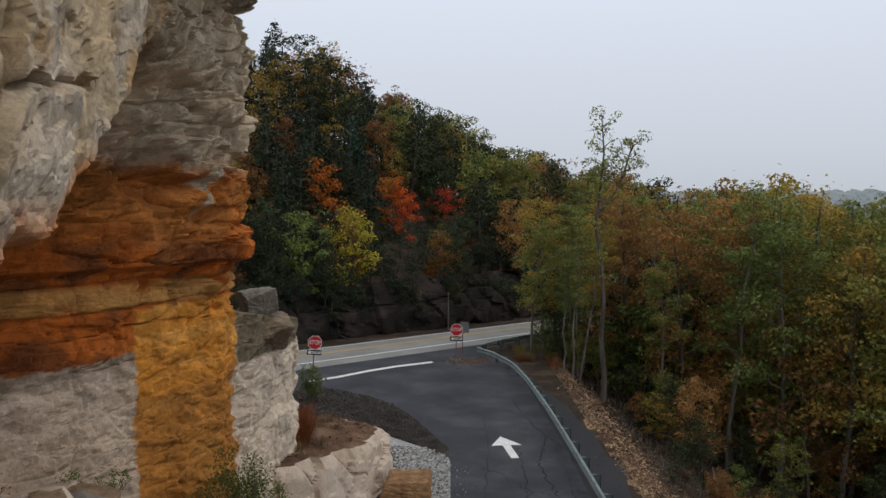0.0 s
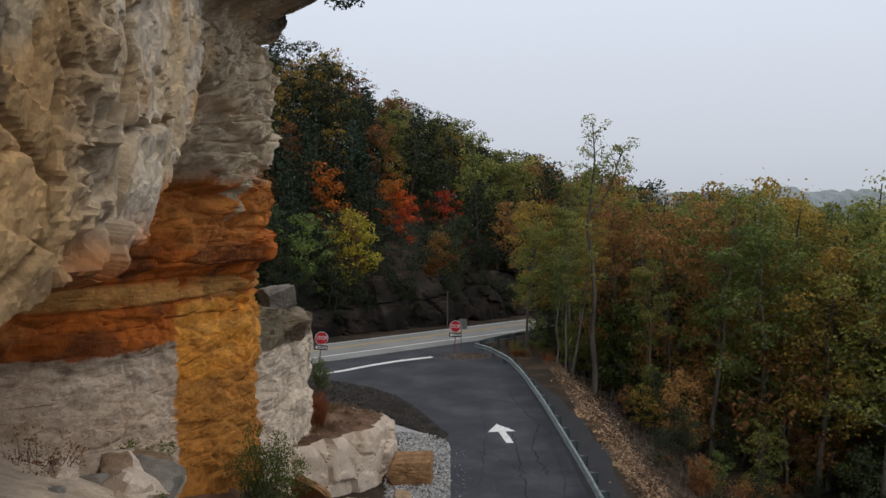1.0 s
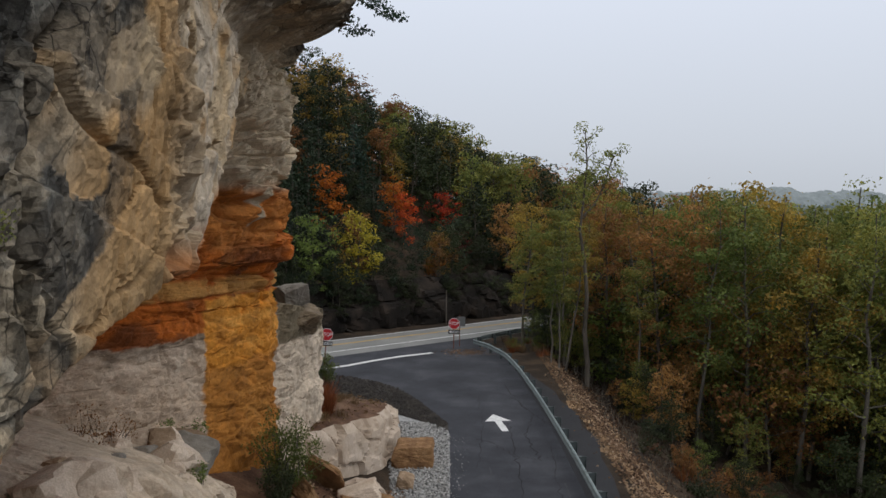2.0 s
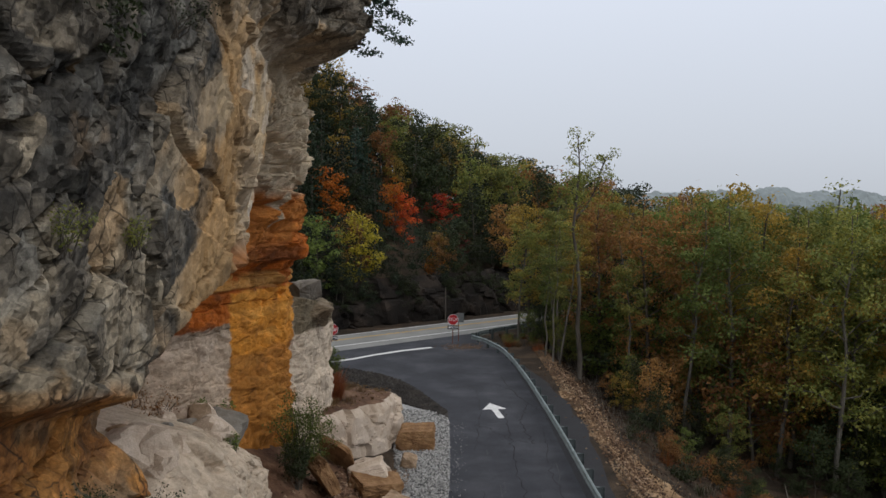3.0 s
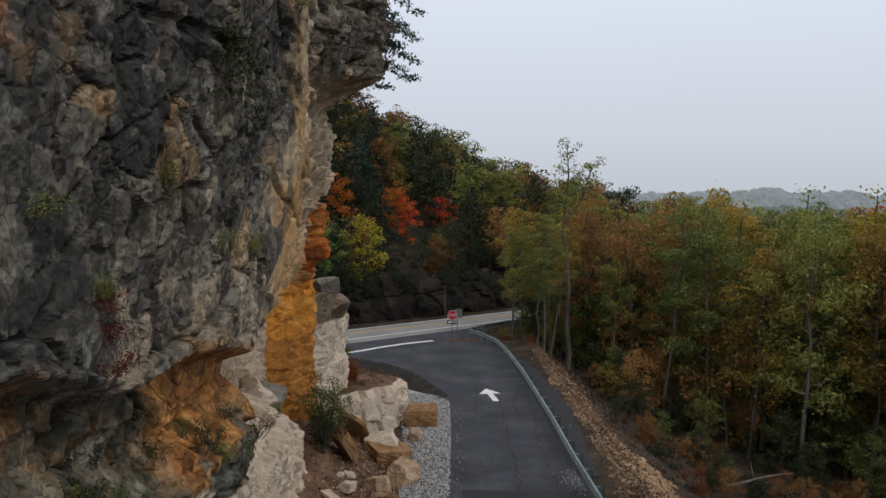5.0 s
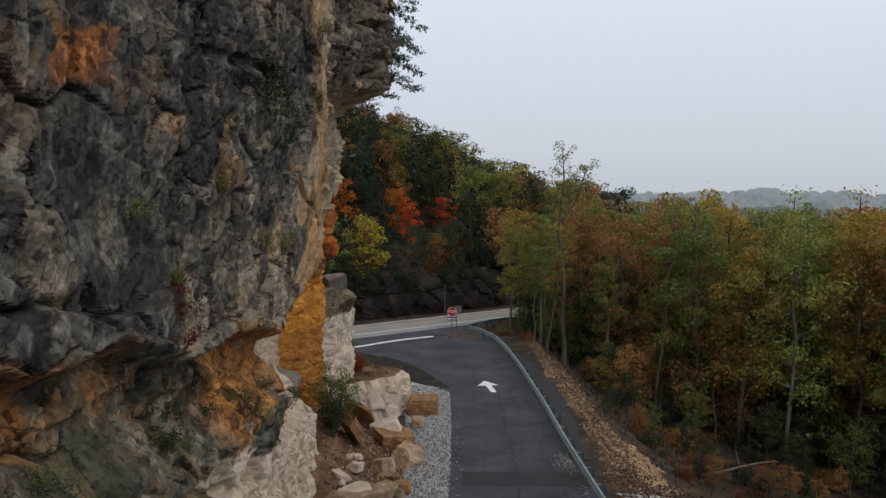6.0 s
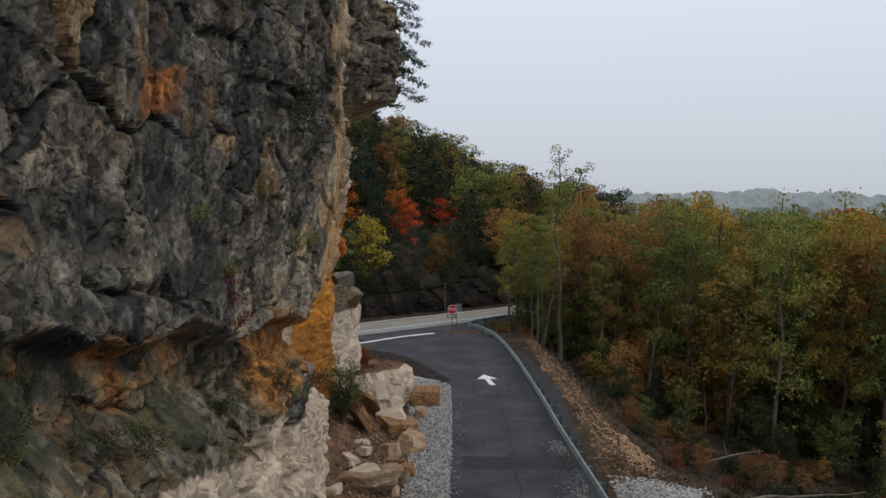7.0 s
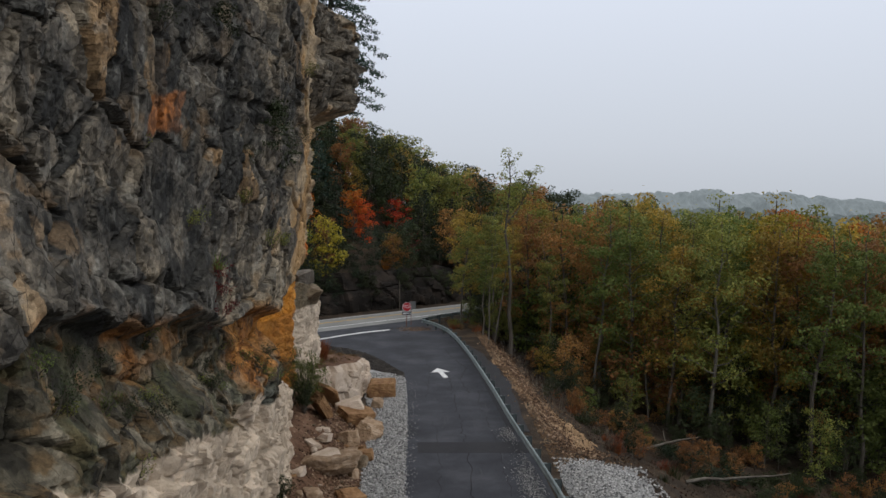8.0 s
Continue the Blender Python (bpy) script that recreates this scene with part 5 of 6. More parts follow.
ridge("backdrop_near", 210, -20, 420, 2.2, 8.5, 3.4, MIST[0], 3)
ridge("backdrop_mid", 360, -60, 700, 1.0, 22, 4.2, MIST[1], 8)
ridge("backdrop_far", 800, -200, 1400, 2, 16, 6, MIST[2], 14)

# ---------------------------------------------------------------- roadside things
def beam_mesh(name, path, z):
    """A W-beam swept along a path in plan, its face towards the drive."""
    p = np.asarray(path, float)
    t = np.linspace(0, len(p) - 1, 10 * (len(p) - 1) + 1)
    q = np.stack([np.interp(t, np.arange(len(p)), p[:, k]) for k in (0, 1)], 1)
    for _ in range(6):
        q[1:-1] = (q[:-2] + 2 * q[1:-1] + q[2:]) / 4
    d = np.gradient(q, axis=0)
    d /= np.linalg.norm(d, axis=1)[:, None]
    side = np.stack((-d[:, 1], d[:, 0]), 1)
    prof = [(0.0, -0.155), (0.035, -0.15), (0.08, -0.115), (0.08, -0.075), (0.01, -0.03), (0.01, 0.03), (0.08, 0.075), (0.08, 0.115), (0.035, 0.15), (0.0, 0.155)]
    prof += [(a - 0.012, b) for a, b in reversed(prof)]
    m = len(prof)
    co = np.concatenate([np.c_[q + side * a, np.full(len(q), z + b)] for a, b in prof]).reshape(m, len(q), 3).transpose(1, 0, 2).reshape(-1, 3)
    f = [(i * m + j, i * m + (j + 1) % m, (i + 1) * m + (j + 1) % m, (i + 1) * m + j) for i in range(len(q) - 1) for j in range(m)]
    return mesh_from(name, co, f, (STEEL,), False), q, side


bm = bmesh.new()
box(bm, -0.075, 0.075, -0.006, 0.006, -0.5, 0.70)
box(bm, -0.081, -0.075, -0.05, 0.05, -0.5, 0.70)
box(bm, 0.075, 0.081, -0.05, 0.05, -0.5, 0.70)
POST = bm_mesh("post", bm, (POST_STEEL,))
bm = bmesh.new()
box(bm, -0.07, 0.07, -0.075, 0.075, 0.38, 0.71, 0.006)
SPACER = bm_mesh("spacer", bm, (POST_STEEL,))


def guardrail(path, z, label):
    rail = thing("guardrail", label, "guardrail", "guardrails along the drive")
    me, q, side = beam_mesh("rail", path, z)
    child("rail", me, rail)
    run = np.r_[0, np.cumsum(np.linalg.norm(np.diff(q, axis=0), axis=1))]
    for s in np.arange(0.5, run[-1], 1.905):
        x, y, nx, ny = [np.interp(s, run, v) for v in (q[:, 0], q[:, 1], side[:, 0], side[:, 1])]
        for nm, me2, off in (("post", POST, -0.24), ("spacer", SPACER, -0.085)):
            o = child(nm, me2, rail)
            o.matrix_basis = pose(x + nx * off, y + ny * off, float(z) - 0.55, 0, 0, math.degrees(math.atan2(ny, nx)))
    return rail


guardrail([(5.9, -16), (5.55, -4), (5.25, 5), (5.04, 10), (4.84, 13.2), (4.58, 16.7), (4.28, 21), (3.96, 27), (3.6, 32.2), (3.2, 37.6), (2.6, 43.6), (2.0, 47.6), (0.9, 50.9), (-0.05, 52.4)], 0.55, "galvanised W-beam guardrail with steel posts curving along the drive")
guardrail([(-0.05, 53.0), (1.42, 55.2), (2.8, 56.9), (5.2, 59.2), (9.0, 62.6), (14, 67), (22, 74), (32, 82.5)], 0.55, "galvanised W-beam guardrail with steel posts along the highway")


def text_mesh(body, size, m):
    cu = bpy.data.curves.new("lettering", "FONT")
    cu.body, cu.size, cu.align_x, cu.align_y, cu.extrude = body, size, "CENTER", "CENTER", 0.0015
    tmp = bpy.data.objects.new("lettering", cu)
    scene.collection.objects.link(tmp)
    me = bpy.data.meshes.new_from_object(tmp.evaluated_get(bpy.context.evaluated_depsgraph_get()))
    bpy.data.objects.remove(tmp)
    me.materials.clear()
    me.materials.append(m)
    return me


def octagon(r, y0, y1, m, name):
    bm = bmesh.new()
    a = [(r * math.cos(radians(22.5 + 45 * i)), r * math.sin(radians(22.5 + 45 * i))) for i in range(8)]
    f0 = bm.faces.new([bm.verts.new((x, y0, z)) for x, z in a])
    ex = bmesh.ops.extrude_face_region(bm, geom=[f0])
    bmesh.ops.translate(bm, verts=[v for v in ex["geom"] if isinstance(v, bmesh.types.BMVert)], vec=(0, y1 - y0, 0))
    return bm_mesh(name, bm, (m,))


def stop_sign(at, turn, lean, top, label):
    s = thing("stop_sign", label, "road sign", "stop signs")
    s.matrix_basis = pose(*at, 0, lean, turn)
    bm = bmesh.new()
    box(bm, -0.03, 0.03, -0.012, 0.022, -0.4, top - 0.03, 0.004)
    child("post", bm_mesh("post", bm, (SIGN_POST,)), s, "rusty red steel post")
    c = top - 0.39
    for nm, r, y0, y1, m in (("backing", 0.412, -0.022, -0.014, SIGN_BACK), ("border", 0.411, -0.026, -0.0225, SIGN_WHITE), ("face", 0.385, -0.030, -0.0265, SIGN_RED)):
        o = child(nm, octagon(r, y0, y1, m, nm), s)
        o.location = (0, 0, c)
    o = child("lettering", text_mesh("STOP", 0.34, SIGN_WHITE), s)
    o.matrix_basis = pose(0, -0.033, c, 90, 0, 0) @ Matrix.Diagonal((0.80, 1.0, 1.0, 1))
    bm = bmesh.new()
    box(bm, -0.40, 0.40, -0.022, -0.016, c - 0.70, c - 0.43, 0.002)
    plate = child("plate", bm_mesh("plate", bm, (SIGN_BLACK,)), s, "black one-way plate")
    bm = bmesh.new()
    arrow_pts = [(-0.37, -0.565), (-0.24, -0.465), (-0.24, -0.50), (0.36, -0.50), (0.36, -0.63), (-0.24, -0.63), (-0.24, -0.665)]
    bm.faces.new([bm.verts.new((x, -0.0255, c + z)) for x, z in arrow_pts])
    child("arrow", bm_mesh("arrow", bm, (SIGN_WHITE,)), plate, "white arrow")
    for i in range(6):
        bm = bmesh.new()
        box(bm, -0.17 + 0.085 * i, -0.115 + 0.085 * i, -0.030, -0.027, c - 0.605, c - 0.525)
        child("bar", bm_mesh("bar", bm, (SIGN_BLACK,)), plate)
    return s


stop_sign((-9.35, 46.2, 0), 16, 5, 2.35, "red octagonal stop sign over a black one-way plate, leaning post")
stop_sign((-1.45, 52.6, 0), 8, 1, 2.15, "red octagonal stop sign over a black one-way plate")
back = thing("sign_back", "unpainted back of a square road sign on a thin post", "road sign", at=(-1.05, 53.6, 0))
bm = bmesh.new()
box(bm, -0.025, 0.025, -0.012, 0.012, -0.3, 2.2)
child("post", bm_mesh("post", bm, (SIGN_POST,)), back)
bm = bmesh.new()
box(bm, -0.16, 0.40, -0.022, -0.014, 1.42, 2.12, 0.003)
child("panel", bm_mesh("panel", bm, (SIGN_BACK,)), back)
# thin marker post in front of the rock cut, and the wires over the highway
px_, py_ = hw(40.5, 1.4)
marker = thing("marker_post", "thin grey utility post at the foot of the rock cut", "post", at=(px_, py_, float(land(px_, py_)) - 0.1))
child("shaft", mesh_from("shaft", *tube([(0, 0, 0), (0, 0, 1.5), (0, 0, 3.0)], (0.05, 0.045, 0.04), 8), (PALE_BARK,), True), marker)
for i, (za, zb) in enumerate(((8.6, 7.0), (8.2, 6.3), (7.5, 5.7))):
    a, b = np.array([*hw(-5, 6.5), za + 1.2]), np.array([*hw(75, 6.5), zb])
    t = np.linspace(0, 1, 24)[:, None]
    p = a * (1 - t) + b * t - np.array([0, 0, 2.2]) * (4 * t * (1 - t))
    wire = thing("power_line", "thin dark overhead wire along the highway", "wire", "power lines")
    child("strand", mesh_from("strand", *tube(p, np.full(24, 0.016), 4), (SIGN_BLACK,), True), wire)


# ---------------------------------------------------------------- rocks
def rock_mesh(name, seed, size, m, square=0.6, cuts=2):
    """A broken block: a ball cut flat by its faces and by some chance breaks, with a rough skin."""
    r = np.random.default_rng(seed)
    bm = bmesh.new()
    bmesh.ops.create_icosphere(bm, subdivisions=cuts + 2, radius=1)
    planes = []
    for k in range(3):
        for sgn in (-1, 1):
            e = np.zeros(3)
            e[k] = sgn
            planes.append((e + r.normal(0, 0.3 * (1.15 - square), 3), 0.5 * r.uniform(0.85, 1.05)))
    for _ in range(int(12 * (1.15 - square))):
        v = r.normal(0, 1, 3)
        planes.append((v / np.linalg.norm(v), r.uniform(0.46, 0.64)))
    for v in bm.verts:
        d = v.co.normalized()
        far = min([off / t for t, off in ((pn_[0] * d.x + pn_[1] * d.y + pn_[2] * d.z, off) for pn_, off in planes) if t > 0.05] + [0.9])
        q = d * 2.2 + Vector((seed * 3.1, 0, 0))
        far *= 1 + noise.noise(q) * 0.07 + noise.noise(q * 2.6) * 0.05 + noise.noise(q * 6.1) * 0.035
        v.co = Vector((d.x * size[0], d.y * size[1], d.z * size[2])) * far
    return bm_mesh(name, bm, (m,))


def rock(name, at, size, turn, m, label, seed, square=0.6, tilt=(0, 0), group="", cuts=2):
    ob = new(name, rock_mesh(name, seed, size, m, square, cuts))
    ob.matrix_basis = pose(*at, tilt[0], tilt[1], turn)
    return tagged(ob, label, "rock", group)


def on_land(x, y, up):
    return x, y, float(land(x, y)) + up


rock("rock_block", (-2.35, 27.1, 0.42), (1.75, 1.25, 1.0), 3, ORANGE_ROCK, "squared orange-brown sandstone block on the gravel verge", 11, 0.92, cuts=3)
rock("boulder", (-2.4, 24.6, 0.2), (0.85, 0.7, 0.55), 20, BUFF_ROCK, "small rounded tan boulder on the gravel verge", 12, 0.3)
rock("boulder", on_land(-3.55, 22.9, 0.3), (1.3, 0.9, 0.5), 25, PALE_ROCK, "flat-topped pale boulder on the talus", 13, 0.4, (6, 10), cuts=3)
rock("boulder", on_land(-3.0, 21.9, 0.2), (0.9, 0.7, 0.5), -20, ORANGE_ROCK, "orange-brown boulder on the talus", 14, 0.3, (0, -10))
rock("boulder", (-2.5, 19.2, 0.36), (1.45, 1.15, 0.85), -28, BUFF_ROCK, "large tilted buff boulder beside the gravel", 15, 0.5, (-10, 22), cuts=3)
rock("boulder", on_land(-3.9, 20.3, 0.15), (0.75, 0.6, 0.5), 40, ORANGE_ROCK, "orange-brown boulder on the talus", 16, 0.35, (10, 6))
rock("boulder", on_land(-3.6, 12.6, 0.3), (1.75, 1.3, 0.75), 18, BUFF_ROCK, "large buff boulder with a flat pale top", 17, 0.45, (6, -8), cuts=3)
rock("rock_slab", on_land(-3.75, 12.5, 0.66), (1.2, 0.9, 0.22), 24, PALE_ROCK, "pale broken slab lying on a boulder", 27, 0.5, (6, -8), cuts=3)
rock("rock_slab", on_land(-5.0, 21.6, 0.4), (0.35, 1.1, 1.1), 55, ORANGE_ROCK, "upright brown slab leaning on the talus", 18, 0.5, (14, -24))
rock("boulder", on_land(-2.75, 16.6, 0.12), (0.6, 0.5, 0.42), 12, ORANGE_ROCK, "small orange-brown boulder beside the gravel", 19, 0.35)
rock("boulder", on_land(-2.6, 14.6, 0.15), (0.65, 0.5, 0.45), 70, BROWN_ROCK, "small dark brown boulder beside the gravel", 20, 0.35)
rock("boulder", on_land(-2.8, 13.4, 0.12), (0.5, 0.42, 0.4), 30, BUFF_ROCK, "small buff boulder beside the gravel", 21, 0.35)
rock("boulder", on_land(-4.3, 17.0, 0.1), (0.42, 0.36, 0.26), 10, PALE_ROCK, "pale boulder on the talus", 22, 0.3)
rock("rock_slab", on_land(-4.5, 14.3, 0.12), (0.7, 0.35, 0.2), -40, PALE_ROCK, "pale slab lying on the talus", 23, 0.4, (0, 20))
rock("boulder", on_land(-4.6, 11.0, 0.1), (0.5, 0.42, 0.34), 66, PALE_ROCK, "pale boulder at the foot of the cliff", 24, 0.35)
rock("boulder", on_land(-3.9, 9.4, 0.15), (0.6, 0.5, 0.42), 20, BUFF_ROCK, "buff boulder on the talus", 25, 0.35)
rock("boulder", on_land(-3.1, 7.6, 0.1), (0.5, 0.45, 0.36), -15, BROWN_ROCK, "dark brown boulder on the talus", 26, 0.35)
for i, (x, y, up, size, turn, m, tilt, label) in enumerate((
        (-3.3, 20.5, 0.30, (1.6, 1.1, 0.7), 35, ORANGE_ROCK, (8, 14), "orange-brown angular block lying on the talus"),
        (-3.6, 20.9, 0.62, (1.2, 0.9, 0.4), 15, PALE_ROCK, (4, -10), "pale flat slab resting on an orange block"),
        (-4.7, 18.5, 0.55, (0.5, 1.3, 1.2), 30, ORANGE_ROCK, (10, -28), "upright orange slab leaning at the foot of the rock"),
        (-3.3, 16.9, 0.22, (0.9, 0.75, 0.6), 60, BUFF_ROCK, (0, 12), "squared buff block on the talus"),
        (-2.5, 15.5, 0.22, (0.8, 0.6, 0.6), 10, ORANGE_ROCK, (6, 0), "orange-brown block beside the gravel"),
        (-2.9, 14.9, 0.20, (0.7, 0.7, 0.5), 50, BUFF_ROCK, (0, -8), "buff broken block beside the gravel"),
        (-4.2, 15.6, 0.15, (0.9, 0.6, 0.35), 80, PALE_ROCK, (0, 10), "pale slab half buried in the talus"),
        (-2.7, 10.4, 0.25, (1.0, 0.8, 0.6), 25, ORANGE_ROCK, (5, 5), "orange-brown block at the edge of the gravel"))):
    rock("rock_block", on_land(x, y, up), size, turn, m, label, 600 + i, 0.72, tilt, "talus blocks", cuts=3)
r_ = np.random.default_rng(5)
for i in range(90):
    y = r_.uniform(6, 23.5)
    x = -2.5 - abs(r_.normal(0, 1.2))
    sz = 0.10 + 0.26 * r_.uniform() ** 3
    rock("stone", on_land(x, y, 0.25 * sz), (sz * 1.3, sz, sz * 0.8), r_.uniform(0, 360), (BUFF_ROCK, ORANGE_ROCK, BROWN_ROCK, PALE_ROCK, BROWN_ROCK)[i % 5], "broken stone lying on the talus", 200 + i, 0.3, group="talus stones", cuts=1)
# capstones on the pillar and blocks fallen on the bench
rock("boulder", (-6.3, 23.4, 7.05), (0.95, 1.1, 0.9), 35, GREY_ROCK, "grey weathered boulder capping the white pillar", 41, 0.25, (8, -12), cuts=3)
rock("rock_block", (-6.5, 23.6, 6.2), (1.5, 1.7, 0.95), 12, BROWN_ROCK, "brown weathered block at the head of the white pillar", 43, 0.55, (-4, 4), cuts=3)
r_ = np.random.default_rng(15)
for i in range(30):
    y = r_.uniform(8.0, 16.0)
    bt = np.interp(y, (2, 5, 9, 13, 16, 17.5), (3.0, 5.4, 5.2, 4.6, 3.4, 0.5))
    bx_ = np.interp(y, (2, 5, 9, 13, 15.5, 17.5), (-4.4, -4.75, -5.1, -5.35, -5.8, -7.5)) - 0.9
    x = bx_ - r_.uniform(-0.2, 1.5)
    sz = 0.3 + 0.65 * r_.uniform() ** 1.6
    rock("boulder", (x, y, bt + (bx_ - x) / 3.4 + 0.12 * sz), (sz * 1.4, sz * 1.1, sz), r_.uniform(0, 360), (PALE_ROCK, PALE_ROCK, BUFF_ROCK, PALE_ROCK, GREY_ROCK)[i % 5], ("pale broken block on the rock bench", "pale broken block on the rock bench", "tan broken block on the rock bench", "pale broken block on the rock bench", "grey broken block on the rock bench")[i % 5], 260 + i, 0.45, (r_.normal(0, 14), r_.normal(0, 14)), "bench blocks", 1)


def bench_mesh():
    """The low white ledge in front of the pillar: a broken wall with soil on top."""
    ang = np.linspace(0, 1, 170)
    poly = np.array([(-9, 22.0), (-6.3, 22.9), (-5.2, 23.7), (-4.6, 24.9), (-3.75, 26.5), (-3.3, 28.6), (-3.35, 30.3), (-4.3, 32.2), (-6.2, 33.6), (-9.5, 34.2)])
    t = ang * (len(poly) - 1)
    P = np.stack([np.interp(t, np.arange(len(poly)), poly[:, k]) for k in (0, 1)], 1)
    d = np.gradient(P, axis=0)
    d /= np.linalg.norm(d, axis=1)[:, None]
    nrm = np.stack((d[:, 1], -d[:, 0]), 1)
    run = np.r_[0, np.cumsum(np.linalg.norm(np.diff(P, axis=0), axis=1))]
    top = 2.35 - 0.09 * (P[:, 1] - 23) - 0.05 * np.clip(P[:, 1] - 29, 0, 9)
    rows = []
    for v in np.linspace(0, 1, 34):
        Sg, Vg = run, np.full(len(run), v * 1.8)
        b1, j1, _ = facets(Sg / 1.3, Vg / 1.1 + 0.3, 61, 0.14, 0.12)
        b2, j2, _ = facets(Sg / 0.45, Vg / 0.4, 65, 0.05, 0.06)
        off = b1 + b2 - 0.14 * sstep(0.08, 0, j1) + 0.22 * (1 - v) - 0.35 * max(0, v - 0.86) ** 1.2 * 7
        rows.append(np.c_[P + nrm * off[:, None], -0.4 + v * (top + 0.4)])
    return np.concatenate(rows), grid_faces(34, 170), np.stack(rows)[-1]


bco, bfa, brim = bench_mesh()
ledge = thing("rock_ledge", "low white sandstone ledge with soil and dry grass on top", "rock ledge")
child("face", mesh_from("face", bco, bfa, (PALE_ROCK,)), ledge)
inner = brim.mean(0) + np.array([-1.8, 0.3, 0.25])
lay = np.concatenate([brim * (1 - k) + inner * k + np.array([0, 0, 0.18 * math.sin(math.pi * k)]) for k in np.linspace(0, 1, 10)])
lay[:, 2] += (fbm(lay[:, 0] * 1.5, lay[:, 1] * 1.5, 77) - 0.5) * 0.12 * (np.arange(len(lay)) > 170)
child("soil", mesh_from("soil", lay, grid_faces(10, 170), (TALUS,), True), ledge, "brown soil with fallen leaves")
r_ = np.random.default_rng(16)
k_, t_ = r_.integers(15, 155, 700), r_.uniform(0.03, 0.9, (700, 1))
lc, lf = leaf_cloud(r_, brim[k_] * (1 - t_) + inner * t_ + (0, 0, 0.15), 0.06, 1500, 0.06, 0.3)
tagged(new("fallen_leaves", mesh_from("fallen_leaves", lc, lf, (LEAF["dry"],))), "dry fallen leaves on the rock ledge", "leaves", kind="stuff")


# crushed stone on the verge and the pile past the guardrail
def pebbles(name, pts, size, seed, label):
    r = np.random.default_rng(seed)
    n = len(pts)
    octa = np.array([(1, 0, 0), (0, 1, 0), (-1, 0, 0), (0, -1, 0), (0, 0, 1), (0, 0, -1)], float)
    tri = np.array([(0, 1, 4), (1, 2, 4), (2, 3, 4), (3, 0, 4), (1, 0, 5), (2, 1, 5), (3, 2, 5), (0, 3, 5)], np.int32)
    a = r.uniform(0, 6.28, n)
    sc = size * r.uniform(0.5, 1.3, (n, 1, 1)) * r.uniform(0.6, 1.3, (n, 6, 1)) * np.array([1, 0.8, 0.65])
    o = octa[None] * sc
    x = o[..., 0] * np.cos(a)[:, None] - o[..., 1] * np.sin(a)[:, None]
    y = o[..., 0] * np.sin(a)[:, None] + o[..., 1] * np.cos(a)[:, None]
    co = np.stack((x, y, o[..., 2] + x * r.normal(0, 0.3, (n, 1))), -1) + np.asarray(pts)[:, None]
    fa = (tri[None] + (np.arange(n) * 6)[:, None, None]).reshape(-1, 3)
    tagged(new(name, mesh_from(name, co.reshape(-1, 3), fa, (PEBBLE,))), label, "gravel", kind="stuff")


r_ = np.random.default_rng(3)
yy = r_.uniform(4, 33.2, 12500)
left = np.interp(yy, (4, 12, 22, 28, 31, 33.2), (-2.5, -2.45, -2.7, -3.4, -3.9, -3.6))
right = np.interp(yy, (4, 24, 31.4, 32.2, 33.2), (-0.5, -0.82, -1.08, -1.3, -2.2)) + r_.normal(0, 0.04, 12500)
xx = left + (right - left) * r_.uniform(0, 1, 12500)
pebbles("gravel", np.c_[xx, yy, 0.045 + 0.012 * r_.normal(0, 1, 12500) + 0.05 * fbm(xx * 1.5, yy * 1.5, 4)], 0.055, 4, "grey crushed limestone along the drive")
t_ = r_.uniform(0, 1, (5200, 1))
rim = np.array([(-9.3, 43.5), (-7.2, 42.8), (-5.6, 41.7), (-4.2, 40.1), (-2.9, 37.5), (-1.9, 34.8), (-1.2, 33.0)])
inn = np.array([(-10.0, 38.2), (-8.6, 37.6), (-7.0, 36.9), (-5.6, 36.2), (-4.2, 35.2), (-2.6, 33.6), (-1.4, 32.4)])
u_ = r_.uniform(0, 6, 5200)
pa, pb_ = [np.stack([np.interp(u_, np.arange(7), v[:, k]) for k in (0, 1)], 1) for v in (rim, inn)]
pm = pa * t_ + pb_ * (1 - t_)
pebbles("millings", np.c_[pm, np.full(5200, 0.06) + 0.05 * fbm(pm[:, 0], pm[:, 1], 6)], 0.06, 8, "dark crumbled asphalt beside the drive")
bpy.data.objects["millings"].data.materials[0] = ASPHALT_OLD
xx, yy = r_.normal(7.3, 1.1, 5000), r_.normal(12.4, 2.4, 5000)
ok = (xx > 5.6) & (yy < 15.6 + 0.3 * (7 - xx)) & (xx < 9.6)
xx, yy = xx[ok], yy[ok]
pebbles("gravel", np.c_[xx, yy, land(xx, yy) + 0.04 + 0.38 * np.exp(-((xx - 7.2) / 1.2) ** 2 - ((yy - 12.2) / 2.2) ** 2)], 0.065, 6, "grey crushed limestone heaped past the guardrail")
mound = np.stack(np.meshgrid(np.linspace(5.3, 9.6, 30), np.linspace(6, 15.6, 50)), -1).reshape(-1, 2)
mz = land(mound[:, 0], mound[:, 1]) + 0.02 + 0.38 * np.exp(-((mound[:, 0] - 7.2) / 1.2) ** 2 - ((mound[:, 1] - 12.2) / 2.2) ** 2) - 0.12 * (1 - sstep(0, 0.8, np.minimum(mound[:, 0] - 5.3, 9.6 - mound[:, 0]))) - 0.12 * sstep(14.8, 15.6, mound[:, 1])
tagged(new("gravel_mound", mesh_from("gravel_mound", np.c_[mound, mz], grid_faces(50, 30), (GRAVEL,), True)), "low heap of grey gravel past the guardrail", "gravel mound")
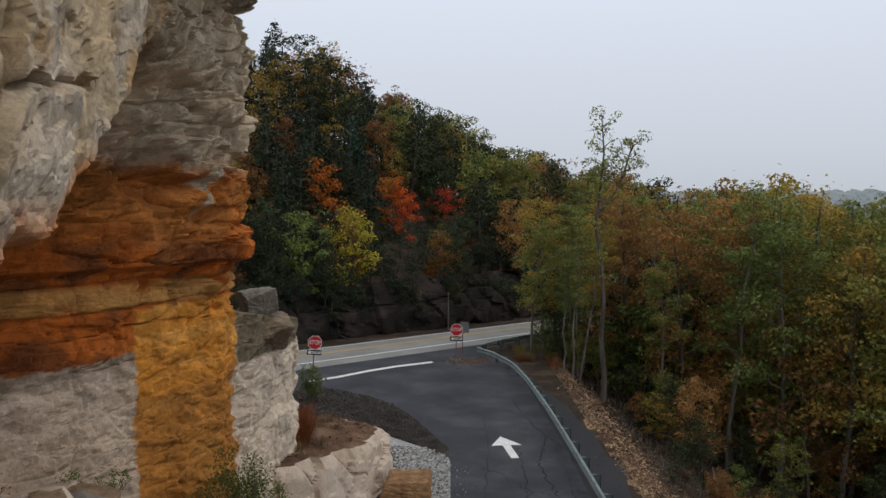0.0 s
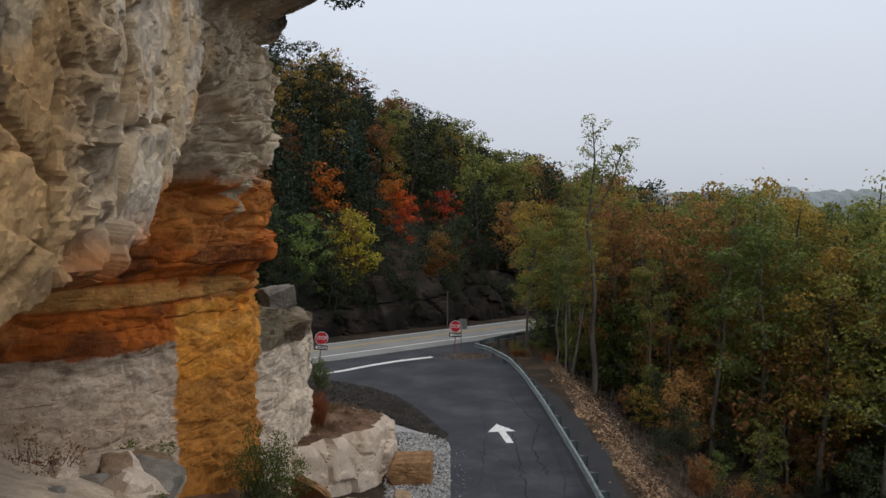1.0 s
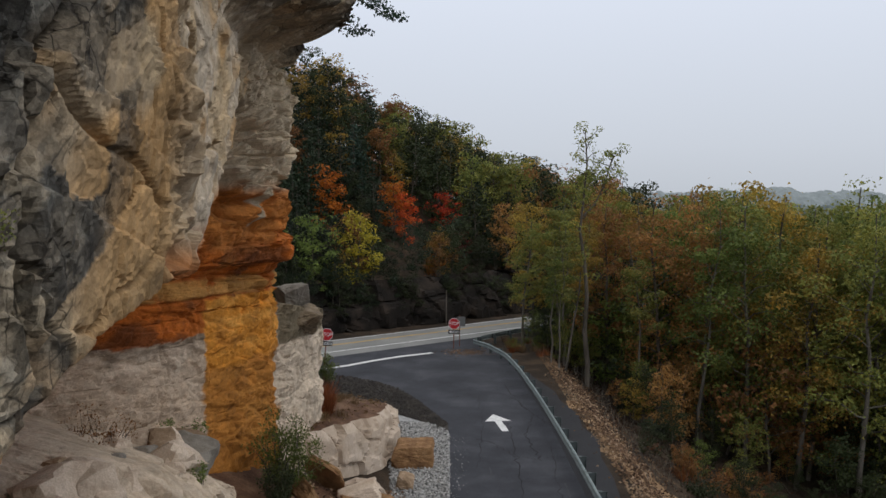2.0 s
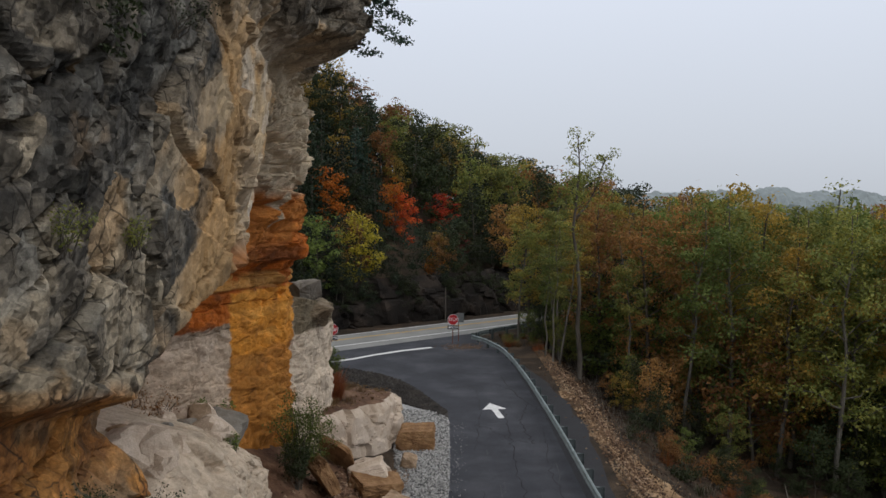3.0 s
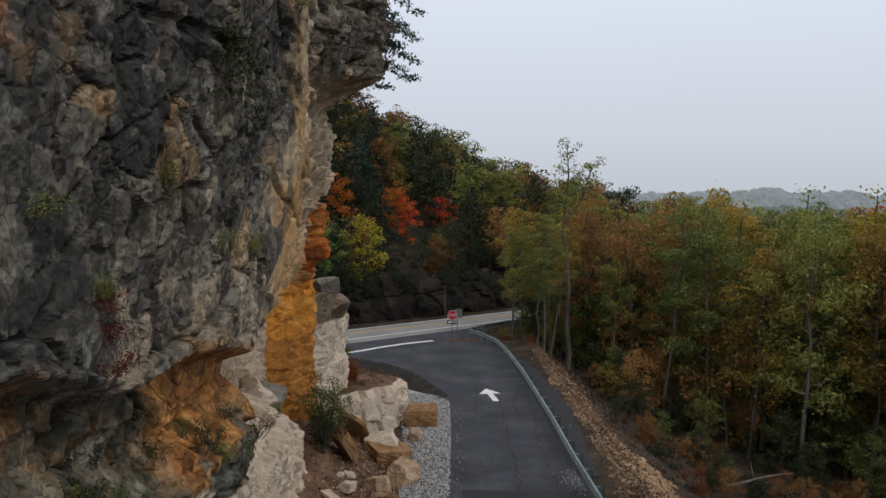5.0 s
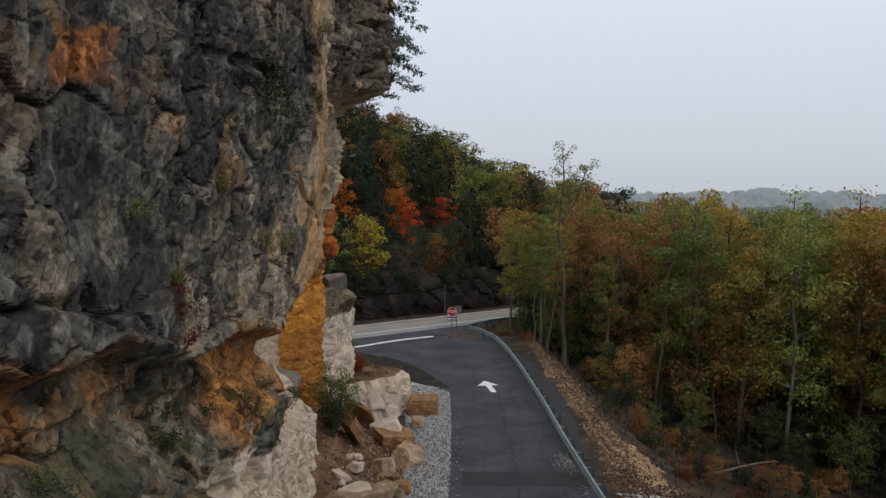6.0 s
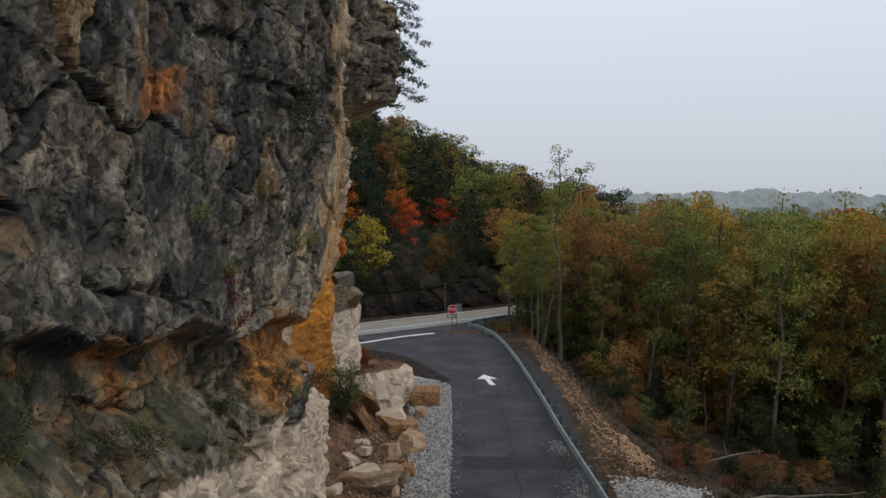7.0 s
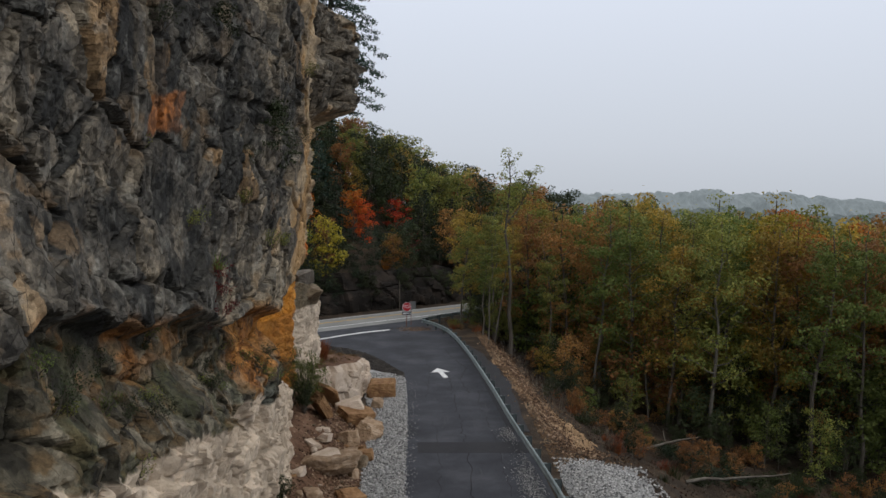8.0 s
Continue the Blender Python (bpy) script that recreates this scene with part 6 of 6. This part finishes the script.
xx, yy = np.r_[r_.normal(4.35, 0.3, 1500), r_.normal(4.1, 0.22, 500), r_.normal(-0.5, 0.16, 350)], np.r_[r_.normal(12.6, 1.8, 1500), r_.normal(19.5, 0.6, 500), r_.uniform(5, 31, 350)]
ok = xx < 4.85 - 0.06 * (yy - 12)
pebbles("gravel", np.c_[xx[ok], yy[ok], np.full(ok.sum(), 0.02)], 0.026, 71, "fine stone chips strewn on the asphalt")
xx, yy = r_.normal(-0.5, 0.8, 500), r_.normal(51.3, 0.6, 500)
pebbles("rubble", np.c_[xx, yy, np.full(500, 0.02)], 0.05, 73, "brown soil and stone chips at the edge of the drive")
bpy.data.objects["rubble"].data.materials[0] = RUBBLE
# rubble and litter on the talus
yy = r_.uniform(3, 24, 6500)
xx = -2.35 - np.abs(r_.normal(0, 1.3, 6500))
pebbles("rubble", np.c_[xx, yy, land(xx, yy) + 0.01], 0.075, 72, "brown broken rubble on the talus")
bpy.data.objects["rubble.001"].data.materials[0] = RUBBLE


# ---------------------------------------------------------------- plants by the road and on the rock
def shrub(name, at, height, width, colour, label, seed, leaves=700, size=0.06, stems=14, category="shrub", group="", lean=0.0):
    r = np.random.default_rng(seed)
    ob = thing(name, label, category, group, at=at)
    wood, tips = [], []
    for i in range(stems):
        az, k = r.uniform(0, 6.28), r.uniform(0.3, 1)
        e = np.array([math.cos(az) * width * 0.5 * k + lean * height, math.sin(az) * width * 0.5 * k, height * (1.05 - 0.45 * k) * r.uniform(0.8, 1.1)])
        p = bent(r, (r.normal(0, 0.05), r.normal(0, 0.05), -0.1), e, 5, 0.05 * height)
        wood.append(tube(p, np.linspace(0.022, 0.004, 5) * max(0.4, height / 2), 4))
        tips += list(p[2:])
    tagged(child("stalk", mesh_from("stalk", *join(wood), (BARK,), True), ob), kind="stuff")
    child("foliage", mesh_from("foliage", *leaf_cloud(r, np.array(tips), 0.17 * width, leaves, size), (LEAF[colour],)), ob)
    return ob


def tuft(name, at, height, spread, colour, label, seed, blades=220, category="grass", group="", hang=0.0):
    """Grass: thin bent blades from one foot."""
    r = np.random.default_rng(seed)
    a, k = r.uniform(0, 6.28, blades), r.uniform(0.1, 1, blades)
    foot = np.c_[np.cos(a) * spread * k * 0.5, np.sin(a) * spread * k * 0.5, np.full(blades, -0.03)]
    h = height * r.uniform(0.5, 1.1, blades)
    tip = foot + np.c_[np.cos(a) * h * 0.35 + r.normal(0, 0.1, blades) * h, np.sin(a) * h * 0.35 + r.normal(0, 0.1, blades) * h, h * (1 - hang * k * 1.6)]
    mid = (foot + tip) / 2 + np.c_[np.zeros(blades), np.zeros(blades), h * 0.12]
    w = np.c_[-np.sin(a), np.cos(a), np.zeros(blades)] * (0.006 + 0.006 * height)
    co = np.stack((foot - w, foot + w, mid + w * 0.8, mid - w * 0.8, tip), 1).reshape(-1, 3)
    i = np.arange(blades)[:, None] * 5
    tri = np.concatenate((i + [0, 1, 2], i + [0, 2, 3], i + [3, 2, 4]))
    ob = new(name, mesh_from(name, co, tri, (LEAF[colour],)))
    ob.location = at
    return tagged(ob, label, category, group)


def on_cliff(y, z, out=0.0):
    x, _, _, _ = cliff_shape(np.array([[y]], float), np.array([[z]], float))
    return float(x[0, 0]) + out, y, z


shrub("bush", on_land(-5.55, 18.9, 0.05), 2.7, 1.9, "green", "leafy green bush at the foot of the orange pillar", 51, 6500, 0.036, 30)
shrub("bush", on_land(-5.4, 17.6, 0.0), 1.5, 1.3, "dark", "dark green bush at the foot of the rock", 52, 2600, 0.034, 18)
shrub("bush", on_land(-4.7, 7.2, 0.1), 1.2, 1.0, "dark", "small dark bush below the pale rock", 53, 1800, 0.03, 12)
shrub("bush", (-8.2, 40.2, 0), 2.0, 1.5, "green", "green weeds at the road corner behind the pillar", 54, 1800, 0.05, 14)
shrub("dry_shrub", (-7.7, 11.6, 4.7), 1.7, 1.5, "rust", "dry brown shrub on the rock bench", 55, 900, 0.03, 20)
for i, (y, x) in enumerate(((14.9, -7.5), (13.2, -6.3), (12.2, -5.8), (16.0, -7.2))):
    shrub("fern", (x, y, 4.55 - 0.1 * i), 0.5, 0.6, "green", "small green plant on the rock bench", 60 + i, 260, 0.03, 8, "fern", "bench plants")
r_ = np.random.default_rng(9)
for i in range(26):
    tuft("russet_grass", (-6.0 + r_.normal(0, 0.35), 26.4 + r_.normal(0, 0.6), 1.95), 1.3, 0.5, "russet", "clump of tall russet grass beside the pillar", 300 + i, 90, group="russet grass clumps")
for i in range(30):
    k = r_.integers(20, 150)
    t_ = r_.uniform(0.1, 0.8)
    p = brim[k] * (1 - t_) + inner * t_
    tuft("dry_grass", (p[0], p[1], p[2] + 0.16), 0.28, 0.6, "dry", "dry brown grass on the rock ledge", 340 + i, 60, group="ledge grass")
# growth rooted in the cracks of the grey buttress
pine_small = conifer(77, 1.9, 0.75, 3000, 0.03, 0.38, 0.03, 0.2, 2, 5)
sap = on_cliff(-0.5, 11.75, 0.05)
plant_tree("pine_sapling", pine_small, sap, "dark", "small pine rooted on a ledge of the grey cliff", "tree", scale=1.0, lean=(0, 6))
sap = on_cliff(-3.6, 13.9, 0.0)
plant_tree("pine_sapling", pine_small, sap, "dark", "small pine rooted on a ledge of the grey cliff", "tree", scale=0.85, turn=80, lean=(0, 12))
for i, (y, z, h, col) in enumerate(((-1.8, 12.0, 0.45, "dark"), (-0.6, 10.2, 0.4, "olive"), (-4.6, 10.8, 0.4, "olive"), (0.7, 10.1, 0.35, "olive"), (-6.0, 12.1, 0.3, "olive"), (-10.0, 8.8, 0.5, "dark"),
                                    (1.9, 12.6, 0.6, "dark"), (-2.2, 11.2, 0.3, "olive"), (0.2, 12.9, 0.5, "dark"), (-4.2, 7.7, 0.4, "dark"), (-7.4, 8.0, 0.4, "dark"), (-8.4, 7.4, 0.35, "olive"), (-1.0, 7.4, 0.4, "dark"),
                                    (1.2, 7.0, 0.4, "dark"), (2.8, 7.4, 0.35, "dark"), (-5.6, 14.2, 0.4, "dark"), (3.2, 14.6, 0.4, "olive"))):
    x, y, z = on_cliff(y, z, 0.02)
    shrub("cliff_plant", (x, y, z), h, h * 1.5, col, "small green plant rooted in a crack of the grey cliff", 80 + i, 420, 0.018, 10, "plant", "cliff plants", 0.25)
r_ = np.random.default_rng(88)
for i in range(34):
    y = r_.uniform(-11, 3.8)
    z = 6.6 + 0.12 * (2.3 - y) + abs(r_.normal(0, 0.8))
    x, y, z = on_cliff(y, z, 0.02)
    h = r_.uniform(0.12, 0.3)
    shrub("cliff_plant", (x, y, z), h, h * 2.2, ("dark", "olive", "dark", "green")[i % 4], "small green plant rooted in a crack of the grey cliff", 700 + i, 240, 0.016, 7, "plant", "cliff plants", 0.2)
for i, (y, z) in enumerate(((-3.7, 9.75), (-3.6, 9.4), (-3.8, 9.05), (-3.65, 8.75))):
    shrub("red_vine", on_cliff(y, z, 0.08), 0.35, 0.55, "crimson", "dark red creeper hanging on the grey cliff", 110 + i, 330, 0.02, 7, "vine", "red creeper", 0.1)
tuft("fern", on_cliff(-3.65, 9.95, 0.06), 0.45, 0.3, "green", "green fern above the red creeper", 118, 60, "fern", hang=0.6)
# trees on the cliff top
top_pine = conifer(401, 8.5, 3.1, 30000, 0.055, 0.03, None, 0.40, 2, 3.4)
plant_tree("clifftop_conifer", top_pine, (-4.7, 16.5, 15.5), "hemlock", "dark hemlock leaning over the end of the cliff top", "tree", scale=1.0, lean=(0, 10))
plant_tree("clifftop_conifer", top_pine, (-6.8, 17.2, 16.2), "pine", "dark hemlock on the cliff top", "tree", scale=0.9, turn=130)
plant_tree("clifftop_tree", broadleaf(402, 7, 0.3, 2.8, 7000, 0.05, 0.1, 10), (-7.6, 12.2, 17.6), "dark", "broad-leaved tree on the cliff top", "tree", scale=1.0)
plant_tree("clifftop_tree", broadleaf(403, 6, 0.3, 2.6, 6500, 0.05, 0.09, 9), (-6.6, 15.4, 15.6), "olive", "broad-leaved tree on the cliff top", "tree", scale=0.8)

plant_tree("clifftop_tree", broadleaf(404, 4, 0.2, 2.0, 4500, 0.05, 0.06, 9), (-5.5, 14.6, 15.2), "dark", "low broad-leaved tree at the cliff edge", "tree", scale=0.9)

# ---------------------------------------------------------------- the bank
r_ = np.random.default_rng(41)
n = 16000
yy = r_.uniform(10, 64, n)
xx = 5.4 + np.abs(r_.normal(0, 1, n)) * (3 + 0.35 * np.clip(57 - yy, 0, 40))
keep = (HN[0] * xx + HN[1] * yy - HC < -6.2) & (xx > 6.2 - 0.06 * np.clip(yy - 26, 0, 40))
xx, yy = xx[keep], yy[keep]
lc, lf = leaf_cloud(r_, np.c_[xx, yy, land(xx, yy) + 0.05], 0.08, 12000, 0.075, 0.4)
tagged(new("fallen_leaves", mesh_from("fallen_leaves", lc, lf, (LEAF["litter"],))), "fallen brown leaves strewn over the bank", "leaves", kind="stuff")
stems = []
for i in range(520):
    y = r_.uniform(17, 56)
    x = 7.0 - 0.04 * max(0, y - 30) + abs(r_.normal(0, 1)) * (1.6 + 0.22 * max(0, 57 - y))
    if HN[0] * x + HN[1] * y - HC > -6.5 or (y < 27 and x < 9.2):
        continue
    o = np.array([x, y, float(land(x, y)) - 0.05])
    e = o + np.array([r_.normal(0, 0.35), r_.normal(0, 0.35), r_.uniform(0.3, 1.2)])
    stems.append(tube(bent(r_, o, e, 4, 0.06), (0.014, 0.011, 0.008, 0.004), 4))
tagged(new("dry_brush", mesh_from("dry_brush", *join(stems), (PALE_BARK,), True)), "dead weed stalks and brush on the bank", "brush", kind="stuff")
for i, (x, y, ln, az, up) in enumerate(((10.2, 44, 4.5, 60, 18), (13.5, 33, 5.0, 15, 4), (15.5, 28, 6.5, 5, 3), (11, 38, 3.2, 80, 8), (17, 24, 4.5, 30, 2))):
    a = np.array([x, y, float(land(x, y)) + 0.12])
    e = a + ln * np.array([math.cos(radians(az)), math.sin(radians(az)), math.tan(radians(up))])
    e[2] = max(e[2], float(land(e[0], e[1])) + 0.1)
    ob = thing("fallen_branch", "fallen grey branch lying on the wooded bank", "branch", "fallen branches")
    p = bent(r_, a, e, 7, 0.1)
    child("limb", mesh_from("limb", *tube(p, np.linspace(0.11, 0.03, 7), 6), (PALE_BARK,), True), ob)
    child("twig", mesh_from("twig", *tube(bent(r_, p[3], p[3] + r_.normal(0, 0.7, 3) + (0, 0, 0.7), 4, 0.06), (0.04, 0.03, 0.02, 0.01), 5), (PALE_BARK,), True), ob)

cy_ = r_.uniform(14, 58, 7500)
cx_ = 5.6 - 0.055 * np.clip(cy_ - 26, 0, 40) + np.abs(r_.normal(0, 1.6, 7500))
ok = HN[0] * cx_ + HN[1] * cy_ - HC < -6.4
cx_, cy_ = cx_[ok], cy_[ok]
pebbles("clods", np.c_[cx_, cy_, land(cx_, cy_) + 0.02], 0.06, 44, "broken clods of clay and stone on the bank")
bpy.data.objects["clods"].data.materials[0] = CLOD
by_ = r_.uniform(12, 46, 2200)
bx_ = 7.0 - 0.05 * (by_ - 22) + r_.normal(0, 0.65, 2200)
pebbles("rubble", np.c_[bx_, by_, land(bx_, by_) + 0.03], 0.085, 45, "lumps of broken clay and sandstone along the berm")
bpy.data.objects["rubble.002"].data.materials[0] = RUBBLE
for i in range(34):
    x, y = 2.2 + 3.0 * r_.uniform(), r_.uniform(50, 56)
    if HN[0] * x + HN[1] * y - HC < -6.3 and x > 2.4 + 0.25 * (52 - y):
        tuft("dry_grass", on_land(x, y, 0.02), 0.5, 0.6, ("dry", "russet", "olive")[i % 3], "dry brown grass beside the guardrail", 840 + i, 70, group="verge grass")
for i in range(46):
    x = r_.uniform(8, 40)
    y = front(x) - r_.uniform(-3, 16)
    if HN[0] * x + HN[1] * y - HC > -7 or x < 7.5:
        continue
    colour = ("rust", "dark", "dark", "rust", "green")[i % 5]
    plant_tree("scrub", LOWT[i % 3], (x, y, float(land(x, y)) - 0.2), colour, f"low {WORDS[colour]} scrub on the wooded bank", "bush", "bank scrub", turn=r_.uniform(0, 360), scale=r_.uniform(0.14, 0.32))

# rough weeds and brambles between the berm and the wood
for i in range(150):
    x = 8.6 + 26 * r_.uniform() ** 1.3
    y = front(x) - 1 - 24 * r_.uniform() ** 1.2
    if y < 13 or x < 8.6 + 0.03 * (y - 20) or (y < 31 and x < 10.8) or x > 0.62 * (y + 22) + 3:
        continue
    col = ("litter", "russet", "dark", "litter", "dry")[i % 5]
    tuft("weeds", on_land(x, y, 0.0), r_.uniform(0.35, 0.95), r_.uniform(0.7, 1.5), col, f"{'rank dry brown' if col != 'dark' else 'low green'} weeds on the bank below the drive", 900 + i, 130, "weeds", "bank weeds", 0.25)
for i in range(44):
    x = 9.2 + 22 * r_.uniform() ** 1.2
    y = front(x) - 0.5 - 14 * r_.uniform() ** 1.5
    if y < 16 or (y < 32 and x < 11.5):
        continue
    col = ("dark", "rust", "dark", "pine")[i % 4]
    shrub("bramble", on_land(x, y, -0.05), r_.uniform(0.6, 1.5), r_.uniform(1.2, 2.6), col, f"tangled {WORDS[col]} brambles on the bank below the wood", 1100 + i, 700, 0.07, 16, "bramble", "bank brambles")

# ---------------------------------------------------------------- rock cut behind the highway
cs = np.linspace(4, 92, 420)
rows = []
for v in np.linspace(0, 1, 34):
    hgt = (2.5 + 2.2 * fbm(cs * 0.10, cs * 0, 81)) * sstep(96, 66, cs)
    b1, j1, _ = facets(cs / 3.2, np.full(cs.shape, v * 1.7), 83, 0.5, 0.35)
    b2, j2, _ = facets(cs / 1.1, np.full(cs.shape, v * 4.0), 87, 0.22, 0.2)
    hh = 2.3 + 2.0 * v ** 1.5 - b1 - b2 + 0.3 * sstep(0.1, 0, j1)
    X, Y = hw(cs, hh)
    rows.append(np.c_[X, Y, -0.3 + v * (hgt + 0.3)])
tagged(new("wall_rock_cut", mesh_from("wall_rock_cut", np.concatenate(rows), grid_faces(34, 420), (SHADED_ROCK,))), "dark broken rock cut behind the highway", "rock cut", kind="structure")
for i, (s_, h_, sz) in enumerate(((52, 15, 3.0), (55, 18, 3.4), (60, 16, 3.0), (44, 20, 3.0))):
    x, y = hw(s_, h_)
    rock("outcrop", (x, y, float(land(x, y)) + sz * 0.3), (sz * 1.5, sz, sz), 40 + 17 * i, SHADED_ROCK, "grey rock outcrop among the hillside trees", 500 + i, 0.6, group="outcrops")

# low dark growth overhanging the rock cut
r_ = np.random.default_rng(61)
for i in range(34):
    s_, h_ = r_.uniform(20, 84), r_.uniform(4.6, 9)
    x, y = hw(s_, h_)
    plant_tree("understorey_tree", LOWT[i % 3], (x, y, float(land(x, y)) + 0.4), ("dark", "dark", "pine", "rust")[i % 4], "low dark tree above the rock cut", group="understorey trees", turn=r_.uniform(0, 360), scale=r_.uniform(0.4, 0.7))
for i in range(40):
    s_, h_ = r_.uniform(22, 66), r_.uniform(3.1, 4.3)
    x, y = hw(s_, h_)
    plant_tree("understorey_tree", LOWT[i % 3], (x, y, 0.2 + 2.2 * (h_ - 3.1) * r_.uniform(0.3, 1)), ("dark", "dark", "pine")[i % 3], "low dark tree at the foot of the rock cut", group="understorey trees", turn=r_.uniform(0, 360), scale=r_.uniform(0.26, 0.46))
